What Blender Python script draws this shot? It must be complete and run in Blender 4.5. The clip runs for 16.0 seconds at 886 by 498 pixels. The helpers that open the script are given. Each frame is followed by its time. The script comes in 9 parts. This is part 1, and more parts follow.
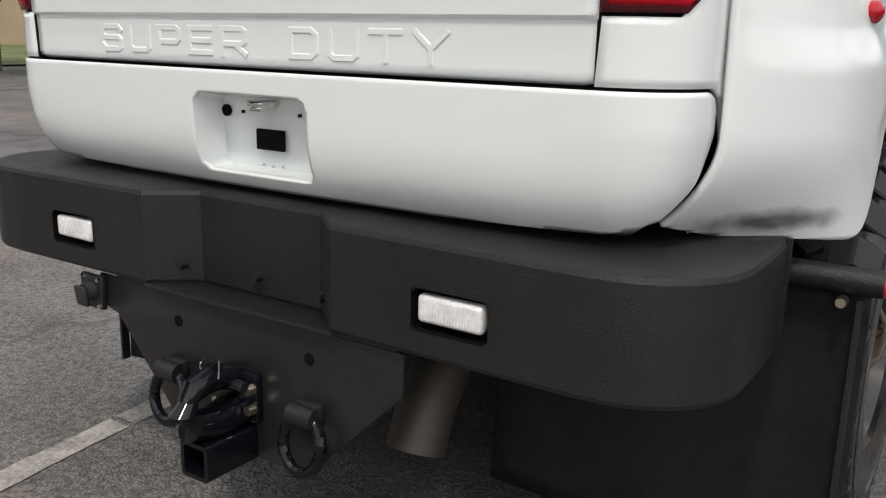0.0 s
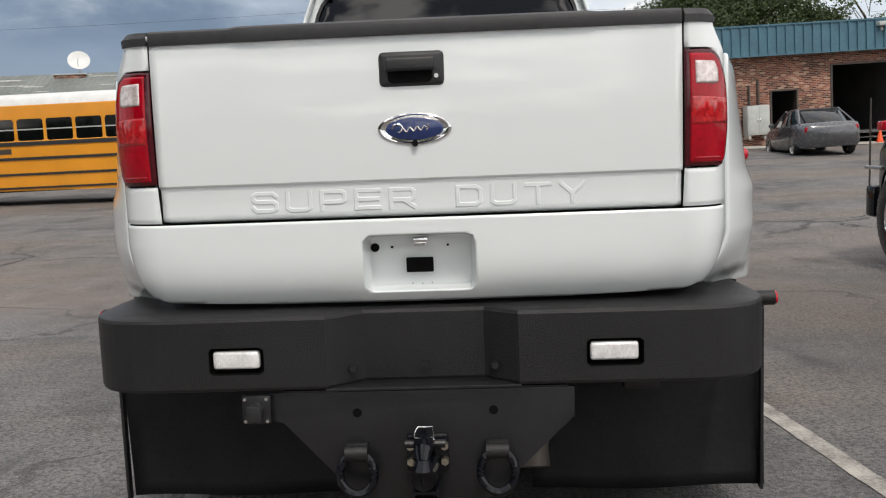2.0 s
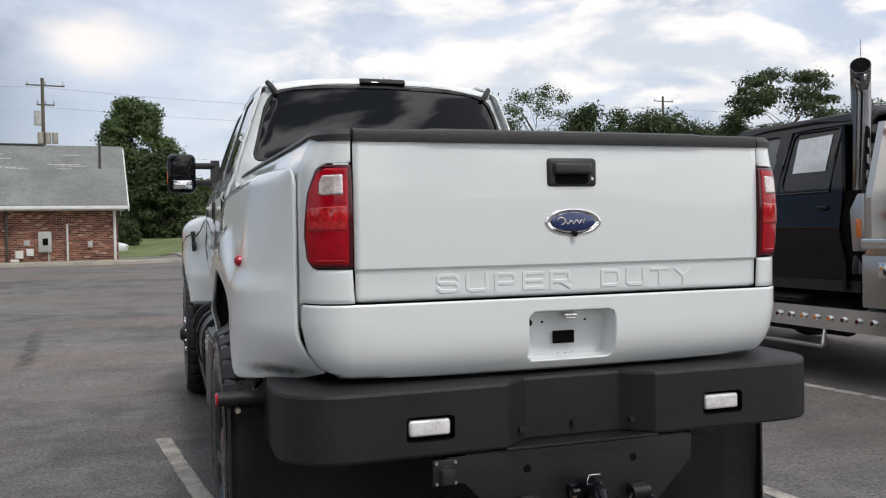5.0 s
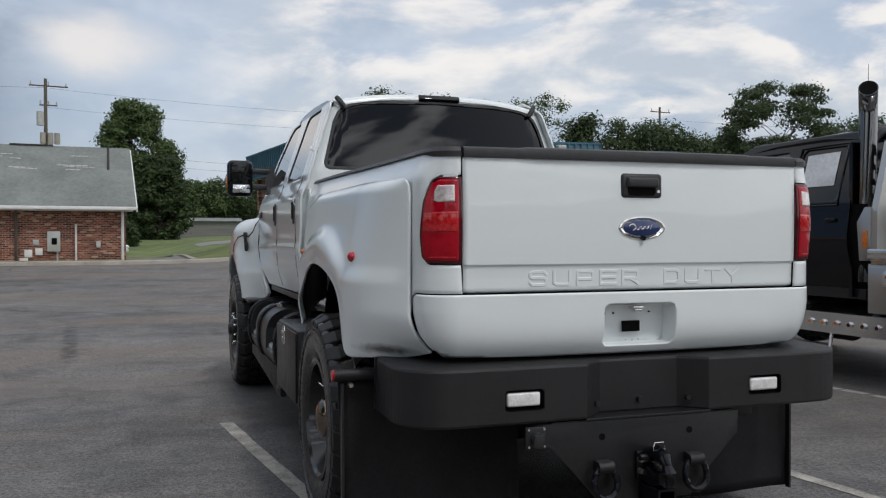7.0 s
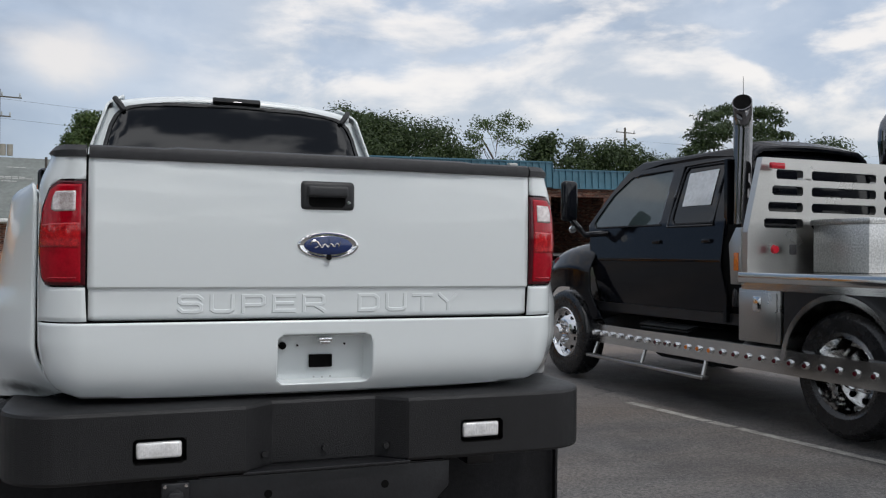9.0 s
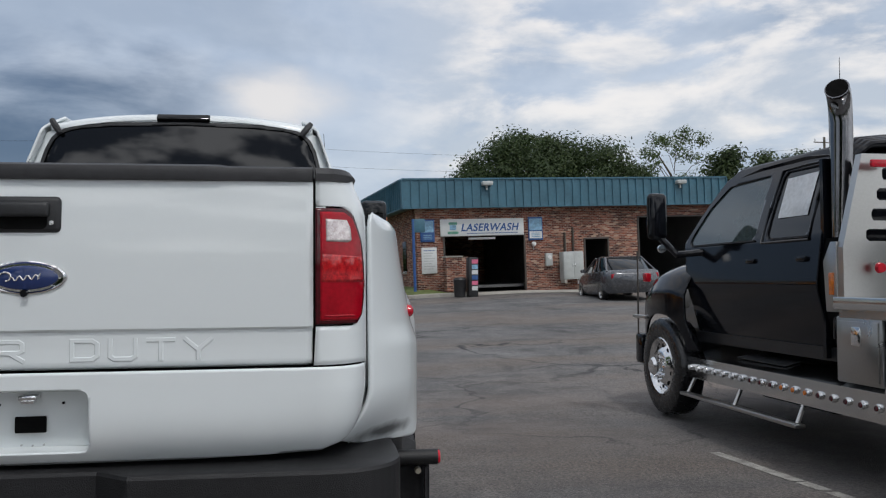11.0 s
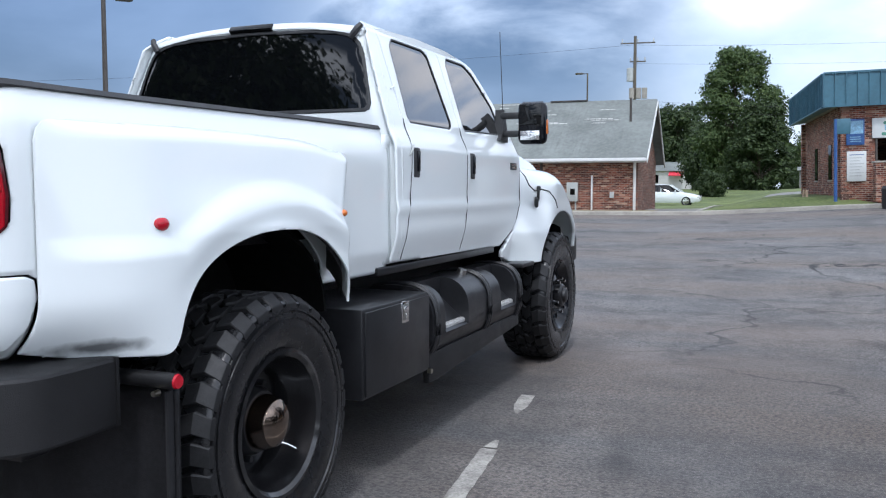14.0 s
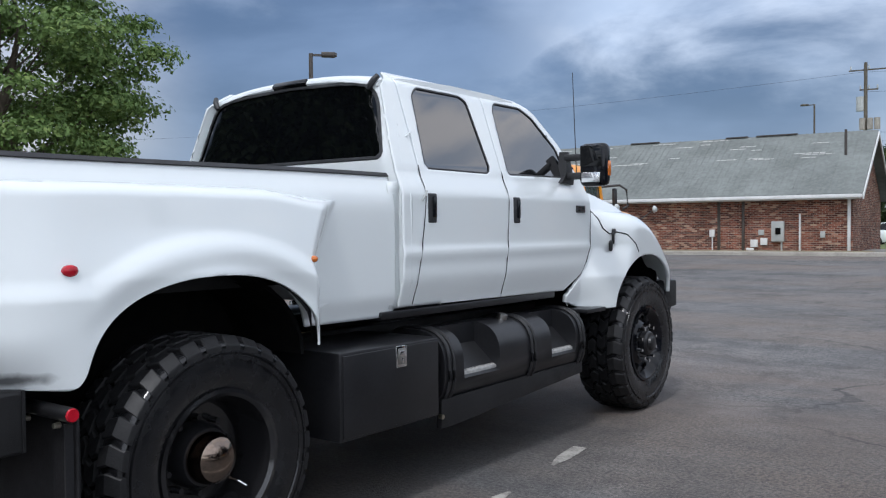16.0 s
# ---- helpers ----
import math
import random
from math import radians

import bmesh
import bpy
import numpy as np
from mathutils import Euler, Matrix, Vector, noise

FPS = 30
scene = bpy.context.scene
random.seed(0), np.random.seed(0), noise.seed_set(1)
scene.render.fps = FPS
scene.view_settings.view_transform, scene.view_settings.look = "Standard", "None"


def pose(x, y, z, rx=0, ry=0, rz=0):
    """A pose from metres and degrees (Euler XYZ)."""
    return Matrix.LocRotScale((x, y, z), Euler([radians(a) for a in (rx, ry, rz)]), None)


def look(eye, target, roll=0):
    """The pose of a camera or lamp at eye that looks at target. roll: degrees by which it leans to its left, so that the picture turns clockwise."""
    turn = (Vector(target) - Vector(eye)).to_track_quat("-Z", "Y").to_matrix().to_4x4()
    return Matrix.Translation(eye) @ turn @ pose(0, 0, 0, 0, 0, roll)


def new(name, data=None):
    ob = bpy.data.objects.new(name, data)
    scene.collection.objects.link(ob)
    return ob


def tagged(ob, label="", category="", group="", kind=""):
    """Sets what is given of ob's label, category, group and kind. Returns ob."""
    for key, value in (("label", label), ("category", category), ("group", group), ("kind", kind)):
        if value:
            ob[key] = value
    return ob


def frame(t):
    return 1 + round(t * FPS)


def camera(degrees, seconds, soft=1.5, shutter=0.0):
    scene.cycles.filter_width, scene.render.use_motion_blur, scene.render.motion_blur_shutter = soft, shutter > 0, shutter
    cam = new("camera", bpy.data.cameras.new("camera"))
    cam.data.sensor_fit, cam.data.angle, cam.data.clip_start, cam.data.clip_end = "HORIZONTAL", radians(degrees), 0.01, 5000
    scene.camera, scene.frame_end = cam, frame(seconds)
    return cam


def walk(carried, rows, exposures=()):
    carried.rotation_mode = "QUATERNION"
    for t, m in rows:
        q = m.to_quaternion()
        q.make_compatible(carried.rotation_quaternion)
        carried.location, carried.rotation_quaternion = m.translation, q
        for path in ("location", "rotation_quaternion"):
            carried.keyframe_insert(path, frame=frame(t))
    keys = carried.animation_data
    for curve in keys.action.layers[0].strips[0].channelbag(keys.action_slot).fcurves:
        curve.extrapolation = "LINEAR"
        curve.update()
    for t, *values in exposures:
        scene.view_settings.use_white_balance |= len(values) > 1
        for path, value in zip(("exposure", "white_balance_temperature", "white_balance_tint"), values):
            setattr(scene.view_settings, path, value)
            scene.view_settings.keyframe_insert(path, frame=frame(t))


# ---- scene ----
cam = camera(54.1, 16.0, soft=1.2)
PATH = [
    (0, (1.381, -1.322, 1.266), (0.302, 0.293, 0.79), 1.3),
    (0.5, (1.186, -1.76, 1.277), (0.37, 0.032, 0.929), 2.3),
    (1, (0.887, -2.031, 1.247), (0.31, -0.142, 0.932), 1.4),
    (1.5, (0.563, -2.327, 1.319), (0.252, -0.369, 1.059), 0.2),
    (2, (0.203, -2.591, 1.388), (0.101, -0.607, 1.158), -2.2),
    (2.5, (-0.186, -2.709, 1.421), (-0.148, -0.72, 1.21), -2.3),
    (3, (-0.418, -2.92, 1.439), (-0.282, -0.932, 1.272), -1.0),
    (3.5, (-0.695, -2.987, 1.446), (-0.452, -1.009, 1.278), 0.1),
    (4, (-0.951, -2.893, 1.431), (-0.606, -0.931, 1.266), -0.9),
    (4.5, (-1.123, -2.806, 1.439), (-0.59, -0.882, 1.331), -1.0),
    (4.7, (-1.236, -2.765, 1.425), (-0.619, -0.864, 1.369), -1.2),
    (6.8, (-1.915, -3.152, 1.413), (-1.271, -1.258, 1.403), -0.6),
    (7, (-1.937, -3.163, 1.408), (-1.295, -1.269, 1.383), -0.1),
    (7.5, (-1.804, -3.202, 1.431), (-1.116, -1.325, 1.385), -1.2),
    (8, (-1.517, -3.226, 1.431), (-0.765, -1.373, 1.389), -1.0),
    (8.2, (-1.358, -3.211, 1.418), (-0.597, -1.361, 1.397), -0.4),
    (10.3, (0.273, -2.642, 1.414), (0.739, -0.698, 1.463), 0.9),
    (10.5, (0.392, -2.61, 1.429), (0.804, -0.654, 1.488), 0.7),
    (11, (0.822, -2.537, 1.434), (1.088, -0.556, 1.506), -0.4),
    (11.5, (1.221, -2.383, 1.411), (1.28, -0.385, 1.458), 0.0),
    (12, (1.581, -2.259, 1.454), (1.405, -0.268, 1.5), 0.5),
    (12.5, (1.981, -2.222, 1.452), (1.608, -0.257, 1.428), 2.0),
    (13, (2.309, -2.049, 1.39), (1.832, -0.114, 1.229), 4.5),
    (13.5, (2.673, -1.858, 1.412), (2.071, 0.039, 1.217), 2.4),
    (14, (3.036, -1.753, 1.444), (2.276, 0.091, 1.305), 0.0),
    (14.5, (3.295, -1.596, 1.432), (2.439, 0.209, 1.335), 1.2),
    (15, (3.538, -1.403, 1.47), (2.597, 0.361, 1.401), 1.8),
    (15.5, (3.827, -1.29, 1.471), (2.734, 0.383, 1.393), 0.5),
    (16, (4.059, -1.172, 1.468), (2.857, 0.426, 1.423), -0.4),
]
EXPOSURES = [(0.0, 0.32, 6750, 11), (0.6, 0.28, 6750, 11), (1.0, 0.33, 6800, 11), (1.5, 0.42, 6800, 11), (2.0, 0.26, 6750, 11), (2.5, 0.22, 6700, 11), (3.5, 0.15, 6600, 12), (4.5, 0.14, 6500, 12), (7.0, -0.24, 6250, 10), (7.4, -0.14, 6200, 10), (8.2, -0.15, 6200, 10), (10.5, -0.30, 6200, 10), (11.5, -0.16, 6100, 10), (12.0, -0.03, 6050, 10), (12.5, -0.02, 6000, 10), (13.0, 0.42, 5800, 10), (13.5, 0.62, 5650, 11), (14.0, 0.50, 5650, 11), (14.5, 0.40, 5700, 11), (15.0, 0.32, 5750, 11), (16.0, 0.19, 5850, 11)]
walk(cam, [(t, look(eye, target, roll)) for t, eye, target, roll in PATH], EXPOSURES)

# ---- world, sun ----
world = bpy.data.worlds.new("sky")
scene.world = world
world.use_nodes = True


def sky_nodes():
    nt = world.node_tree
    nt.nodes.clear()
    N, L = nt.nodes.new, nt.links.new

    def math_(op, a, b=None, clamp=False):
        n = N("ShaderNodeMath")
        n.operation, n.use_clamp = op, clamp
        for i, v in enumerate((a, b)):
            if v is None:
                continue
            if isinstance(v, (int, float)):
                n.inputs[i].default_value = v
            else:
                L(v, n.inputs[i])
        return n.outputs[0]

    def ramp(fac, stops):
        n = N("ShaderNodeValToRGB")
        e = n.color_ramp.elements
        while len(e) < len(stops):
            e.new(0.5)
        for el, (p, c) in zip(e, stops):
            el.position, el.color = p, (*c, 1)
        L(fac, n.inputs[0])
        return n.outputs[0]

    def mix(fac, a, b):
        n = N("ShaderNodeMix")
        n.data_type = "RGBA"
        for s, v in ((0, fac), (6, a), (7, b)):
            if isinstance(v, (int, float)):
                n.inputs[s].default_value = v
            elif isinstance(v, tuple):
                n.inputs[s].default_value = (*v, 1)
            else:
                L(v, n.inputs[s])
        return n.outputs[2]

    sky = N("ShaderNodeTexSky")
    sky.sky_type, sky.sun_disc = "NISHITA", False
    sky.sun_elevation, sky.sun_rotation = radians(SUN_UP), radians(SUN_ROUND)
    sky.air_density, sky.dust_density = 1.2, 2.0
    tc = N("ShaderNodeTexCoord")
    sep = N("ShaderNodeSeparateXYZ")
    L(tc.outputs["Generated"], sep.inputs[0])
    x, y, z = sep.outputs
    flat = N("ShaderNodeCombineXYZ")
    L(x, flat.inputs[0])
    L(y, flat.inputs[1])
    L(math_("MULTIPLY", math_("MAXIMUM", z, 0.0), 1.7), flat.inputs[2])

    def cloud(scale, detail, rough, off, tall=1.0):
        m = N("ShaderNodeMapping")
        m.inputs["Scale"].default_value = (1, 1, tall)
        m.inputs["Location"].default_value = off
        L(flat.outputs[0], m.inputs[0])
        n = N("ShaderNodeTexNoise")
        n.inputs["Scale"].default_value, n.inputs["Detail"].default_value, n.inputs["Roughness"].default_value = scale, detail, rough
        n.inputs["Distortion"].default_value = 0.25
        L(m.outputs[0], n.inputs["Vector"])
        return n.outputs[0]

    big = cloud(1.3, 3.0, 0.5, (2.3, 0.7, 0.0))
    puff = cloud(4.4, 9.0, 0.56, (0.4, 1.9, 0.3), 1.5)
    shade = cloud(4.4, 9.0, 0.56, (0.37, 1.87, 0.36), 1.5)
    wisp = cloud(7.5, 7.0, 0.55, (5.1, 3.3, 0.0))
    layers = cloud(3.2, 6.0, 0.5, (1.1, 6.3, 0.0), 3.4)
    bands = cloud(2.6, 6.0, 0.52, (7.7, 2.2, 0.4), 1.5)

    def span(v, a, c, lo=0.0, hi=1.0):
        n = N("ShaderNodeMapRange")
        n.interpolation_type = "SMOOTHSTEP"
        if a > c:
            a, c, lo, hi = c, a, hi, lo
        for i, w in enumerate((a, c, lo, hi)):
            n.inputs[i + 1].default_value = w
        L(v, n.inputs[0])
        return n.outputs[0]

    def times(*vs):
        out = vs[0]
        for v in vs[1:]:
            out = math_("MULTIPLY", out, v)
        return out

    # bearing from north, east positive, and height over the horizon, both in degrees and both a little ragged
    bearing = math_("MULTIPLY", math_("ARCTAN2", x, y), 57.2958)
    height = math_("MULTIPLY", math_("ARCSINE", z), 57.2958)
    rag = math_("ADD", bearing, math_("MULTIPLY", math_("SUBTRACT", big, 0.5), 30.0))
    ragz = math_("ADD", height, math_("MULTIPLY", math_("SUBTRACT", puff, 0.5), 16.0))
    pale = mix(span(wisp, 0.3, 0.7), (0.355, 0.402, 0.475), (0.49, 0.52, 0.565))
    pale = mix(span(bands, 0.44, 0.62, 0.0, 0.75), pale, (0.29, 0.33, 0.39))
    pale = mix(span(height, 26.0, 56.0, 0.0, 0.8), pale, (0.62, 0.65, 0.69))
    south = cloud(5.5, 7.0, 0.55, (3.3, 8.1, 0.2), 3.0)
    broken = mix(span(south, 0.47, 0.60), (0.055, 0.07, 0.095), (1.65, 1.61, 1.55))
    pale = mix(span(math_("MULTIPLY", y, -1.0), -0.1, 0.5, 0.0, 0.85), pale, broken)
    pale = mix(times(span(bearing, 50.0, 80.0), span(bearing, 165.0, 130.0), 0.8), pale, (1.05, 1.04, 1.03))
    # slate rain bank to the north-west
    storm = times(span(rag, -2.0, -20.0), span(rag, -72.0, -56.0), math_("MAXIMUM", span(ragz, 15.0, 8.0), times(span(ragz, 23.0, 13.0), span(bearing, -24.0, -36.0))), span(height, -2.0, 3.0, 0.7, 1.0))
    slate = mix(span(bands, 0.38, 0.74), (0.044, 0.071, 0.126), (0.117, 0.158, 0.238))
    air = mix(storm, pale, slate)
    # cream breaks beyond the bank, to the west
    gap = times(span(rag, -50.0, -62.0), span(rag, -110.0, -85.0), span(height, 2.0, 6.0), span(height, 34.0, 20.0), span(big, 0.36, 0.56, 0.35, 1.0), span(bands, 0.36, 0.55, 0.3, 1.0))
    air = mix(gap, air, (0.42, 0.40, 0.385))
    # torn cumulus with lit tops to the north-east and a single lit patch to the north
    cover = math_("ADD", math_("MULTIPLY", puff, 0.85), math_("MULTIPLY", wisp, 0.15))
    east = times(span(bearing, 0.0, 11.0), span(bearing, 120.0, 80.0), span(height, 4.5, 9.0), span(y, -0.5, 0.0))
    over = times(span(height, 18.0, 30.0), span(y, -0.6, 0.2), 0.8)
    lit = times(span(cover, 0.43, 0.535), math_("MAXIMUM", east, over))
    body = mix(span(shade, 0.43, 0.62), (0.77, 0.71, 0.645), (0.43, 0.455, 0.49))
    air = mix(lit, air, body)
    dx = math_("DIVIDE", math_("ADD", bearing, 3.2), 4.6)
    dz = math_("DIVIDE", math_("SUBTRACT", height, 11.6), 1.9)
    off = math_("SQRT", math_("ADD", math_("MULTIPLY", dx, dx), math_("MULTIPLY", dz, dz)))
    off = math_("ADD", off, math_("MULTIPLY", math_("SUBTRACT", wisp, 0.5), 2.4))
    scaled = mix(span(off, 1.3, 0.1, 0.0, 0.95), air, (0.70, 0.64, 0.58))
    scaled = mix(0.02, scaled, sky.outputs[0])
    bg = N("ShaderNodeBackground")
    L(scaled, bg.inputs[0])
    bg.inputs[1].default_value = SKY_LIGHT
    out = N("ShaderNodeOutputWorld")
    L(bg.outputs[0], out.inputs[0])


SUN_UP, SUN_ROUND, SUN_LIGHT, SKY_LIGHT = 58.0, 165.0, 1.4, 1.33
sky_nodes()
sun = new("sun", bpy.data.lights.new("sun", "SUN"))
sun.data.energy, sun.data.angle, sun.data.color = SUN_LIGHT, radians(7), (1.0, 0.95, 0.88)
sa = radians(SUN_ROUND)
sun.matrix_world = look((30 * math.sin(sa), 30 * math.cos(sa), 30 * math.tan(radians(SUN_UP))), (0, 0, 0))


# ---- materials ----
def material(name, color, rough=0.5, metal=0.0, vary=0.12, scale=6.0, fine=60.0, bump=0.0, bump_scale=200.0, coat=0.0, tint=None,
             spec=0.5, gloss_vary=0.1, per_object=0.0, transmission=0.0, alpha=1.0, emit=0.0, stretch=(1, 1, 1), ior=1.5, soot=False):
    """A surface with two scales of colour variation, uneven gloss and fine relief."""
    m = bpy.data.materials.new(name)
    m.use_nodes = True
    nt = m.node_tree
    b = nt.nodes["Principled BSDF"]
    N, L = nt.nodes.new, nt.links.new
    tc, mp = N("ShaderNodeTexCoord"), N("ShaderNodeMapping")
    mp.inputs["Scale"].default_value = stretch
    L(tc.outputs["Object"], mp.inputs[0])

    def noise_(s, detail=4.0):
        n = N("ShaderNodeTexNoise")
        n.inputs["Scale"].default_value, n.inputs["Detail"].default_value = s, detail
        L(mp.outputs[0], n.inputs["Vector"])
        return n.outputs[0]

    c0 = tuple(max(0, v * (1 - vary)) for v in color)
    c1 = tint or tuple(min(1, v * (1 + vary)) for v in color)
    mixer = N("ShaderNodeMix")
    mixer.data_type = "RGBA"
    mixer.inputs[6].default_value, mixer.inputs[7].default_value = (*c0, 1), (*c1, 1)
    a = N("ShaderNodeMath")
    a.operation = "MULTIPLY_ADD"
    a.inputs[1].default_value = 0.6
    L(noise_(scale), a.inputs[0])
    f = N("ShaderNodeMath")
    f.operation = "MULTIPLY"
    f.inputs[1].default_value = 0.4
    L(noise_(fine, 2.0), f.inputs[0])
    L(f.outputs[0], a.inputs[2])
    fac = a.outputs[0]
    if per_object:
        oi = N("ShaderNodeObjectInfo")
        pm = N("ShaderNodeMath")
        pm.operation = "MULTIPLY_ADD"
        pm.inputs[1].default_value = per_object
        L(oi.outputs["Random"], pm.inputs[0])
        L(fac, pm.inputs[2])
        fac = pm.outputs[0]
    st = N("ShaderNodeMapRange")
    st.interpolation_type = "SMOOTHSTEP"
    st.inputs[1].default_value, st.inputs[2].default_value = 0.28, 0.72
    L(fac, st.inputs[0])
    L(st.outputs[0], mixer.inputs[0])
    tone = mixer.outputs[2]
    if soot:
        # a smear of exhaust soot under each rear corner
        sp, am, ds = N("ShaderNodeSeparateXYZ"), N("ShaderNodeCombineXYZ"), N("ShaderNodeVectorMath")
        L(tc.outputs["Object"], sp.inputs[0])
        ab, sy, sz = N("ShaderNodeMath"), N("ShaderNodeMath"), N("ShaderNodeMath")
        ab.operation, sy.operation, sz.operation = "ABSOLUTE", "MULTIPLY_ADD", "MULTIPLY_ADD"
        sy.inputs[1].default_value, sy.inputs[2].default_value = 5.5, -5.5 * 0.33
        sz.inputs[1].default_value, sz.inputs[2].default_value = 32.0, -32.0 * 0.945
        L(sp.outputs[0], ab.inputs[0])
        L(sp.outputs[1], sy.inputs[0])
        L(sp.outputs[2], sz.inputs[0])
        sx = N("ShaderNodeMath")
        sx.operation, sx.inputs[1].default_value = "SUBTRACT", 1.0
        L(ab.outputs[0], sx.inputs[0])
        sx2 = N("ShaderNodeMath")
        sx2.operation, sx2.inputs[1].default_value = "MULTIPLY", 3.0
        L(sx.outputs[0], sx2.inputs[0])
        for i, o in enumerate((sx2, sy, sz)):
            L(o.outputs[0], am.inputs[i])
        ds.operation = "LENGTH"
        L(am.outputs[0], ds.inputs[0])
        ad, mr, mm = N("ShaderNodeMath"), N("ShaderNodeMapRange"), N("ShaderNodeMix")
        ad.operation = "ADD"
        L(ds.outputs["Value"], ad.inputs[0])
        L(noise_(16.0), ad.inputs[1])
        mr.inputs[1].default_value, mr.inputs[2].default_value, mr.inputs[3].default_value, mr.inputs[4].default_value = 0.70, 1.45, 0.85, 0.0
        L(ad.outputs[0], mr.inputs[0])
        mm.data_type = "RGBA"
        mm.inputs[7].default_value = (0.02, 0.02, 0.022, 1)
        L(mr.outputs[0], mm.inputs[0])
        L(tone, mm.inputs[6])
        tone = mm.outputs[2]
    L(tone, b.inputs["Base Color"])
    b.inputs["Metallic"].default_value = metal
    b.inputs["Specular IOR Level"].default_value, b.inputs["IOR"].default_value = spec, ior
    rr = N("ShaderNodeMapRange")
    rr.interpolation_type = "SMOOTHSTEP"
    rr.inputs[1].default_value, rr.inputs[2].default_value = 0.3, 0.7
    rr.inputs[3].default_value, rr.inputs[4].default_value = max(0.02, rough * (1 - gloss_vary)), min(1, rough * (1 + gloss_vary))
    L(noise_(scale * 2.3), rr.inputs[0])
    L(rr.outputs[0], b.inputs["Roughness"])
    if coat:
        b.inputs["Coat Weight"].default_value, b.inputs["Coat Roughness"].default_value = coat, 0.04
    if transmission:
        b.inputs["Transmission Weight"].default_value = transmission
    if alpha < 1:
        b.inputs["Alpha"].default_value = alpha
    if emit:
        b.inputs["Emission Color"].default_value = (*color, 1)
        b.inputs["Emission Strength"].default_value = emit
    if bump:
        bn = N("ShaderNodeBump")
        bn.inputs["Strength"].default_value, bn.inputs["Distance"].default_value = bump, 0.004
        L(noise_(bump_scale, 3.0), bn.inputs["Height"])
        L(bn.outputs[0], b.inputs["Normal"])
    return m


def brick_material(name, bw=0.2, bh=0.0667):
    """Running-bond red brick with pale mortar on upright walls; the joints are sunk."""
    m = bpy.data.materials.new(name)
    m.use_nodes = True
    nt = m.node_tree
    b = nt.nodes["Principled BSDF"]
    N, L = nt.nodes.new, nt.links.new
    tc, sep, comb = N("ShaderNodeTexCoord"), N("ShaderNodeSeparateXYZ"), N("ShaderNodeCombineXYZ")
    L(tc.outputs["Object"], sep.inputs[0])
    ad = N("ShaderNodeMath")
    L(sep.outputs[0], ad.inputs[0])
    L(sep.outputs[1], ad.inputs[1])
    L(ad.outputs[0], comb.inputs[0])
    L(sep.outputs[2], comb.inputs[1])
    br = N("ShaderNodeTexBrick")
    br.inputs["Scale"].default_value = 1.0
    br.inputs["Brick Width"].default_value, br.inputs["Row Height"].default_value, br.inputs["Mortar Size"].default_value = bw, bh, 0.007
    br.inputs["Color1"].default_value, br.inputs["Color2"].default_value = (0.070, 0.020, 0.015, 1), (0.330, 0.105, 0.058, 1)
    br.inputs["Mortar"].default_value = (0.36, 0.30, 0.245, 1)
    br.inputs["Bias"].default_value = -0.1
    L(comb.outputs[0], br.inputs["Vector"])
    no = N("ShaderNodeTexNoise")
    no.inputs["Scale"].default_value, no.inputs["Detail"].default_value = 0.9, 5
    L(tc.outputs["Object"], no.inputs["Vector"])
    rp = N("ShaderNodeMapRange")
    rp.inputs[1].default_value, rp.inputs[2].default_value, rp.inputs[3].default_value, rp.inputs[4].default_value = 0.35, 0.68, 0.72, 1.22
    L(no.outputs[0], rp.inputs[0])
    mu = N("ShaderNodeMix")
    mu.data_type, mu.blend_type = "RGBA", "MULTIPLY"
    mu.inputs[0].default_value = 1.0
    L(br.outputs[0], mu.inputs[6])
    L(rp.outputs[0], mu.inputs[7])
    bp = N("ShaderNodeTexBrick")
    bp.inputs["Scale"].default_value = 1.0
    bp.inputs["Brick Width"].default_value, bp.inputs["Row Height"].default_value, bp.inputs["Mortar Size"].default_value = bw, bh, 0.007
    bp.inputs["Color1"].default_value, bp.inputs["Color2"].default_value, bp.inputs["Mortar"].default_value = (0, 0, 0, 1), (1, 1, 1, 1), (0, 0, 0, 1)
    L(comb.outputs[0], bp.inputs["Vector"])
    rb = N("ShaderNodeMapRange")
    rb.inputs[1].default_value, rb.inputs[2].default_value, rb.inputs[4].default_value = 0.86, 0.95, 0.7
    L(bp.outputs[0], rb.inputs[0])
    mb = N("ShaderNodeMix")
    mb.data_type = "RGBA"
    mb.inputs[7].default_value = (0.46, 0.34, 0.25, 1)
    L(rb.outputs[0], mb.inputs[0])
    L(mu.outputs[2], mb.inputs[6])
    # pale lime bloom in scattered courses
    n2 = N("ShaderNodeTexNoise")
    n2.inputs["Scale"].default_value, n2.inputs["Detail"].default_value = 5.5, 3
    mp = N("ShaderNodeMapping")
    mp.inputs["Scale"].default_value = (0.5, 0.5, 2.2)
    L(tc.outputs["Object"], mp.inputs[0])
    L(mp.outputs[0], n2.inputs["Vector"])
    r2 = N("ShaderNodeMapRange")
    r2.inputs[1].default_value, r2.inputs[2].default_value, r2.inputs[4].default_value = 0.60, 0.68, 0.75
    L(n2.outputs[0], r2.inputs[0])
    m2 = N("ShaderNodeMix")
    m2.data_type = "RGBA"
    m2.inputs[7].default_value = (0.42, 0.27, 0.19, 1)
    L(r2.outputs[0], m2.inputs[0])
    L(mb.outputs[2], m2.inputs[6])
    L(m2.outputs[2], b.inputs["Base Color"])
    b.inputs["Roughness"].default_value = 0.9
    bn = N("ShaderNodeBump")
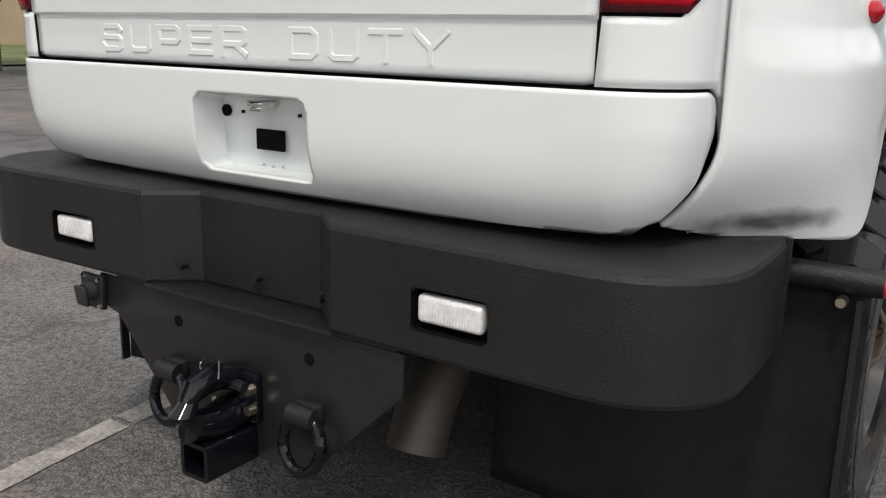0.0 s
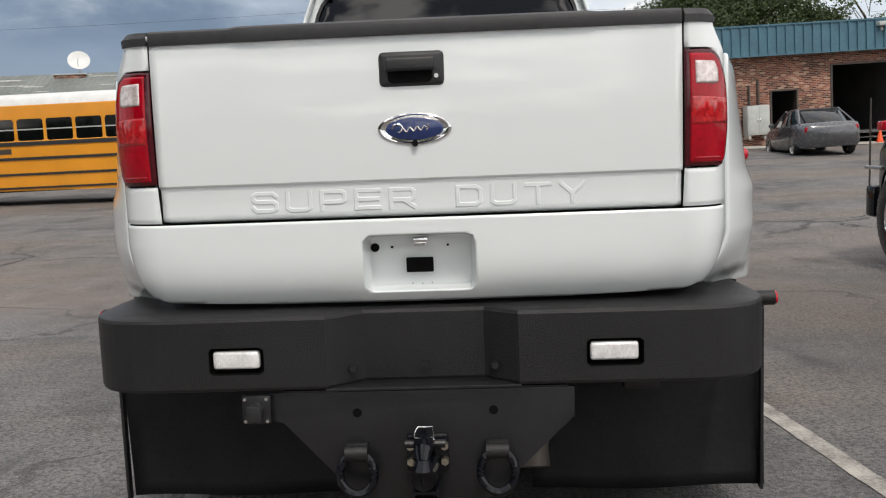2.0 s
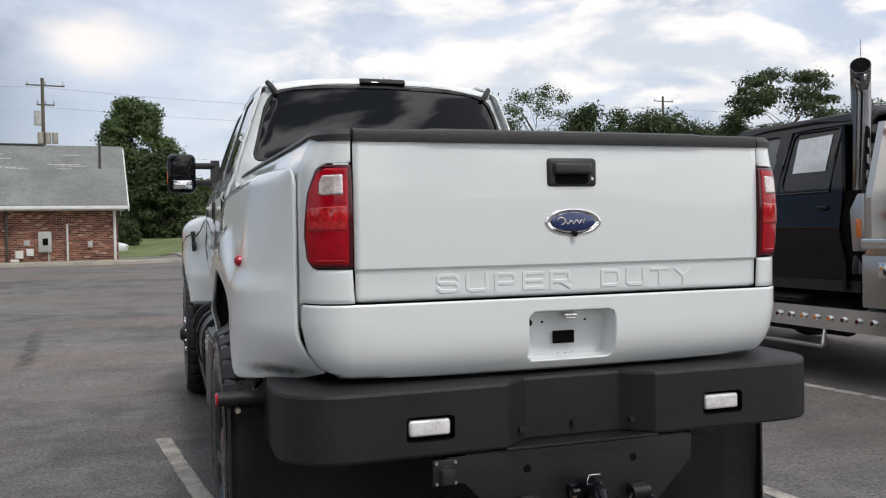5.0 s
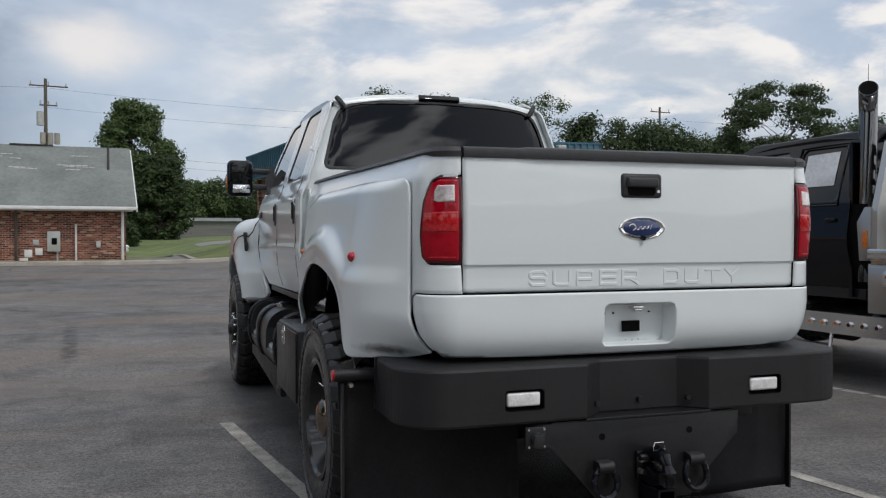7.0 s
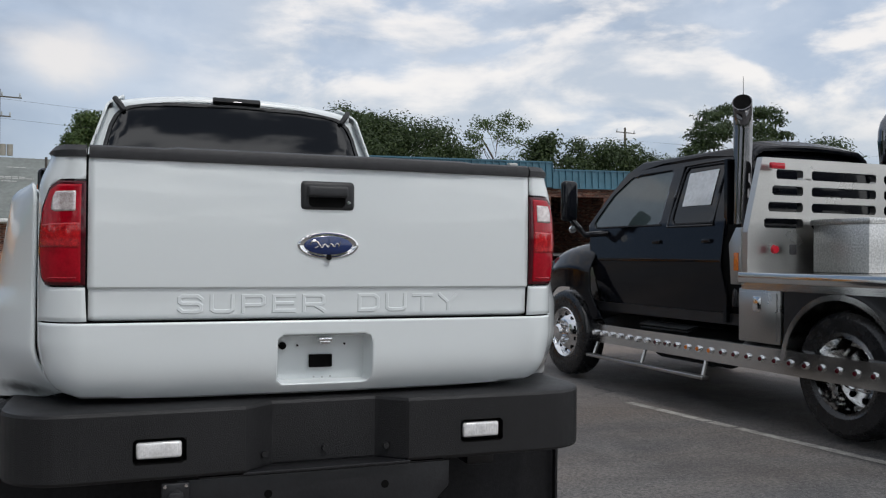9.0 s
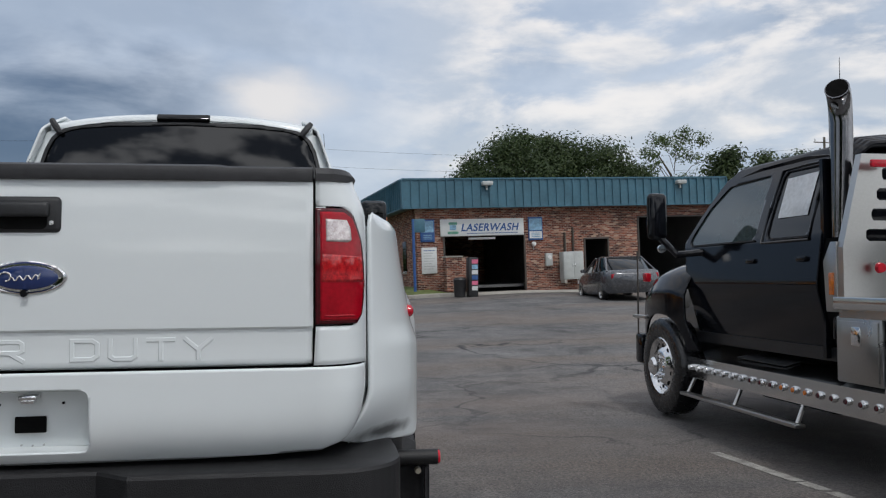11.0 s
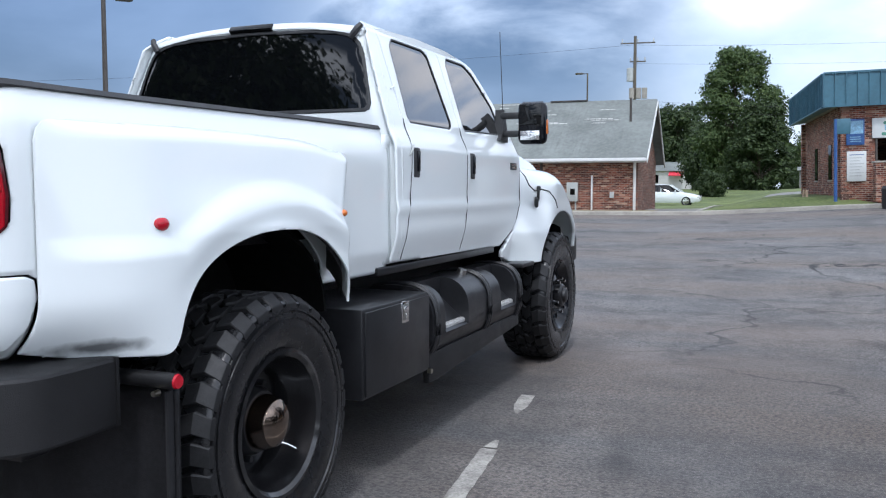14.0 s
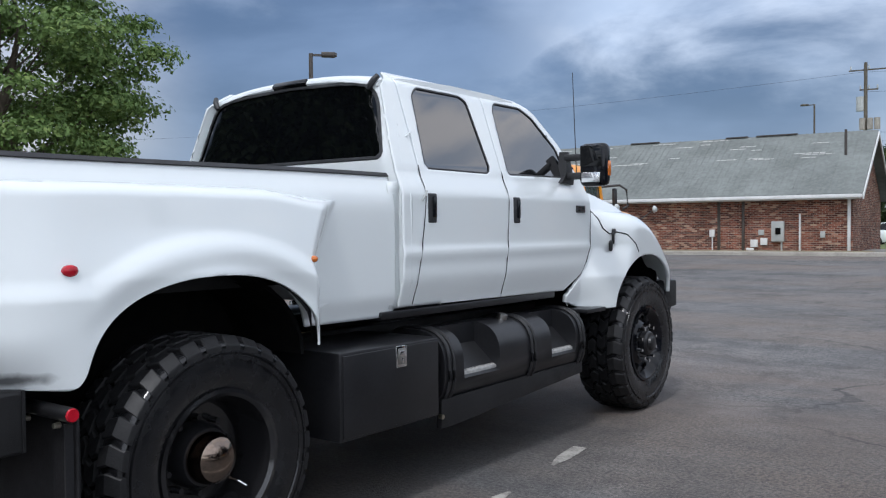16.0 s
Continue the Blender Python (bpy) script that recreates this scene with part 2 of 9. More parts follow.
    bn.inputs["Strength"].default_value, bn.inputs["Distance"].default_value = 0.7, 0.006
    bn.invert = True
    L(br.outputs["Fac"], bn.inputs["Height"])
    L(bn.outputs[0], b.inputs["Normal"])
    return m


def asphalt_material():
    """Old car-park asphalt: stone speckle, worn pale patches, oil, rusty drifts of dirt and cracks."""
    m = bpy.data.materials.new("asphalt")
    m.use_nodes = True
    nt = m.node_tree
    b = nt.nodes["Principled BSDF"]
    N, L = nt.nodes.new, nt.links.new
    tc = N("ShaderNodeTexCoord")

    def noise_(s, detail=5.0, stretch=(1, 1, 1), rough=0.55, distort=0.0):
        mp = N("ShaderNodeMapping")
        mp.inputs["Scale"].default_value = stretch
        mp.inputs["Rotation"].default_value = (0, 0, 0.13)
        L(tc.outputs["Object"], mp.inputs[0])
        n = N("ShaderNodeTexNoise")
        n.inputs["Scale"].default_value, n.inputs["Detail"].default_value, n.inputs["Roughness"].default_value = s, detail, rough
        n.inputs["Distortion"].default_value = distort
        L(mp.outputs[0], n.inputs["Vector"])
        return n.outputs[0]

    def rng(v, a, c, lo=0.0, hi=1.0):
        n = N("ShaderNodeMapRange")
        for i, w in enumerate((a, c, lo, hi)):
            n.inputs[i + 1].default_value = w
        L(v, n.inputs[0])
        return n.outputs[0]

    def mix(fac, a, c):
        n = N("ShaderNodeMix")
        n.data_type = "RGBA"
        L(fac, n.inputs[0])
        for s, v in ((6, a), (7, c)):
            if isinstance(v, tuple):
                n.inputs[s].default_value = (*v, 1)
            else:
                L(v, n.inputs[s])
        return n.outputs[2]

    grey = mix(rng(noise_(0.45, 9.0, rough=0.62), 0.36, 0.64), (0.082, 0.081, 0.083), (0.195, 0.191, 0.187))
    grey = mix(rng(noise_(2.4, 7.0, rough=0.65), 0.46, 0.68, 0, 0.6), grey, (0.255, 0.243, 0.230))
    grey = mix(rng(noise_(1.1, 6.0, (0.55, 1.5, 1), 0.6, 0.6), 0.52, 0.66, 0, 0.55), grey, (0.050, 0.050, 0.053))
    rust = rng(noise_(0.22, 5.0, (0.5, 1.6, 1)), 0.46, 0.60, 0, 0.75)
    grey = mix(rust, grey, (0.205, 0.165, 0.135))
    stones = N("ShaderNodeTexVoronoi")
    stones.inputs["Scale"].default_value = 95.0
    L(tc.outputs["Object"], stones.inputs["Vector"])
    grey = mix(rng(stones.outputs["Distance"], 0.06, 0.38, 0.72, 0.0), grey, (0.40, 0.385, 0.365))
    grey = mix(rng(noise_(14.0, 6.0, (1, 1, 1), 0.7), 0.50, 0.66, 0.0, 0.45), grey, (0.050, 0.049, 0.050))
    grey = mix(rng(noise_(42.0, 4.0), 0.46, 0.60, 0.0, 0.60), grey, (0.036, 0.036, 0.039))
    oil = rng(noise_(0.8, 3.0, (1.4, 0.5, 1)), 0.63, 0.74, 0, 0.6)
    grey = mix(oil, grey, (0.028, 0.028, 0.030))
    # darker parking stalls: oil drips, plus shade under both trucks put into the colour
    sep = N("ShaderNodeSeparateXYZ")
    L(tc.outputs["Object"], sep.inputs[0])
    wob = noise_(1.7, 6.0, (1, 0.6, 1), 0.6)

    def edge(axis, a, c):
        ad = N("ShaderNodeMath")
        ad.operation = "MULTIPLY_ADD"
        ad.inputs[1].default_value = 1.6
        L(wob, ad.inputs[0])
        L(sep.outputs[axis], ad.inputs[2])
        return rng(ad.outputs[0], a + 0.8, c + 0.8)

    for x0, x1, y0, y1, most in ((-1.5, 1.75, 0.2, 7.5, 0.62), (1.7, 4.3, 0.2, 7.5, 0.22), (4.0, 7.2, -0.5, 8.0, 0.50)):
        stall_dark = edge(0, x0, x0 + 0.7)
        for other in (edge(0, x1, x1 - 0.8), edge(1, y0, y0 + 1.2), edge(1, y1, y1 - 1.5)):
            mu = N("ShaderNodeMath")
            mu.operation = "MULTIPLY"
            L(stall_dark, mu.inputs[0])
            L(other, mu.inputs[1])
            stall_dark = mu.outputs[0]
        grey = mix(rng(stall_dark, 0.0, 1.0, 0.0, most), grey, (0.036, 0.035, 0.036))
    lane = edge(1, 4.4, 5.6)
    dirt = N("ShaderNodeMath")
    dirt.operation = "MULTIPLY"
    L(lane, dirt.inputs[0])
    L(edge(1, 9.4, 7.4), dirt.inputs[1])
    patchy = N("ShaderNodeMath")
    patchy.operation = "MULTIPLY"
    L(dirt.outputs[0], patchy.inputs[0])
    L(rng(noise_(0.5, 6.0, (0.5, 1.3, 1)), 0.36, 0.60), patchy.inputs[1])
    grey = mix(rng(patchy.outputs[0], 0.0, 1.0, 0.0, 0.42), grey, (0.200, 0.158, 0.132))
    skew = N("ShaderNodeMath")
    skew.operation = "MULTIPLY_ADD"
    skew.inputs[1].default_value = 0.07
    L(sep.outputs[1], skew.inputs[0])
    L(sep.outputs[0], skew.inputs[2])
    skid = rng(skew.outputs[0], -2.40, -2.33, 0.0, 1.0)
    for v in (rng(skew.outputs[0], -2.17, -2.24), rng(sep.outputs[1], 7.0, 7.6), rng(sep.outputs[1], 11.6, 10.6), rng(noise_(6.0, 4.0), 0.35, 0.60)):
        mu = N("ShaderNodeMath")
        mu.operation = "MULTIPLY"
        L(skid, mu.inputs[0])
        L(v, mu.inputs[1])
        skid = mu.outputs[0]
    grey = mix(rng(skid, 0.0, 1.0, 0.0, 0.75), grey, (0.030, 0.030, 0.032))
    # cracks, only in parts of the surface
    warp = N("ShaderNodeVectorMath")
    warp.operation = "MULTIPLY_ADD"
    wn = N("ShaderNodeTexNoise")
    wn.inputs["Scale"].default_value, wn.inputs["Detail"].default_value = 1.3, 6
    L(tc.outputs["Object"], wn.inputs["Vector"])
    L(wn.outputs["Color"], warp.inputs[0])
    warp.inputs[1].default_value = (1.5, 1.5, 0)
    L(tc.outputs["Object"], warp.inputs[2])
    vo = N("ShaderNodeTexVoronoi")
    vo.feature = "DISTANCE_TO_EDGE"
    vo.inputs["Scale"].default_value = 0.26
    L(warp.outputs[0], vo.inputs["Vector"])
    line = rng(vo.outputs["Distance"], 0.003, 0.010, 1.0, 0.0)
    zone = rng(noise_(0.10, 3.0), 0.45, 0.58)
    cr = N("ShaderNodeMath")
    cr.operation = "MULTIPLY"
    L(line, cr.inputs[0])
    L(zone, cr.inputs[1])
    grey = mix(cr.outputs[0], grey, (0.026, 0.026, 0.027))
    L(grey, b.inputs["Base Color"])
    L(rng(noise_(1.1, 4.0), 0.3, 0.7, 0.62, 0.88), b.inputs["Roughness"])
    b.inputs["Specular IOR Level"].default_value = 0.35
    bn = N("ShaderNodeBump")
    bn.inputs["Strength"].default_value, bn.inputs["Distance"].default_value = 0.85, 0.007
    L(stones.outputs["Distance"], bn.inputs["Height"])
    L(bn.outputs[0], b.inputs["Normal"])
    return m


M = {
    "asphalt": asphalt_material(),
    "brick": brick_material("red_brick"),
    "stripe": material("worn_white_line_paint", (0.29, 0.275, 0.25), 0.85, vary=0.5, scale=7, fine=70, bump=0.5, bump_scale=120, tint=(0.45, 0.43, 0.39)),
    "grass": material("mown_grass", (0.085, 0.135, 0.032), 0.95, vary=0.45, scale=0.5, fine=9, tint=(0.16, 0.19, 0.06), bump=0.8, bump_scale=30),
    "verge": material("dry_verge", (0.23, 0.195, 0.12), 0.95, vary=0.3, scale=1.5, fine=12, bump=0.6, bump_scale=40),
    "concrete": material("weathered_concrete", (0.36, 0.34, 0.30), 0.9, vary=0.25, scale=1.3, fine=20, bump=0.4, bump_scale=90),
    "drive": material("grey_drive_concrete", (0.205, 0.20, 0.19), 0.9, vary=0.2, scale=1.0, fine=18, bump=0.3, bump_scale=80),
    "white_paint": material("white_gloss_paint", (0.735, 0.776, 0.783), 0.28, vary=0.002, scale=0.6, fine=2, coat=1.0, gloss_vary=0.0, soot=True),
    "liner": material("black_textured_liner", (0.0105, 0.0105, 0.0115), 0.46, vary=0.35, scale=4, fine=160, bump=0.42, bump_scale=330, spec=0.40),
    "black_gloss": material("black_gloss_paint", (0.0045, 0.0052, 0.0078), 0.09, vary=0.3, scale=4, spec=0.33, gloss_vary=0.3),
    "black_satin": material("black_satin_coating", (0.0125, 0.0128, 0.0145), 0.33, vary=0.3, scale=5, bump=0.12, bump_scale=120, spec=0.45),
    "black_plastic": material("black_grained_plastic", (0.022, 0.023, 0.025), 0.5, vary=0.25, scale=8, bump=0.25, bump_scale=380),
    "grey_plastic": material("faded_black_plastic", (0.020, 0.020, 0.022), 0.5, vary=0.35, scale=3.5, fine=40, bump=0.2, bump_scale=300),
    "rubber": material("tyre_rubber", (0.0095, 0.0098, 0.0110), 0.24, vary=0.4, scale=6, fine=70, bump=0.10, bump_scale=90, gloss_vary=0.35),
    "tread_rubber": material("scuffed_tread_rubber", (0.0120, 0.0122, 0.0132), 0.50, vary=0.45, scale=9, fine=80, bump=0.25, bump_scale=120, spec=0.35),
    "flap": material("black_rubber_flap", (0.0115, 0.0115, 0.013), 0.55, vary=0.4, scale=4, bump=0.3, bump_scale=160, spec=0.22),
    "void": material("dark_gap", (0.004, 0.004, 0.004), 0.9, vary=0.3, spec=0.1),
    "red_lens": material("red_lamp_lens", (0.33, 0.003, 0.012), 0.10, vary=0.25, scale=14, fine=90, coat=0.1, spec=0.28),
    "dark_red_lens": material("dark_red_lamp_edge", (0.060, 0.002, 0.006), 0.12, vary=0.25, scale=30, coat=0.3, spec=0.35),
    "bright_red_lens": material("red_reflector_lens", (0.40, 0.008, 0.020), 0.12, vary=0.2, scale=45, fine=180, coat=0.2, spec=0.35),
    "lamp_clear": material("ribbed_reversing_lens", (0.62, 0.52, 0.51), 0.16, metal=0.3, vary=0.3, scale=60, fine=200, coat=0.4, tint=(0.80, 0.74, 0.73)),
    "rim_black": material("gloss_black_wheel_enamel", (0.010, 0.010, 0.011), 0.16, vary=0.3, scale=6, spec=0.6, coat=0.2),
    "rear_glass": material("tinted_rear_glass", (0.002, 0.0024, 0.003), 0.02, vary=0.1, spec=0.46, gloss_vary=0.0, ior=1.52),
    "clear_lens": material("ribbed_clear_lens", (0.80, 0.80, 0.80), 0.14, metal=0.15, vary=0.2, scale=25, fine=120, coat=0.8, bump=0.15, bump_scale=140),
    "amber_lens": material("amber_lens", (0.62, 0.16, 0.015), 0.15, vary=0.25, scale=30, coat=0.6),
    "chrome": material("chrome", (0.78, 0.78, 0.78), 0.09, metal=1.0, vary=0.08, scale=9),
    "bronze_chrome": material("hub_chrome", (0.24, 0.19, 0.155), 0.13, metal=1.0, vary=0.1, scale=7),
    "alu": material("brushed_aluminium", (0.47, 0.465, 0.45), 0.30, metal=1.0, vary=0.05, scale=1.2, fine=60, gloss_vary=0.10),
    "polished_alu": material("polished_aluminium", (0.66, 0.66, 0.65), 0.13, metal=1.0, vary=0.08, scale=2.0, fine=60, gloss_vary=0.2),
    # base colour lowered in place of the dark surroundings the stack would mirror
    "stack_chrome": material("darkened_chrome", (0.20, 0.20, 0.21), 0.10, metal=1.0, vary=0.15, scale=4),
    "step_metal": material("serrated_step_metal", (0.50, 0.50, 0.49), 0.45, metal=0.35, vary=0.25, scale=40, bump=0.5, bump_scale=60),
    "tread_plate": material("aluminium_tread_plate", (0.56, 0.56, 0.55), 0.32, metal=1.0, vary=0.2, scale=60, bump=0.9, bump_scale=55),
    "zinc": material("zinc_plated_steel", (0.52, 0.49, 0.40), 0.32, metal=1.0, vary=0.2, scale=40),
    "rust_steel": material("scaled_exhaust_steel", (0.12, 0.108, 0.095), 0.55, metal=0.5, vary=0.35, scale=9, fine=40, tint=(0.088, 0.074, 0.062)),
    "tint_glass": material("tinted_glass", (0.003, 0.0035, 0.004), 0.03, vary=0.1, spec=0.42, gloss_vary=0.05),
    "film_glass": material("window_with_mirror_tint_film", (0.006, 0.006, 0.007), 0.03, vary=0.1, spec=0.8, gloss_vary=0.05, coat=0.4, ior=2.0),
    "smoke_glass": material("light_tinted_glass", (0.045, 0.062, 0.062), 0.035, vary=0.1, spec=0.8, gloss_vary=0.05),
    "badge_blue": material("dark_blue_enamel", (0.012, 0.028, 0.115), 0.18, vary=0.15, coat=0.7),
    "fascia": material("blue_steel_cladding", (0.050, 0.135, 0.185), 0.5, vary=0.18, scale=1.5, fine=9),
    "sign_white": material("sign_board_white", (0.62, 0.64, 0.63), 0.5, vary=0.06, scale=3),
    "sign_blue": material("sign_blue", (0.03, 0.09, 0.26), 0.5, vary=0.2, scale=8),
    "sign_pale": material("sign_pale_blue", (0.20, 0.36, 0.50), 0.5, vary=0.4, scale=7, fine=25),
    "sign_green": material("sign_green", (0.10, 0.28, 0.20), 0.5, vary=0.3, scale=9),
    "pink": material("pink_print", (0.62, 0.14, 0.24), 0.5, vary=0.2, scale=9),
    "grey_box": material("grey_enamel_box", (0.42, 0.44, 0.43), 0.5, vary=0.12, scale=4),
    "white_trim": material("white_painted_trim", (0.66, 0.67, 0.66), 0.55, vary=0.1, scale=3, fine=20),
    "roof_metal": material("weathered_roof_sheet", (0.160, 0.175, 0.165), 0.75, vary=0.26, scale=0.8, fine=7, stretch=(1, 1, 0.3)),
    "roof_bare": material("bare_roof_patch", (0.42, 0.42, 0.40), 0.65, vary=0.2, scale=5),
    "bus_yellow": material("school_bus_yellow", (0.72, 0.29, 0.015), 0.38, vary=0.08, scale=1.5, coat=0.3),
    "pole_wood": material("weathered_pole", (0.105, 0.092, 0.07), 0.9, vary=0.3, scale=5, stretch=(1, 1, 0.1)),
    "pole_steel": material("brown_steel_pole", (0.060, 0.052, 0.045), 0.55, vary=0.2, scale=4),
    "wire": material("cable_black", (0.012, 0.012, 0.013), 0.6),
    "bark": material("bark", (0.105, 0.085, 0.065), 0.95, vary=0.35, scale=5, bump=0.7, bump_scale=25),
    "silver_paint": material("grey_metallic_paint", (0.105, 0.11, 0.12), 0.26, metal=0.5, vary=0.1, coat=0.6),
    "house_grey": material("weathered_grey_siding", (0.16, 0.16, 0.15), 0.8, vary=0.2, scale=1, stretch=(0.2, 0.2, 6)),
    "cone_orange": material("orange_cone_plastic", (0.75, 0.09, 0.02), 0.5, vary=0.15, scale=12),
    "red_facets": material("faceted_red_reflector", (0.34, 0.004, 0.012), 0.08, vary=0.35, scale=70, fine=200, coat=0.5, spec=0.6, tint=(0.62, 0.014, 0.018)),
    "house_white": material("white_siding", (0.55, 0.55, 0.53), 0.7, vary=0.1, scale=1, stretch=(0.2, 0.2, 6)),
    "red_awning": material("red_awning", (0.55, 0.03, 0.05), 0.6, vary=0.1),
    "paper": material("white_paper", (0.62, 0.64, 0.66), 0.6, vary=0.18, scale=4, fine=30),
    "floor_in": material("wet_bay_floor", (0.10, 0.10, 0.10), 0.5, vary=0.3, scale=1),
    "seat": material("dark_cloth", (0.035, 0.035, 0.037), 0.9, vary=0.2),
    "tan_wall": material("tan_render", (0.36, 0.27, 0.19), 0.85, vary=0.12, scale=1),
}


# ---- building helpers ----
def link(name, me, mat, parent=None, label=""):
    ob = new(name, me)
    if mat is not None:
        me.materials.append(M[mat] if isinstance(mat, str) else mat)
    if parent is not None:
        ob.parent = parent
    if label:
        ob["label"] = label
    return ob


def part(name, bm, mat, parent=None, label="", smooth=32):
    """One bmesh as one mesh object, under a thing or a part."""
    me = bpy.data.meshes.new(name)
    bmesh.ops.recalc_face_normals(bm, faces=bm.faces)
    bm.to_mesh(me)
    bm.free()
    if smooth:
        me.shade_smooth()
        me.set_sharp_from_angle(angle=radians(smooth))
    return link(name, me, mat, parent, label)


def raw(name, verts, faces, mat, parent=None, label="", smooth=40, thick=0.0, flip=False):
    me = bpy.data.meshes.new(name)
    me.from_pydata([tuple(map(float, v)) for v in verts], [], [tuple(f[::-1]) if flip else tuple(f) for f in faces])
    me.validate()
    if smooth:
        me.shade_smooth()
        me.set_sharp_from_angle(angle=radians(smooth))
    ob = link(name, me, mat, parent, label)
    if thick:
        md = ob.modifiers.new("thickness", "SOLIDIFY")
        md.thickness, md.offset = thick, -1
    return ob


def thing(name, label, category, group="", kind="", at=None):
    ob = new(name)
    ob.empty_display_size = 0.1
    if at is not None:
        ob.matrix_world = at
    return tagged(ob, label, category, group, kind)


def B():
    return bmesh.new()


def box(bm, c, s, rot=None, bevel=0.0, seg=2):
    r = bmesh.ops.create_cube(bm, size=1.0)
    vs = r["verts"]
    m = Matrix.Translation(c) @ (rot or Matrix.Identity(4)) @ Matrix.Diagonal((*s, 1))
    bmesh.ops.transform(bm, matrix=m, verts=vs)
    if bevel:
        es = {e for v in vs for e in v.link_edges}
        bmesh.ops.bevel(bm, geom=list(es), offset=bevel, segments=seg, profile=0.5, affect="EDGES")
    return bm


def rod(bm, p0, p1, r0, r1=None, seg=14, caps=True):
    p0, p1 = Vector(p0), Vector(p1)
    r1 = r0 if r1 is None else r1
    q = (p1 - p0).to_track_quat("Z", "Y").to_matrix().to_4x4()
    m = Matrix.Translation((p0 + p1) / 2) @ q
    bmesh.ops.create_cone(bm, cap_ends=caps, segments=seg, radius1=r0, radius2=r1, depth=(p1 - p0).length, matrix=m)
    return bm


def tube(bm, pts, r, seg=10, closed=False, radii=None):
    """A round bar along a line of points."""
    pts = [Vector(p) for p in pts]
    n = len(pts)
    rings = []
    up = Vector((0, 0, 1))
    for i, p in enumerate(pts):
        a = pts[(i - 1) % n] if closed or i > 0 else p
        c = pts[(i + 1) % n] if closed or i < n - 1 else p
        d = (c - a).normalized()
        s = d.cross(up)
        if s.length < 1e-3:
            s = d.cross(Vector((1, 0, 0)))
        s.normalize()
        t = s.cross(d)
        rr = radii[i] if radii else r
        rings.append([bm.verts.new(p + rr * (math.cos(2 * math.pi * k / seg) * s + math.sin(2 * math.pi * k / seg) * t)) for k in range(seg)])
    for i in range(n if closed else n - 1):
        a, c = rings[i], rings[(i + 1) % n]
        for k in range(seg):
            bm.faces.new((a[k], a[(k + 1) % seg], c[(k + 1) % seg], c[k]))
    if not closed:
        bm.faces.new(rings[0][::-1])
        bm.faces.new(rings[-1])
    return bm


def lathe(bm, prof, m=None, seg=48, closed=False):
    """Turns (radius, height) about z, then moves by m."""
    m = m or Matrix.Identity(4)
    rings = []
    for r, h in prof:
        rings.append([bm.verts.new(m @ Vector((r * math.cos(2 * math.pi * k / seg), r * math.sin(2 * math.pi * k / seg), h))) for k in range(seg)] if r > 1e-5 else [bm.verts.new(m @ Vector((0, 0, h)))])
    pairs = list(zip(rings, rings[1:])) + ([(rings[-1], rings[0])] if closed else [])
    for a, c in pairs:
        for k in range(seg):
            k2 = (k + 1) % seg
            if len(a) == 1 and len(c) > 1:
                bm.faces.new((a[0], c[k], c[k2]))
            elif len(c) == 1 and len(a) > 1:
                bm.faces.new((a[k], a[k2], c[0]))
            elif len(a) > 1:
                bm.faces.new((a[k], a[k2], c[k2], c[k]))
    return bm


def prism(bm, pts, h0, h1, m=None, bevel=0.0):
    """A flat outline in x, y raised from h0 to h1 along z, then moved by m."""
    m = m or Matrix.Identity(4)
    lo = [bm.verts.new(m @ Vector((x, y, h0))) for x, y in pts]
    hi = [bm.verts.new(m @ Vector((x, y, h1))) for x, y in pts]
    n = len(pts)
    fs = [bm.faces.new(lo[::-1]), bm.faces.new(hi)]
    for i in range(n):
        fs.append(bm.faces.new((lo[i], lo[(i + 1) % n], hi[(i + 1) % n], hi[i])))
    if bevel:
        bmesh.ops.bevel(bm, geom=list({e for f in fs[:2] for e in f.edges}), offset=bevel, segments=2, profile=0.5, affect="EDGES")
    return bm


def loft(bm, sections, cap=True):
    rings = [[bm.verts.new(p) for p in s] for s in sections]
    for a, c in zip(rings, rings[1:]):
        n = len(a)
        for k in range(n):
            bm.faces.new((a[k], a[(k + 1) % n], c[(k + 1) % n], c[k]))
    if cap:
        bm.faces.new(rings[0][::-1])
        bm.faces.new(rings[-1])
    return bm


XZ = Matrix(((1, 0, 0, 0), (0, 0, -1, 0), (0, 1, 0, 0), (0, 0, 0, 1)))     # outline x, z; height runs to -y
YZ = Matrix(((0, 0, 1, 0), (1, 0, 0, 0), (0, 1, 0, 0), (0, 0, 0, 1)))      # outline y, z; height runs to +x


def rrect(w, h, r, n=6, cx=0.0, cy=0.0):
    out = []
    for sx, sy, a0 in ((1, 1, 0), (-1, 1, 90), (-1, -1, 180), (1, -1, 270)):
        for k in range(n + 1):
            a = radians(a0 + 90 * k / n)
            out.append((cx + sx * (w / 2 - r) + r * math.cos(a), cy + sy * (h / 2 - r) + r * math.sin(a)))
    return out


def smooth(a, c, t):
    t = np.clip((t - a) / (c - a), 0, 1)
    return t * t * (3 - 2 * t)


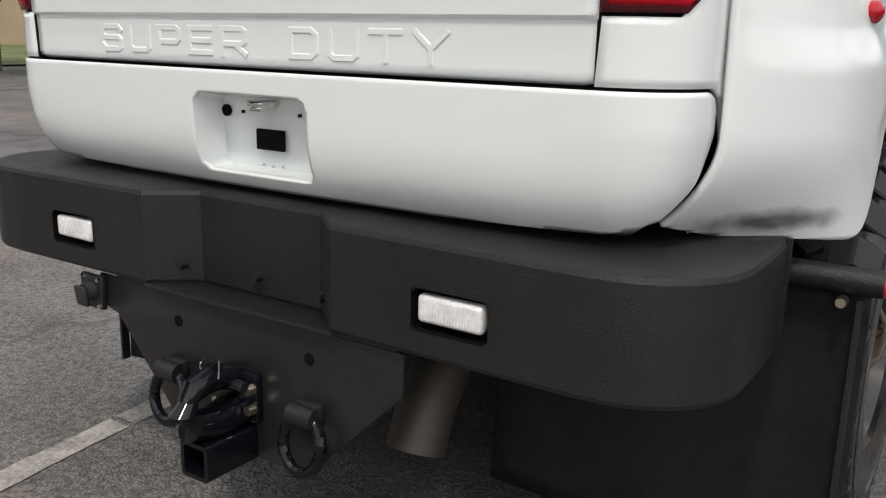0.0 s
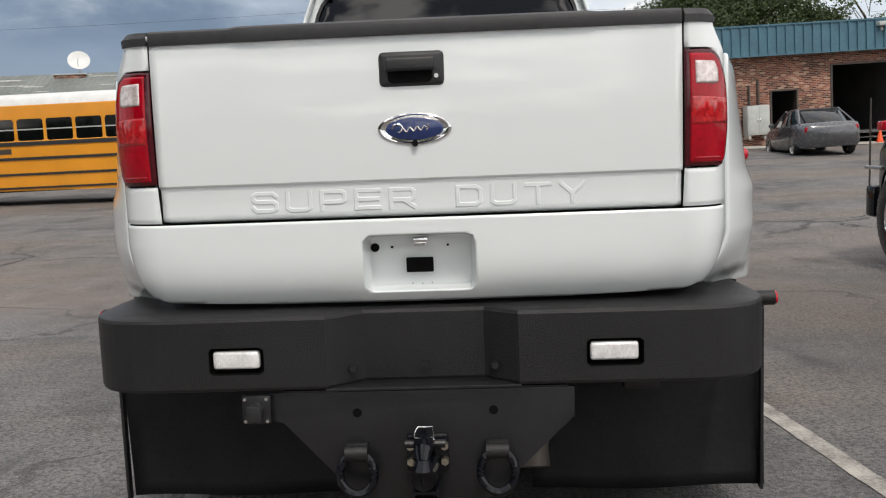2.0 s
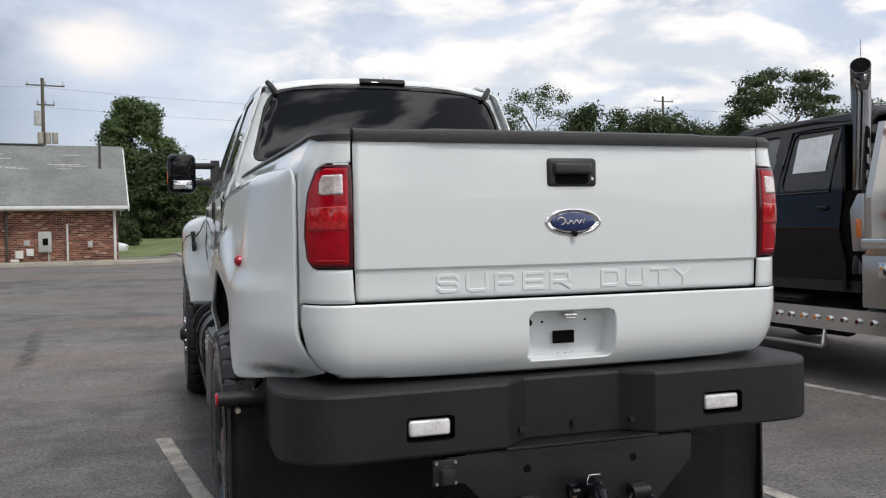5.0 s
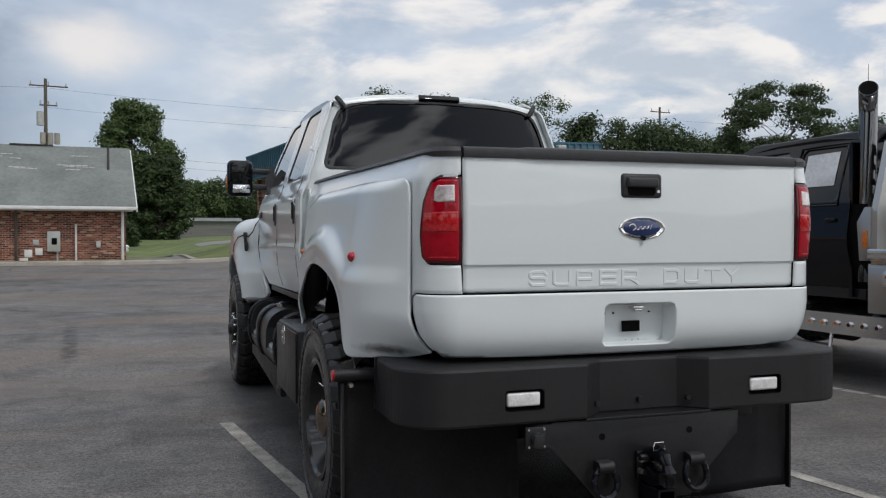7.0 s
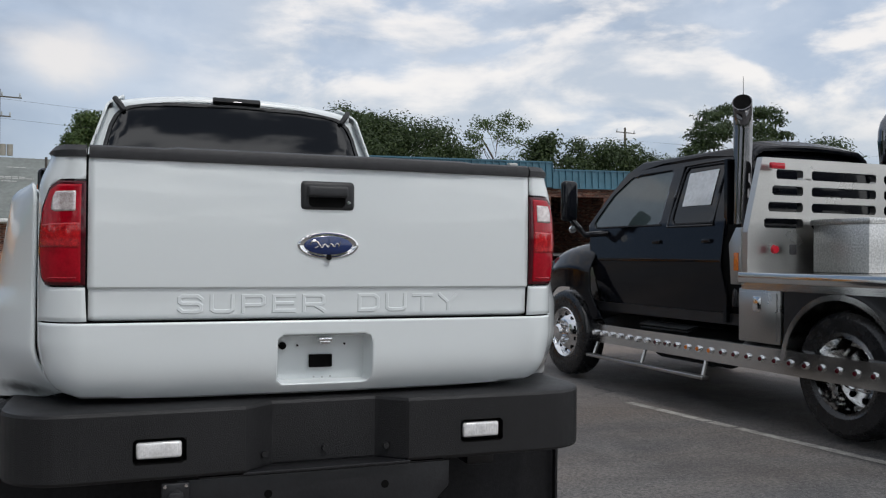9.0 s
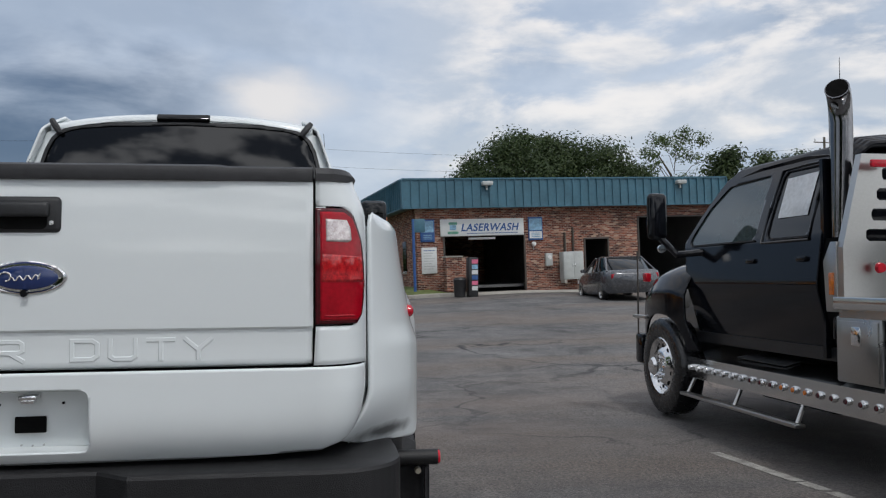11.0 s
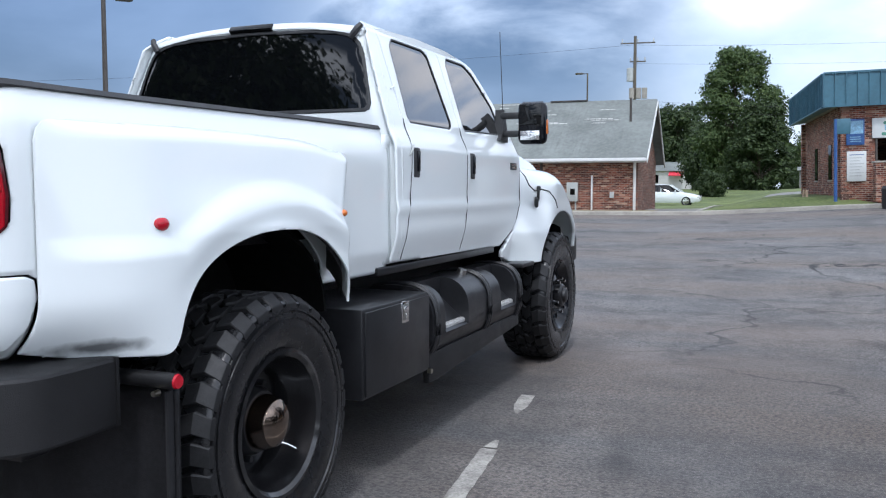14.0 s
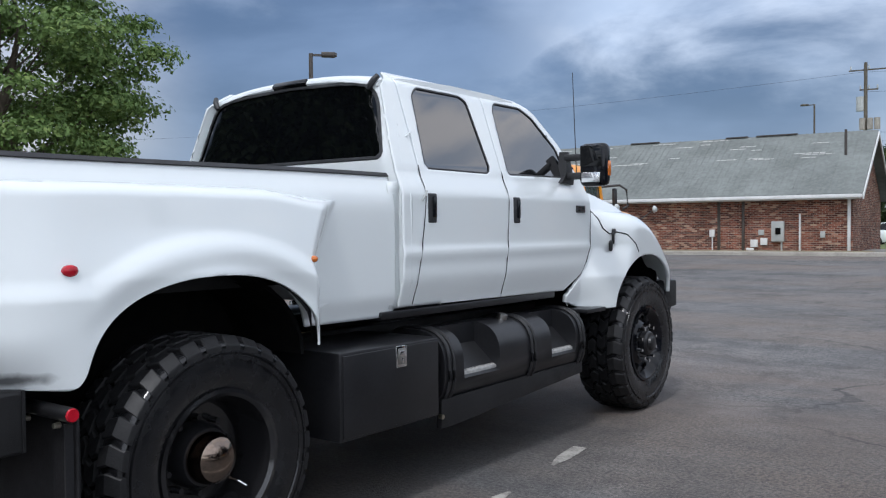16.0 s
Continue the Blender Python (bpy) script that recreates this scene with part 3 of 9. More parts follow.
def in_poly(pts, r=0.0):
    """Signed distance (positive inside) to an outline, grown and rounded by r."""
    P = np.array(pts, float)

    def f(u, v):
        u, v = np.asarray(u, float), np.asarray(v, float)
        d = np.full(u.shape, 1e9)
        s = np.ones(u.shape)
        n = len(P)
        for i in range(n):
            a, c = P[i], P[i - 1]
            ex, ey = c - a
            wx, wy = u - a[0], v - a[1]
            t = np.clip((wx * ex + wy * ey) / (ex * ex + ey * ey), 0, 1)
            d = np.minimum(d, (wx - ex * t) ** 2 + (wy - ey * t) ** 2)
            c1, c2, c3 = v >= a[1], v < c[1], ex * wy > ey * wx
            s = np.where((c1 & c2 & c3) | (~c1 & ~c2 & ~c3), -s, s)
        return -(s * np.sqrt(d)) + r
    return f


def sheet(u0, u1, v0, v1, du, dv, inside, place):
    """A net over (u, v), cut smoothly along inside = 0 and laid into space by place."""
    nu, nv = max(2, round((u1 - u0) / du) + 1), max(2, round((v1 - v0) / dv) + 1)
    U, V = np.meshgrid(np.linspace(u0, u1, nu), np.linspace(v0, v1, nv), indexing="ij")
    if inside is not None:
        F = inside(U, V)
        pos = np.pad(F >= 0, 1)
        near = np.zeros_like(F, bool)
        for i in range(3):
            for j in range(3):
                near |= pos[i:i + nu, j:j + nv]
        mv = near & (F < 0)
        e = 1e-4
        for _ in range(3):
            f = inside(U, V)
            gx, gy = (inside(U + e, V) - f) / e, (inside(U, V + e) - f) / e
            g = gx * gx + gy * gy + 1e-9
            U = np.where(mv, U - f * gx / g, U)
            V = np.where(mv, V - f * gy / g, V)
        F = inside(U, V)
        ok = F > -0.0025
    else:
        ok = np.ones_like(U, bool)
    X, Y, Z = place(U, V)
    verts = np.stack([np.broadcast_to(a, U.shape) for a in (X, Y, Z)], -1).reshape(-1, 3)
    idx = np.arange(nu * nv).reshape(nu, nv)
    faces = []
    for i in range(nu - 1):
        for j in range(nv - 1):
            q = [(i, j), (i + 1, j), (i + 1, j + 1), (i, j + 1)]
            g = [idx[k] for k in q if ok[k]]
            if len(g) >= 3:
                faces.append([int(k) for k in g])
    used = sorted({k for f in faces for k in f})
    remap = {k: i for i, k in enumerate(used)}
    return verts[used], [[remap[k] for k in f] for f in faces]


def lettering(name, text, size, depth, m, mat, parent, wide=1.0, bevel=0.0):
    """Words in the built-in font as a mesh, centred, standing on the plane that m gives."""
    cu = bpy.data.curves.new(name, "FONT")
    cu.body, cu.size, cu.extrude, cu.align_x, cu.align_y = text, size, depth, "CENTER", "CENTER"
    cu.bevel_depth, cu.bevel_resolution, cu.space_character, cu.offset = bevel, 1, 1.08, 0.022 * size
    tmp = new(name, cu)
    me = bpy.data.meshes.new_from_object(tmp.evaluated_get(bpy.context.evaluated_depsgraph_get()))
    bpy.data.objects.remove(tmp)
    bpy.data.curves.remove(cu)
    me.transform(m @ Matrix.Diagonal((wide, 1, 1, 1)))
    me.materials.clear()
    return link(name, me, mat, parent)


# ---- ground and setting ----
def ground_z(x, y):
    """The lot is level round the trucks and climbs gently towards the buildings, more so to the east."""
    x, y = np.asarray(x, float), np.asarray(y, float)
    t = np.clip((y - 6) / 25.0, 0, 1)
    s = t * t * (1.6 - 0.6 * t)
    s = 0.5 * s + 0.5 * (1 - (1 - t) ** 2)
    a = 0.50 + 0.52 * smooth(-2.0, 9.0, x) 
    east = 0.0155 * np.clip(y - 33, 0, 37) + 0.001 * np.clip(y - 70, 0, 400)
    west = 0.024 * np.clip(y - 62, 0, 30) + 0.001 * np.clip(y - 92, 0, 400) - 0.28 * smooth(36, 48, y) * smooth(76, 62, y)
    return a * s + west + (east - west) * smooth(-2.2, 2.0, x)


def gz(x, y):
    return float(ground_z(x, y))


def spaced(stops):
    out = []
    for a, c, d in stops:
        out += list(np.arange(a, c, d))
    return np.array(out + [stops[-1][1]])


xs = spaced([(-900, -100, 160), (-100, -24, 10), (-24, 24, 1.0), (24, 100, 10), (100, 900, 160)])
ys = spaced([(-900, -60, 140), (-60, -6, 6), (-6, 40, 1.0), (40, 200, 10), (200, 1500, 260)])
GX, GY = np.meshgrid(xs, ys, indexing="ij")
gv = np.stack([GX, GY, ground_z(GX, GY)], -1).reshape(-1, 3)
gi = np.arange(GX.size).reshape(GX.shape)
gf = [[int(gi[i, j]), int(gi[i + 1, j]), int(gi[i + 1, j + 1]), int(gi[i, j + 1])] for i in range(len(xs) - 1) for j in range(len(ys) - 1)]
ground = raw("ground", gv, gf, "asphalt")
tagged(ground, "worn grey asphalt car park with cracks and stains", "ground", kind="structure")

SITE = radians(7.3)      # the stalls and buildings are turned a little from the parked trucks


def draped(name, outline, lift, mat, label, step=0.7, thick=0.0, category="ground", bank=0.0):
    """A strip of surface that follows the ground."""
    P = np.array(outline)
    f = in_poly(outline)
    v, fc = sheet(P[:, 0].min(), P[:, 0].max(), P[:, 1].min(), P[:, 1].max(), step, step, f, lambda u, w: (u, w, ground_z(u, w) + lift + bank * smooth(29.4, 31.6, w) * smooth(-0.6, 2.2, u) * smooth(54, 34, w)))
    ob = raw(name, v, fc, mat, thick=thick)
    return tagged(ob, label, category, kind="structure")


def stripe(x, y, length, width=0.10, gaps=()):
    """A painted stall line that starts at x, y and runs back towards the viewer's side; scrubbed away in places."""
    dx, dy = math.sin(SITE) * length, -math.cos(SITE) * length
    rng = random.Random(int(x * 31 + 7))
    n = 220
    bm = B()
    rows = []
    a = c = 0.0
    for k in range(n + 1):
        t = k / n
        cx, cy = x + dx * t, y + dy * t
        worn = min([1.0] + [max(0.0, min(1.0, (max(g0 - t, t - g1)) / 0.035)) for g0, g1 in gaps])
        a, c = 0.7 * a + 0.3 * rng.uniform(-1, 1), 0.7 * c + 0.3 * rng.uniform(-1, 1)
        lo, hi = -1 + 0.16 * a + 0.9 * (1 - worn), 1 + 0.16 * c - 0.7 * (1 - worn)
        rows.append([bm.verts.new((cx + e * width / 2, cy, gz(cx, cy) + 0.004)) for e in (min(lo, hi - 0.02), hi)])
    for k, (p, q) in enumerate(zip(rows, rows[1:])):
        if not any(g0 <= (k + 0.5) / n <= g1 for g0, g1 in gaps) and rng.random() > 0.012:
            bm.faces.new((p[0], p[1], q[1], q[0]))
    ob = part("parking_line", bm, "stripe")
    return tagged(ob, "worn white painted parking line on the asphalt", "parking line", "parking lines", "structure")


stripe(-1.39, 3.62, 5.6)
stripe(1.31, 4.0, 5.6, gaps=((0.09, 0.20),))
stripe(3.98, 4.30, 5.6)
stripe(6.75, 4.6, 5.6)

# kerb, verge, lawn and drive in front of the low building
def kerb_line():
    pts = [(-40, 28.3), (-20, 29.0), (-8, 29.6), (-2, 29.9), (1.0, 30.0), (3.2, 29.75), (4.6, 29.35), (5.35, 29.0), (5.6, 28.6)]
    out = []
    for (x0, y0), (x1, y1) in zip(pts, pts[1:]):
        n = max(2, int(math.hypot(x1 - x0, y1 - y0) / 1.2))
        out += [(x0 + (x1 - x0) * k / n, y0 + (y1 - y0) * k / n) for k in range(n)]
    return out + [pts[-1]]


KL = kerb_line()
bm = B()
sec = []
for i, (x, y) in enumerate(KL):
    z = gz(x, y)
    sec.append([Vector((x, y - 0.08, z - 0.05)), Vector((x, y - 0.07, z + 0.12)), Vector((x, y - 0.04, z + 0.14)), Vector((x, y + 0.09, z + 0.14)), Vector((x, y + 0.10, z - 0.05))])
loft(bm, sec)
tagged(part("kerb", bm, "concrete"), "weathered concrete kerb along the lot's far edge", "kerb", kind="structure")
draped("verge", [(-40, 28.5), (-20, 29.15), (-8, 29.75), (-2.0, 30.05), (-2.0, 32.4), (-40, 32.0)], 0.11, "verge", "dry yellowed grass strip beside the brick wall")
draped("lawn", [(-0.3, 30.0), (1.0, 30.1), (3.2, 29.85), (4.6, 29.45), (5.4, 29.05), (5.5, 29.6), (4.0, 31.2), (3.6, 40), (14, 60), (60, 100), (60, 150), (-60, 150), (-60, 62), (-8, 47), (-0.6, 46)], 0.11, "grass", "green mown lawn behind the kerb", 0.8, bank=0.30)
v, f = [], []
for k, yk in enumerate(np.arange(30.0, 46.0, 0.5)):
    xk = -0.30 - 0.30 * (yk - 30.0) / 16.0
    zk = gz(xk, yk)
    v += [(xk - 0.14, yk, zk - 0.08), (xk - 0.13, yk, zk + 0.13), (xk - 0.11, yk, zk + 0.15), (xk + 0.06, yk, zk + 0.15), (xk + 0.07, yk, zk - 0.08)]
    if k:
        f += [(5 * k - 5 + q, 5 * k - 4 + q, 5 * k + 1 + q, 5 * k + q) for q in range(4)]
tagged(raw("kerb_drive", v, f, "concrete", smooth=0), "pale concrete kerb between drive and lawn", "kerb", kind="structure")
draped("driveway", [(-2.6, 30.0), (-0.3, 30.05), (-0.6, 46), (-8, 47), (-30, 58), (-30, 44), (-4.2, 44)], 0.06, "drive", "grey concrete drive beside the brick building", 1.2)
draped("lawn", [(-23, 13), (-26, 28), (-60, 36), (-70, 6), (-40, 4)], 0.05, "grass", "green mown lawn at the lot's far corner", 1.6)
draped("path", [(1.0, 51), (16, 54), (16, 62), (1.0, 59)], 0.125, "drive", "pale path across the lawn", 0.8, bank=0.30)
draped("wash_apron", [(5.7, 28.2), (18, 29.4), (18, 31.2), (5.2, 30.4)], 0.02, "concrete", "concrete apron in front of the wash bays", 0.8)


# ---- car wash ----
CW = Matrix.Translation((4.13, 30.4, 1.12)) @ pose(0, 0, 0, 0, -1.7, 7.3)


def holed_wall(name, w0, w1, h, holes, mat, parent, thick=0.25, y=0.0, sink=0.4):
    """An upright wall along x with real openings; built of the blocks between them."""
    us = sorted({w0, w1, *[a for q in holes for a in q[:2]]})
    zs = sorted({-sink, h, *[a for q in holes for a in q[2:]]})
    bm = B()
    for a, c in zip(us, us[1:]):
        lo = None
        cells = []
        for p, q in zip(zs, zs[1:]):
            um, zm = (a + c) / 2, (p + q) / 2
            solid = not any(k[0] < um < k[1] and k[2] < zm < k[3] for k in holes)
            if solid:
                if cells and cells[-1][1] == p:
                    cells[-1][1] = q
                else:
                    cells.append([p, q])
        for p, q in cells:
            box(bm, ((a + c) / 2, y + thick / 2, (p + q) / 2), (c - a, thick, q - p))
    bmesh.ops.remove_doubles(bm, verts=bm.verts, dist=1e-4)
    return part(name, bm, mat, parent, smooth=0)


def car_wash():
    t = thing("car_wash", "red brick car wash with blue metal fascia and open bays", "car wash building", at=CW)
    W, H, D = 17.5, 3.06, 8.5
    holed_wall("wall", 0.15, W, H, [(1.20, 4.55, -0.6, 2.0), (7.05, 8.15, -0.6, 1.78), (9.45, 12.60, -0.6, 2.62), (13.6, 16.6, -0.6, 2.62)], "brick", t)
    bm = B()
    box(bm, (0.275, D / 2 + 0.25, H / 2 - 0.2), (0.25, D - 0.5, H + 0.4))
    part("wall", bm, "brick", t, smooth=0)
    bm = B()
    box(bm, (W / 2, D, H / 2 - 0.2), (W, 0.25, H + 0.4))
    part("wall", bm, "brick", t, smooth=0)
    bm = B()
    box(bm, (W - 0.12, D / 2, H / 2 - 0.2), (0.25, D - 0.6, H + 0.4))
    part("wall", bm, "brick", t, smooth=0)
    bm = B()
    box(bm, (1.78, 0.62, 0.42), (1.1, 0.22, 1.5))
    part("low_wall", bm, "brick", t, "low brick wall inside the bay", smooth=0)
    for y in (2.1, 5.3):
        bm = B()
        box(bm, (0.140, y, 1.25), (0.03, 0.62, 1.25))
        sw = part("side_window", bm, "tint_glass", t, "narrow dark side window", smooth=0)
        bm = B()
        box(bm, (0.128, y, 0.60), (0.06, 0.72, 0.06))
        part("sill", bm, "concrete", sw, smooth=0)
    for u in (5.6, 8.6, 12.9):
        bm = B()
        box(bm, (u, D / 2 + 0.2, H / 2), (0.2, D - 0.7, H + 0.2))
        part("partition", bm, "floor_in", t, smooth=0)
    bm = B()
    box(bm, (W / 2, D / 2, H + 0.12), (W + 0.6, D + 0.6, 0.14))
    part("roof", bm, "concrete", t, smooth=0)
    bm = B()
    box(bm, (W / 2, D / 2 + 0.1, -0.02), (W - 0.6, D - 0.5, 0.1))
    part("floor", bm, "floor_in", t, smooth=0)
    # fascia: a band of ribbed panels round the roof edge, leaning in towards its top
    for nm, a, c, z0, z1, end in (("front", -0.45, 13.4, H, H + 1.05, False), ("side", 0, D, H, H + 1.05, True), ("low", 13.4, W + 0.3, H - 0.05, H + 0.72, False)):
        band = B()
        if end:
            prism(band, [(-0.45, z0), (-0.05, z0), (-0.05, z1), (-0.43, z1)], -D, 0.19, XZ)
        else:
            prism(band, [(-0.45, z0), (-0.2, z0), (-0.2, z1), (-0.43, z1)], a, c, YZ)
        fb = part("fascia", band, "fascia", t, "ribbed blue steel fascia band", smooth=0)
        n = int((c - a) / 0.34)
        for k in range(n + 1):
            rib = B()
            p = a + (c - a) * k / n
            if end:
                box(rib, (-0.455, p, (z0 + z1) / 2), (0.08, 0.035, z1 - z0))
            else:
                box(rib, (p, -0.455, (z0 + z1) / 2), (0.035, 0.08, z1 - z0))
            part("rib", rib, "fascia", fb, smooth=0)
        bm = B()
        if end:
            box(bm, (-0.41, (a + c) / 2, z1 + 0.03), (0.14, c - a + 0.3, 0.06))
            box(bm, (-0.40, (a + c) / 2, z0 - 0.02), (0.16, c - a + 0.3, 0.05))
        else:
            box(bm, ((a + c) / 2, -0.41, z1 + 0.03), (c - a, 0.14, 0.06))
            box(bm, ((a + c) / 2, -0.40, z0 - 0.02), (c - a, 0.16, 0.05))
        part("trim", bm, "fascia", fb, smooth=0)
    # floodlights
    for u in (2.88, 11.2):
        bm = B()
        box(bm, (u, -0.58, H + 0.88), (0.42, 0.28, 0.16), bevel=0.04)
        box(bm, (u, -0.50, H + 0.74), (0.06, 0.10, 0.2))
        part("floodlight", bm, "grey_box", t, "grey box floodlight")
    # lintel band and bay frames
    for u0, u1, h in ((1.20, 4.55, 2.0), (7.05, 8.15, 1.78), (9.45, 12.60, 2.62)):
        bm = B()
        box(bm, ((u0 + u1) / 2, 0.02, h - 0.03), (u1 - u0, 0.14, 0.06))
        for u in (u0 + 0.03, u1 - 0.03):
            box(bm, (u, 0.02, h / 2 - 0.13), (0.06, 0.14, h + 0.14))
        part("door_frame", bm, "pole_steel", t, smooth=0)
    bm = B()
    box(bm, (2.8, 0.10, 1.86), (1.1, 0.1, 0.09), bevel=0.02)
    part("clearance_bar", bm, "sign_white", t, "white height bar")
    return t


car_wash()


def on_wash(name, label, category, at=(0, 0, 0)):
    return thing(name, label, category, at=CW @ Matrix.Translation(at))


def wash_fittings():
    s = on_wash("shop_sign", "white wash sign board with blue slanted lettering", "sign", (2.79, -0.05, 2.29))
    bm = B()
    box(bm, (0, 0, 0), (3.40, 0.07, 0.66), bevel=0.012)
    part("board", bm, "sign_white", s)
    lettering("lettering", "LASERWASH", 0.40, 0.006, Matrix.Translation((0.31, -0.045, -0.02)) @ pose(0, 0, 0, 90) @ Matrix(((1, 0.22, 0, 0), (0, 1, 0, 0), (0, 0, 1, 0), (0, 0, 0, 1))), "sign_blue", s, 0.99)
    for k, (mm, w, h, z) in enumerate((("sign_green", 0.34, 0.10, 0.16), ("sign_pale", 0.26, 0.20, 0.0), ("sign_green", 0.44, 0.10, -0.2))):
        bm = B()
        prism(bm, rrect(w, h, 0.045), 0.036, 0.044 + 0.002 * k, Matrix.Translation((-1.2, 0, z)) @ XZ)
        part("emblem", bm, mm, s, "plain green and blue wash emblem")
    bm = B()
    box(bm, (0.4, -0.042, -0.235), (2.1, 0.01, 0.022))
    part("underline", bm, "sign_blue", s)
    for u, z, w, h in ((0.58, 2.19, 0.56, 0.86), (4.99, 2.19, 0.60, 0.92)):
        p = on_wash("poster", "blue and white framed wash poster on brick", "poster", (u, -0.04, z))
        bm = B()
        box(bm, (0, 0, 0), (w, 0.05, h), bevel=0.01)
        part("frame", bm, "sign_blue", p)
        bm = B()
        box(bm, (0, -0.028, h * 0.18), (w - 0.08, 0.01, h * 0.5))
        part("picture", bm, "sign_pale", p)
        bm = B()
        box(bm, (0, -0.028, -h * 0.27), (w - 0.08, 0.01, h * 0.3))
        part("picture", bm, "sign_white" if u > 2 else "sign_blue", p)
        for k in range(3):
            bm = B()
            box(bm, (0, -0.036, -h * 0.2 - 0.07 * k), (w * 0.6, 0.006, 0.03))
            part("text_bar", bm, "sign_pale", p)
    p = on_wash("price_board", "white wash price board with rows of small print", "sign", (0.62, -0.04, 1.05))
    bm = B()
    box(bm, (0, 0, 0), (0.6, 0.05, 1.0), bevel=0.01)
    part("board", bm, "sign_white", p)
    for k in range(8):
        bm = B()
        box(bm, (-0.03 * (k % 3), -0.028, 0.38 - 0.1 * k), (0.44 - 0.06 * (k % 3), 0.008, 0.025))
        part("text_bar", bm, "grey_box" if k else "sign_blue", p)
    p = on_wash("meter_box", "grey electric meter box on brick wall", "meter box", (5.49, -0.08, 0.95))
    bm = B()
    box(bm, (0, 0, 0), (0.28, 0.16, 0.5), bevel=0.02)
    part("case", bm, "grey_box", p)
    bm = B()
    rod(bm, (0, -0.08, 0.08), (0, -0.14, 0.08), 0.08)
    part("meter", bm, "clear_lens", p)
    p = on_wash("conduits", "two upright pipes on the brick wall", "pipe", (6.42, -0.06, 1.65))
    for u, h in ((-0.2, 0.35), (0.15, 0.55)):
        bm = B()
        rod(bm, (u, 0, -0.55), (u, 0, h), 0.045)
        part("pipe", bm, "rust_steel", p)
    p = on_wash("utility_cabinet", "pale grey two-door metal utility cabinet", "cabinet", (6.38, -0.27, 0.68))
    bm = B()
    box(bm, (0, 0, 0), (0.86, 0.44, 1.1), bevel=0.02)
    part("body", bm, "grey_box", p)
    for sgn in (-1, 1):
        bm = B()
        box(bm, (sgn * 0.205, -0.225, 0), (0.39, 0.02, 1.0), bevel=0.006)
        d = part("door", bm, "grey_box", p)
        bm = B()
        box(bm, (sgn * 0.05, -0.245, 0), (0.025, 0.03, 0.14), bevel=0.006)
        part("handle", bm, "chrome", d)
    for u in (-0.35, 0.35):
        bm = B()
        box(bm, (u, 0, -0.62), (0.1, 0.4, 0.14))
        part("foot", bm, "concrete", p)
    p = on_wash("wall_lamp", "small round lamp on the brick wall", "lamp", (4.90, -0.06, 1.58))
    bm = B()
    lathe(bm, [(0, 0.1), (0.07, 0.08), (0.10, 0.0), (0, 0)], pose(0, 0, 0, 90), 16)
    part("shade", bm, "white_trim", p)
    bm = B()
    rod(bm, (0, 0.05, -0.25), (0, 0.05, 0), 0.015)
    part("conduit", bm, "grey_box", p)
    # pay station and its guards
    def at_wash(u, v):
        q = CW @ Vector((u, v, 0))
        return Matrix.Translation((q.x, q.y, gz(q.x, q.y))) @ pose(0, 0, 0, 0, 0, 7.3)
    p = thing("pay_station", "tall black pay station with colourful panel strips", "pay station", at=at_wash(1.55, -2.5))
    bm = B()
    box(bm, (0, 0, 0.70), (0.34, 0.4, 1.4), bevel=0.03)
    part("body", bm, "black_plastic", p)
    for k, mm in enumerate(("pink", "sign_pale", "sign_white", "sign_blue", "pink", "sign_white")):
        bm = B()
        box(bm, (0.04, -0.205, 1.25 - 0.19 * k), (0.22, 0.012, 0.15))
        part("panel", bm, mm, p)
    p = on_wash("brick_pier", "short red brick pier beside the pay lane", "pier", (1.3, -0.9, 0))
    bm = B()
    box(bm, (0, 0, 0.5), (0.6, 0.45, 1.25))
    part("shaft", bm, "brick", p, smooth=0)
    bm = B()
    box(bm, (0, 0, 1.15), (0.68, 0.52, 0.06), bevel=0.01)
    part("cap", bm, "concrete", p)
    p = thing("trash_bin", "dark grey round bin beside the pay station", "bin", at=at_wash(1.12, -2.4))
    bm = B()
    lathe(bm, [(0, 0), (0.2, 0), (0.23, 0.6), (0.24, 0.62), (0.2, 0.7), (0, 0.72)], None, 20)
    part("drum", bm, "grey_plastic", p)
    p = on_wash("blue_sign_post", "blue metal entry sign post with flag panel", "sign post", (-0.15, -0.8, -0.1))
    bm = B()
    rod(bm, (0, 0, 0), (0, 0, 2.7), 0.055)
    part("post", bm, "sign_blue", p)
    bm = B()
    box(bm, (0.2, 0, 2.45), (0.5, 0.08, 0.5), bevel=0.02)
    part("panel", bm, "fascia", p)
    for v in (1.3, 2.1):
        p = thing("bollard", "short tan steel bollard on the lawn beside the wash", "bollard", "bollards", at=CW @ Matrix.Translation((-0.75, v, -0.35)))
        bm = B()
        lathe(bm, [(0, 0.66), (0.03, 0.65), (0.045, 0.61), (0.045, 0.0), (0, 0)], None, 14)
        part("post", bm, "tan_wall", p)
    p = on_wash("downpipe", "pale downpipe at the bay corner", "pipe", (12.95, -0.06, 1.4))
    for u in (0, 0.3):
        bm = B()
        rod(bm, (u, 0, -1.3), (u, 0, 1.5), 0.04)
        part("pipe", bm, "white_trim", p)


wash_fittings()

# ---- low brick building ----
GH = Matrix.Translation((-2.76, 31.9, 0.50)) @ pose(0, 0, 0, 0, 0.0, 4.0)


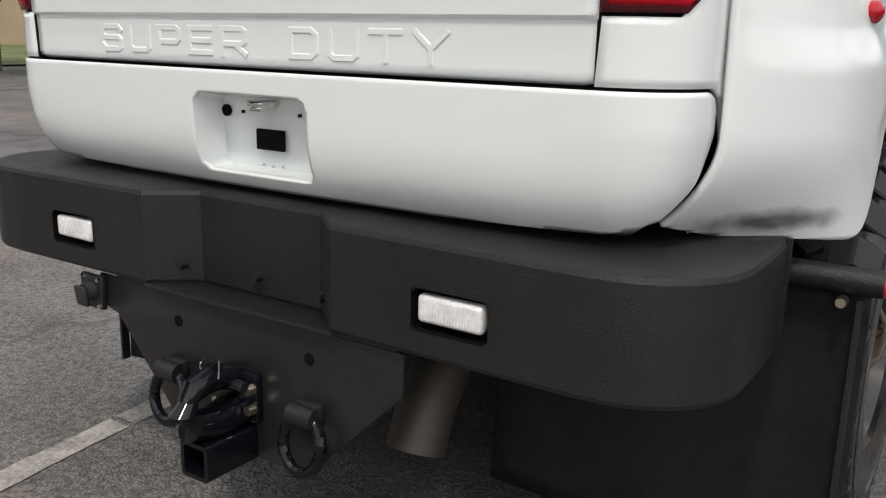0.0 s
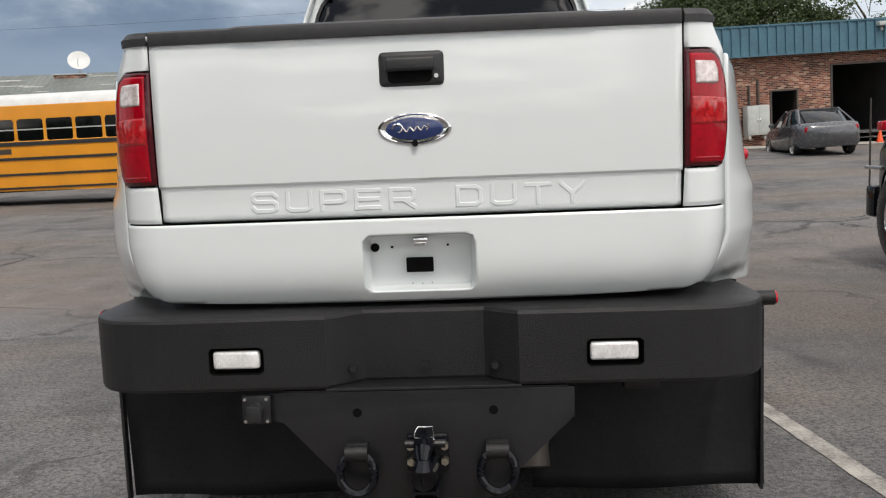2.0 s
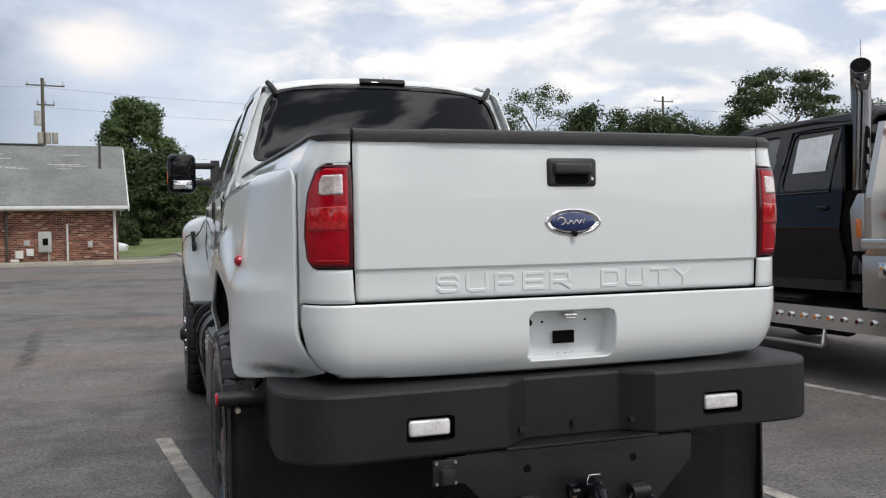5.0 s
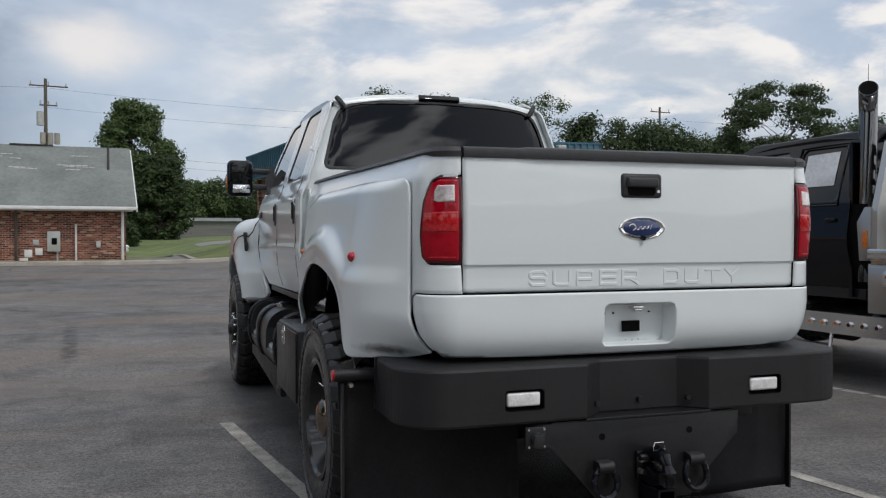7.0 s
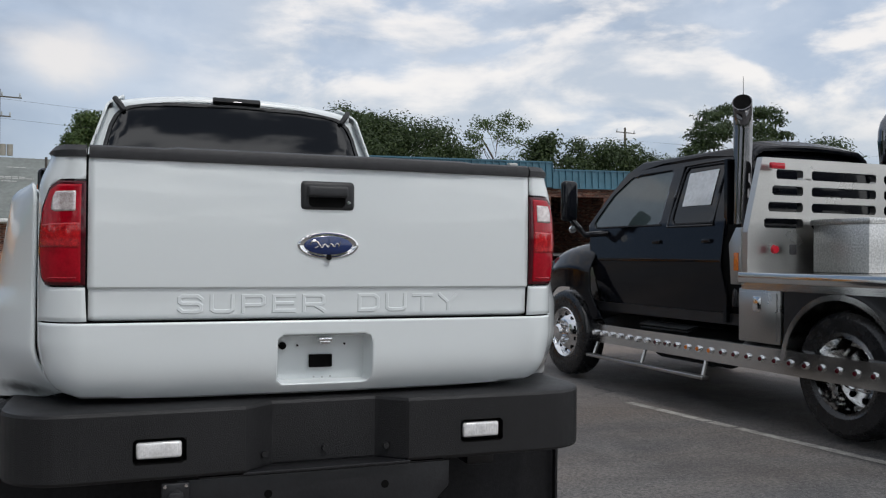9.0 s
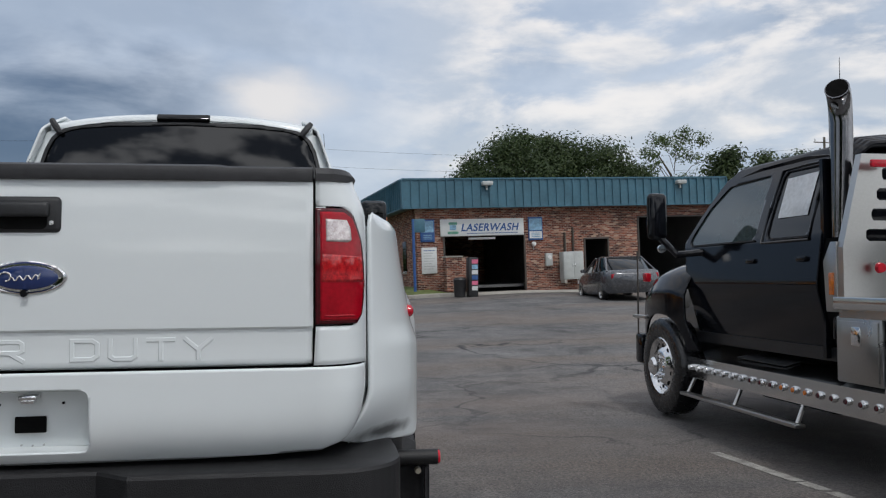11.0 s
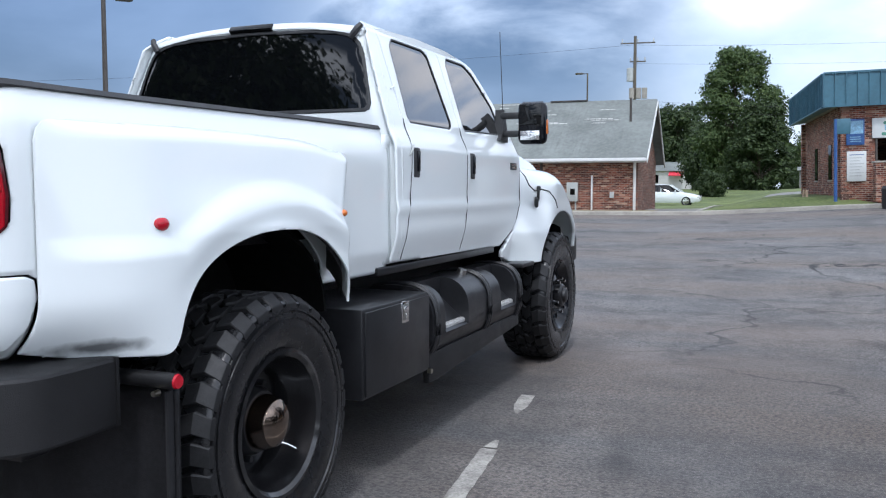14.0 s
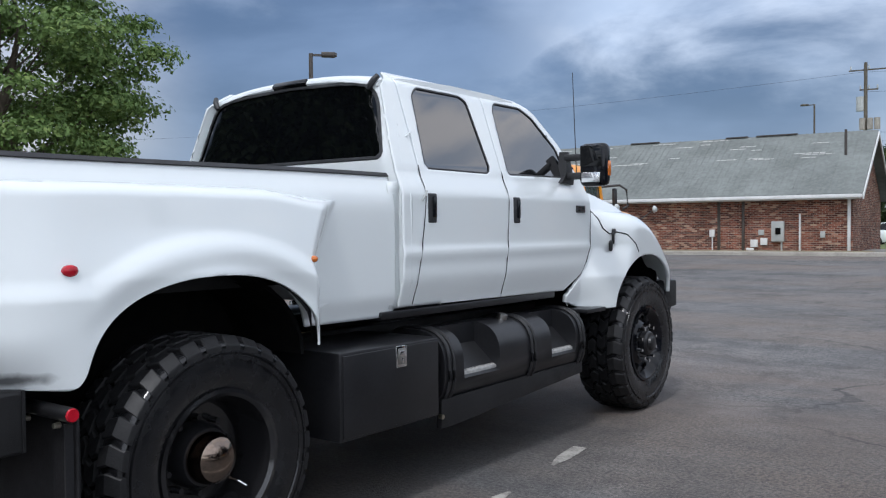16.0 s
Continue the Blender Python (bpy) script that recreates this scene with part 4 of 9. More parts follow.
def low_building():
    t = thing("brick_building", "long low brick building with weathered grey metal roof", "building", at=GH)
    W, D, H = 18.5, 8.0, 2.12
    R = H + 2.50
    holed_wall("wall", -W, 0, H, [], "brick", t)
    bm = B()
    prism(bm, [(0.25, -0.4), (D, -0.4), (D, H), (D / 2, R - 0.15), (0.25, H)], -0.25, 0.0, YZ)
    part("gable", bm, "brick", t, smooth=0)
    bm = B()
    prism(bm, [(0.25, -0.4), (D, -0.4), (D, H), (D / 2, R - 0.15), (0.25, H)], -W, -W + 0.25, YZ)
    part("gable", bm, "brick", t, smooth=0)
    bm = B()
    box(bm, (-W / 2, D - 0.1, H / 2 - 0.2), (W - 0.5, 0.2, H + 0.4))
    part("wall", bm, "brick", t, smooth=0)
    for sgn in (-1, 1):
        bm = B()
        e0 = (D / 2 + sgn * (D / 2 + 0.45), H - 0.08)
        prism(bm, [e0, (D / 2, R), (D / 2, R + 0.10), (e0[0], e0[1] + 0.10)], -W - 0.35, 0.35, YZ)
        rf = part("roof", bm, "roof_metal", t, "weathered grey sheet roof with bare streaks", smooth=0)
        if sgn < 0:
            sl = math.atan2(R - H, D / 2 + 0.45)
            rng = random.Random(4)
            for k in range(36):
                u, d = -rng.uniform(0.8, W), rng.uniform(0.55, 0.98)
                y, z = -0.45 + (D / 2 + 0.45) * d, H - 0.08 + (R - H + 0.08) * d + 0.106
                bm = B()
                w = rng.uniform(0.2, 0.75)
                prism(bm, [(-w, -0.03), (w * 0.9, -0.035), (w, 0.03), (-w * 0.7, 0.035)], 0, 0.006, Matrix.Translation((u, y, z)) @ pose(0, 0, 0, math.degrees(sl), 0, 0))
                part("bare_patch", bm, "roof_bare", rf, "bare streak in the roof paint", smooth=0)
    for k in range(78):
        u = -W - 0.2 + (W + 0.4) * k / 77
        bm = B()
        y0, z0, y1, z1 = -0.44, H + 0.03, D / 2, R + 0.11
        prism(bm, [(y0, z0), (y1, z1), (y1, z1 + 0.006), (y0, z0 + 0.006)], u - 0.014, u + 0.014, YZ)
        part("seam", bm, "roof_metal", t, smooth=0)
    for i, (u, w) in enumerate(((-3.4, 1.6), (-5.0, 0.9), (-9, 1.3))):
        bm = B()
        box(bm, (u, D / 2, R + 0.12), (w, 0.2, 0.05))
        part("ridge_cap", bm, "pole_steel", t, "dark loose ridge cap", smooth=0)
    bm = B()
    box(bm, (-W / 2, -0.50, H - 0.08), (W + 0.7, 0.12, 0.13), bevel=0.02)
    part("gutter", bm, "white_trim", t, "white gutter")
    bm = B()
    box(bm, (-W / 2, -0.20, H - 0.16), (W + 0.5, 0.5, 0.04))
    part("soffit", bm, "white_trim", t, smooth=0)
    for sgn in (0, 1):
        bm = B()
        y0, y1 = (-0.45, D / 2) if sgn == 0 else (D + 0.45, D / 2)
        prism(bm, [(y0, H - 0.2), (y1, R - 0.12), (y1, R + 0.03), (y0, H - 0.05)] if sgn == 0 else [(y1, R - 0.12), (y0, H - 0.2), (y0, H - 0.05), (y1, R + 0.03)], 0.355, 0.40, YZ)
        part("barge_board", bm, "white_trim", t, smooth=0)
    for u, mm in ((-0.12, "white_trim"), (-3.75, "pole_steel"), (-4.65, "pole_steel")):
        bm = B()
        box(bm, (u, -0.06, H / 2 - 0.1), (0.10, 0.08, H - 0.02), bevel=0.015)
        part("downpipe", bm, mm, t, "white downpipe" if u > -1 else "dark iron downpipe")
    bm = B()
    rod(bm, (-0.55, 2.2, H + 1.4), (-0.55, 2.2, H + 2.5), 0.05)
    part("vent_pipe", bm, "pole_steel", t, "dark vent pipe through the roof")
    return t


low_building()


def gh_fitting(name, label, category, u, z, parts):
    p = thing(name, label, category, at=GH @ Matrix.Translation((u, 0, z)))
    for nm, c, s, mm in parts:
        bm = B()
        box(bm, c, s, bevel=min(s) * 0.12)
        part(nm, bm, mm, p)


def satellite_dish(u):
    d = thing("satellite_dish", "small white satellite dish on a mast at the roof ridge", "satellite dish", at=GH @ Matrix.Translation((u, 4.0, 4.50)))
    bm = B()
    rod(bm, (0, 0, 0), (0, 0, 0.62), 0.03)
    part("mast", bm, "grey_box", d)
    bm = B()
    lathe(bm, [(0.46, 0.115), (0.45, 0.12), (0.29, 0.052), (0.0, 0.012), (0.0, 0.0), (0.29, 0.038), (0.46, 0.115)], Matrix.Translation((0, -0.05, 0.72)) @ pose(0, 0, 0, 62, 0, 20), 28)
    part("reflector", bm, "white_trim", d)
    bm = B()
    tube(bm, [(0, -0.06, 0.45), (0.05, -0.35, 0.62), (0.12, -0.42, 0.82)], 0.015, 6)
    part("feed_arm", bm, "grey_box", d)
    bm = B()
    box(bm, (0, 0, 0.0), (0.5, 0.34, 0.10), bevel=0.01)
    part("foot", bm, "pole_steel", d)


satellite_dish(-14.17)


def ridge_box(u):
    d = thing("roof_vent", "low brown brick vent box at the roof ridge", "roof vent", at=GH @ Matrix.Translation((u, 3.9, 4.22)))
    bm = B()
    box(bm, (0, 0, 0.17), (1.3, 0.6, 0.50), bevel=0.01)
    part("body", bm, "brick", d)
    bm = B()
    box(bm, (0, 0, 0.44), (1.4, 0.7, 0.05), bevel=0.01)
    part("cap", bm, "grey_box", d)


ridge_box(-14.5)
gh_fitting("electric_meter", "tall grey electric meter case on a brick wall", "meter box", -2.50, 0.72, (("case", (0, -0.1, 0.09), (0.44, 0.16, 0.74), "grey_box"), ("dial", (0.02, -0.19, 0.1), (0.18, 0.04, 0.24), "void"), ("pipe", (0.12, -0.06, -0.55), (0.06, 0.06, 0.6), "grey_box")))
gh_fitting("junction_box", "small white junction boxes on a brick wall", "junction box", -3.2, 0.42, (("box", (-0.15, -0.06, -0.05), (0.26, 0.1, 0.28), "white_trim"), ("box", (0.2, -0.06, 0.02), (0.24, 0.1, 0.26), "white_trim"), ("box", (0.1, -0.05, 0.36), (0.2, 0.08, 0.2), "grey_box"), ("box", (-0.3, -0.05, -0.32), (0.28, 0.1, 0.2), "white_trim")))
gh_fitting("outlet_box", "small pale outlet box on a brick wall", "junction box", -0.98, 0.7, (("box", (0, -0.05, 0), (0.16, 0.09, 0.24), "grey_box"),))
gh_fitting("outlet_box", "small white outlet box on a brick wall", "junction box", -4.9, 0.75, (("box", (0, -0.05, 0), (0.2, 0.09, 0.28), "white_trim"), ("pipe", (0, -0.04, -0.45), (0.04, 0.04, 0.62), "white_trim")))
gh_fitting("stand_pipe", "thin pale stand pipe against a brick wall", "pipe", -1.75, 0.6, (("pipe", (0, -0.06, 0.1), (0.06, 0.06, 1.5), "white_trim"),))


# ---- the white pickup ----
truck = thing("pickup_truck", "raised white crew-cab pickup with black bumper and wide off-road tyres", "truck")


def tail_plan(s):
    """The bed's rear outline from above by arc length: flat tail, round corner, flank."""
    s = np.asarray(s, float)
    a, R, q = np.abs(s), 0.145, 0.145 * math.pi / 2
    th = np.clip((a - 0.79) / R, 0, math.pi / 2)
    x = np.minimum(a, 0.79) + R * np.sin(th)
    y = R * (1 - np.cos(th)) + np.clip(a - 0.79 - q, 0, None) - 0.012 * np.clip(1 - (a / 0.79) ** 2, 0, 1)
    return np.sign(s) * x, y


def lift_off(x, y, s, d):
    """Moves tail-plan points outwards by d."""
    e = 1e-3
    x1, y1 = tail_plan(s + e)
    x0, y0 = tail_plan(s - e)
    tx, ty = x1 - x0, y1 - y0
    n = np.hypot(tx, ty) + 1e-9
    return x + d * ty / n, y - d * tx / n


def tail_place(d=0.0, tuck=None):
    def f(s, z):
        x, y = tail_plan(s)
        dd = d + (tuck(s, z) if tuck else 0.0)
        x, y = lift_off(x, y, s, dd)
        return x, y, z
    return f


LETTERS = {
    "S": [(False, [(1, 0.84), (0.86, 1), (0.14, 1), (0, 0.88), (0, 0.64), (0.14, 0.52), (0.86, 0.52), (1, 0.4), (1, 0.12), (0.86, 0), (0.14, 0), (0, 0.16)])],
    "U": [(False, [(0, 1), (0, 0.14), (0.16, 0), (0.84, 0), (1, 0.14), (1, 1)])],
    "P": [(False, [(0, 0), (0, 1), (0.86, 1), (1, 0.88), (1, 0.52), (0.86, 0.4), (0.12, 0.4)])],
    "E": [(False, [(1, 1), (0, 1), (0, 0), (1, 0)]), (False, [(0.1, 0.5), (0.92, 0.5)])],
    "R": [(False, [(0, 0), (0, 1), (0.86, 1), (1, 0.88), (1, 0.52), (0.86, 0.4), (0.12, 0.4)]), (False, [(0.6, 0.34), (1, 0)])],
    "D": [(True, [(0, 0), (0, 1), (0.80, 1), (1, 0.82), (1, 0.18), (0.80, 0)])],
    "T": [(False, [(0, 1), (1, 1)]), (False, [(0.5, 0.9), (0.5, 0)])],
    "Y": [(False, [(0, 1), (0.5, 0.45), (1, 1)]), (False, [(0.5, 0.4), (0.5, 0)])],
}


def emboss(bm, line, closed, w, top, h):
    """A raised stroke with sloping sides along a line in x, z; it stands towards -y."""
    n = len(line)
    rows = []
    for i, (x, z) in enumerate(line):
        a = line[(i - 1) % n] if closed or i > 0 else None
        c = line[(i + 1) % n] if closed or i < n - 1 else None
        d0 = (Vector((x, z)) - Vector(a)).normalized() if a else None
        d1 = (Vector(c) - Vector((x, z))).normalized() if c else None
        t = ((d0 or d1) + (d1 or d0)).normalized()
        k = 1 / max(0.5, t.dot(d1 or d0))
        nx, nz = -t.y * k, t.x * k
        ext = t * (w * 0.8 if not c else -w * 0.8 if not a else 0)
        rows.append([bm.verts.new((x + ext.x + nx * o, -y, z + ext.y + nz * o)) for o, y in ((-w, 0), (-top, h), (top, h), (w, 0))])
    for i in range(n if closed else n - 1):
        p, q = rows[i], rows[(i + 1) % n]
        for k in range(3):
            bm.faces.new((p[k], p[k + 1], q[k + 1], q[k]))
    if not closed:
        bm.faces.new(rows[0])
        bm.faces.new(rows[-1][::-1])


def tailgate():
    def relief(s, z):
        band = smooth(1.303, 1.297, z) * -0.009
        crown = 0.006 * np.clip(1 - ((z - 1.5) / 0.25) ** 2, 0, 1)
        lip = -0.010 * smooth(1.206, 1.190, z)
        return band + crown + lip
    v, f = sheet(-0.786, 0.786, 1.192, 1.730, 0.026, 0.0075, in_poly(rrect(1.567, 0.536, 0.010, 3, 0, 1.460)), tail_place(0.0, relief))
    gate = raw("tailgate", v, f, "white_paint", truck, "white tailgate with embossed lettering", thick=0.03)
    # black strips laid into the gate's side gaps, standing for their shade
    for a in (-0.791, 0.7815):
        v, f = sheet(a, a + 0.0095, 1.186, 1.732, 0.005, 0.05, None, tail_place(-0.006, None))
        raw("gate_gap_shade", v, f, "void", truck, "dark gap beside the tailgate", thick=0.02)
    bm = B()
    box(bm, (0, 0.045, 1.46), (1.54, 0.04, 0.52))
    part("inner_panel", bm, "white_paint", gate)
    # top cap with its raised middle
    bm = B()
    sec = []
    for k in range(41):
        x = -0.782 + 1.564 * k / 40
        wide = 1.0 if abs(x) < 0.54 else 0.0
        y0 = float(tail_plan(x)[1])
        h = 0.036 + 0.004 * wide
        sec.append([Vector((x, y0 - 0.010 - 0.005 * wide, 1.722)), Vector((x, y0 - 0.013 - 0.006 * wide, 1.745)), Vector((x, y0 - 0.009 - 0.004 * wide, 1.722 + h)), Vector((x, y0 + 0.004, 1.729 + h)), Vector((x, y0 + 0.05, 1.731 + h)), Vector((x, y0 + 0.075, 1.724 + h)), Vector((x, y0 + 0.075, 1.722))])
    loft(bm, sec)
    part("top_cap", bm, "grey_plastic", gate, "faded black plastic top cap")
    # handle
    hb = B()
    box(hb, (-0.002, -0.012, 1.623), (0.194, 0.03, 0.103), bevel=0.016, seg=3)
    h = part("handle", hb, "black_plastic", gate, "black plastic latch handle")
    bm = B()
    prism(bm, rrect(0.13, 0.05, 0.016, 4, -0.006, 1.607), 0.0225, 0.0285, XZ)
    part("recess", bm, "void", h)
    bm = B()
    box(bm, (-0.006, -0.034, 1.636), (0.145, 0.026, 0.040), bevel=0.009, seg=3)
    part("lever", bm, "black_plastic", h)
    bm = B()
    rod(bm, (0.071, -0.026, 1.600), (0.071, -0.032, 1.600), 0.0065)
    part("lock", bm, "chrome", h, "chrome key lock")
    # oval badge with a flowing mark
    BX, BZ = 0.001, 1.449
    bm = B()
    lathe(bm, [(1.0, 0.0), (0.985, 0.010), (0.94, 0.017), (0.88, 0.019), (0.80, 0.015), (0, 0.015)], Matrix.Translation((BX, -0.004, BZ)) @ pose(0, 0, 0, 90) @ Matrix.Diagonal((0.115, 0.049, 1, 1)), 56)
    e = part("badge", bm, "chrome", gate, "chrome oval badge with dark blue centre")
    bm = B()
    lathe(bm, [(1.0, 0.0), (0.98, 0.004), (0.9, 0.006), (0, 0.0085)], Matrix.Translation((BX, -0.0185, BZ)) @ pose(0, 0, 0, 90) @ Matrix.Diagonal((0.086, 0.0335, 1, 1)), 48)
    part("badge_field", bm, "badge_blue", e)
    for stroke in ([(-0.052 + 0.014 * math.cos(a) + 0.004 * k / 12, 0.003 + 0.012 * math.sin(a)) for k in range(13) for a in [radians(200 - 25 * k)]],
                   [(-0.040 + 0.0046 * k, 0.0065 * math.sin(1.35 * k) - 0.004 + 0.0004 * k) for k in range(18)],
                   [(0.034 + 0.004 * k / 2, -0.006 + 0.0048 * k) for k in range(5)]):
        n = len(stroke)
        bm = B()
        tube(bm, [(BX + u, -0.0265, BZ + w) for u, w in stroke], 0.002, 6, radii=[0.0012 + 0.0014 * math.sin(math.pi * (k + 0.5) / n) for k in range(n)])
        part("badge_mark", bm, "chrome", e)
    bm = B()
    rod(bm, (BX, -0.016, 1.408), (BX, -0.034, 1.406), 0.010)
    part("camera_eye", bm, "black_gloss", e)
    # embossed wide square letters standing on the lower band
    for body, x0, x1 in (("SUPER", -0.505, -0.004), ("DUTY", 0.113, 0.502)):
        w = (x1 - x0 + 0.021) / len(body)
        for k, ch in enumerate(body):
            bm = B()
            for closed, line in LETTERS[ch]:
                emboss(bm, [(x0 + w * k + 0.007 + u * (w - 0.035), 1.220 + v * 0.052) for u, v in line], closed, 0.0072, 0.0046, 0.0032)
            me = part("letter", bm, "white_paint", gate, smooth=0)
            for q in me.data.vertices:
                q.co.y += float(tail_plan(q.co.x)[1]) + 0.0088
    return gate


tailgate()


def bed():
    body = None
    # corner posts round the tail lamps and flanks of the bed
    for sgn in (-1, 1):
        def place(u, z, sgn=sgn):
            x, y = tail_plan(u)
            bulge = 0.022 * smooth(1.75, 1.55, z) - 0.03 * smooth(1.12, 0.98, z)
            x = x + np.where(u > 0.85, bulge * smooth(0.85, 1.3, u), 0)
            x = x - 0.034 * smooth(1.63, 1.752, z) * smooth(0.82, 0.98, u)
            return sgn * x, y, z + 0.022 * smooth(0.95, 3.3, u) * smooth(1.5, 1.75, z)
        lamp = in_poly([(0.782, 1.303), (0.930, 1.303), (0.958, 1.33), (0.962, 1.42), (0.945, 1.56), (0.915, 1.63), (0.88, 1.652), (0.782, 1.652)])
        edge_ = in_poly([(0.785, 1.192), (1.03, 1.192), (1.12, 1.0), (3.392, 0.985), (3.392, 1.752), (0.791, 1.752), (0.791, 1.30)])
        def edge(u, z):
            a, b = edge_(u, z), 0.35 * (((u - 2.02) / 0.72) ** 2 + ((z - 0.87) / 0.50) ** 2 - 1)
            near = np.clip(0.11 - np.abs(a - b), 0, 1) * (z < 1.1) * (u < 2)
            return np.minimum(a, b) - near ** 2 / 0.44
        v, f = sheet(0.785, 3.395, 0.985, 1.755, 0.022, 0.02, lambda u, z: np.minimum(edge(u, z), -lamp(u, z)), place)
        ob = raw("bed_side", v, f, "white_paint", truck, thick=0.012, flip=sgn < 0)
        # tail lamp on the corner
        outline = [(0.790, 1.309), (0.926, 1.309), (0.951, 1.335), (0.955, 1.42), (0.938, 1.555), (0.910, 1.624), (0.876, 1.646), (0.790, 1.646)]
        def lp(d, sgn=sgn):
            def f(s, z):
                x, y = tail_plan(s)
                x, y = lift_off(x, y, s, d + 0.012 * np.clip(1 - ((z - 1.476) / 0.175) ** 2, 0, 1))
                return sgn * x, y, z
            return f
        v, f = sheet(0.785, 1.03, 1.172, 1.200, 0.03, 0.007, None, lambda u, z: tuple(c + 0.0 * u for c in (sgn * lift_off(*tail_plan(u), u, -0.005)[0], lift_off(*tail_plan(u), u, -0.005)[1], z)))
        raw("seam", v, f, "void", truck, "dark seam over the roll pan", thick=0.01, flip=sgn < 0)
        v, f = sheet(0.788, 0.960, 1.305, 1.648, 0.008, 0.009, in_poly(outline), lp(0.004))
        lampob = raw("tail_lamp", v, f, "dark_red_lens", truck, "red tail lamp with clear reversing window", thick=0.03, flip=sgn < 0)
        for nm, mm, o, d in (
                ("lens", "red_lens", [(0.803, 1.319), (0.924, 1.319), (0.943, 1.337), (0.946, 1.42), (0.930, 1.553), (0.903, 1.617), (0.873, 1.635), (0.803, 1.635)], 0.0052),
                ("reverse_lens", "lamp_clear", [(0.818, 1.549), (0.880, 1.547), (0.893, 1.553), (0.891, 1.590), (0.880, 1.612), (0.818, 1.614)], 0.0068),
                ("facet_field", "red_facets", [(0.806, 1.432), (0.938, 1.432), (0.932, 1.505), (0.806, 1.512)], 0.0054),
                ("base_line", "bright_red_lens", [(0.815, 1.332), (0.915, 1.330), (0.915, 1.3335), (0.815, 1.3355)], 0.0064)):
            us, zs = [p[0] for p in o], [p[1] for p in o]
            v, f = sheet(min(us), max(us), min(zs), max(zs), 0.007, 0.008, in_poly(o), (lambda a, b, g=lp(d), h=lp(d + 0.0014): tuple(np.where((np.round(a / 0.007) + np.round(b / 0.008)) % 2 > 0.5, p, q) for p, q in zip(g(a, b), h(a, b)))) if nm == "facet_field" else lp(d))
            raw(nm, v, f, mm, lampob, thick=0.002, flip=sgn < 0)
        # rail cap
        bm = B()
        sec = []
        for k in range(30):
            u = 0.79 + (3.385 - 0.79) * (k / 29) ** 1.5
            x, y = (float(a) for a in tail_plan(u))
            ox, oy = (float(a) for a in lift_off(np.float64(x), np.float64(y), u, 0.006))
            ix, iy = (float(a) for a in lift_off(np.float64(x), np.float64(y), u, -0.085))
            z = 1.752 + 0.022 * float(smooth(0.95, 3.3, u))
            lean = 0.032 * float(smooth(0.82, 0.98, u))
            ox, ix = ox - lean, ix - lean
            drop = 0.018 * (1 - float(smooth(0.90, 1.02, u))) + 0.010
            sec.append([Vector((sgn * ox, oy, z - drop)), Vector((sgn * (ox + 0.002), oy, z - 0.006)), Vector((sgn * (0.85 * ox + 0.15 * ix), 0.85 * oy + 0.15 * iy, z + 0.012)), Vector((sgn * ix, iy, z + 0.014)), Vector((sgn * ix, iy, z - drop))])
        loft(bm, sec)
        part("rail_cap", bm, "grey_plastic", truck, "faded black plastic bed rail cap")
        # wide flare over the rear wheel
        def flare(y, z, sgn=sgn):
            t_ = np.clip((y - 0.150) / 0.42, 0, 1)
            B_ = np.sin(0.5 * math.pi * t_) ** 0.9 * smooth(1.91 + 0.50 * (np.clip(z, 1.33, 1.62) - 1.33), 1.71 + 0.45 * (np.clip(z, 1.33, 1.62) - 1.33), y) * (1 + 0.06 * np.clip(y - 0.6, 0, 1.2))
            zt = 1.655 + 0.012 * smooth(0.2, 0.8, y) - 0.045 * smooth(1.45, 1.90, y)
            g = np.clip((zt - z) / 0.060, 0, 1)
            T_ = np.sqrt(g * (2 - g))
            lean = np.clip((zt - 0.04 - z) / 0.34, 0, 1)
            low = np.clip((1.115 - z) / 0.19, 0, 1.2)
            tuck = 0.115 * low ** 2 * (1 - smooth(0.20, 0.58, y))
            d = np.sqrt(((y - 1.18) / 0.60) ** 2 + ((z - 0.86) / 0.43) ** 2)
            q = np.minimum((d - 1.41) * 0.45, np.where(y < 1.13, z - 1.286, 9.0))
            brow = 0.022 * smooth(0.014, -0.070, q) - 0.012 * smooth(-0.075, -0.16, (d - 1.41) * 0.45) * smooth(1.02, 1.2, z)
            x = 0.955 + 0.108 * B_ * T_ + 0.050 * B_ * lean + brow * np.clip(B_ * 1.3, 0, 1) * T_ - tuck
            x = x + 0.030 * np.exp(-((y - 1.02) / 0.36) ** 2) * smooth(1.50, 1.28, z)
            return sgn * x, y, z
        out = in_poly([(0.150, 0.945), (0.26, 0.918), (0.53, 0.893), (0.60, 0.893), (1.66, 0.925), (1.762, 0.925), (1.790, 0.955), (1.825, 1.04), (1.99, 1.10), (2.04, 1.16), (2.04, 1.615), (1.45, 1.664), (0.80, 1.664), (0.215, 1.652), (0.178, 1.645), (0.158, 1.622), (0.150, 1.59)])
        arch = lambda y, z: 0.35 * ((np.abs((y - 1.160) / 0.604)) ** 2.3 + (np.abs((z - 0.87) / 0.412)) ** 2.3 - 1)
        def cut(y, z):
            a, b = out(y, z), np.where(z < 0.87, 0.35 * ((np.abs((y - 1.160) / 0.604)) ** 2.3 - 1), arch(y, z))
            near = np.clip(0.10 - np.abs(a - b), 0, 1) * (z < 1.05) * (y < 0.8)
            return np.minimum(a, b) - near ** 2 / 0.40
        v, f = sheet(0.148, 2.05, 0.885, 1.668, 0.0115, 0.0105, cut, flare)
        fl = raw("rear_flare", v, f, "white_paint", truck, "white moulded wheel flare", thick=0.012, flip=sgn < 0)
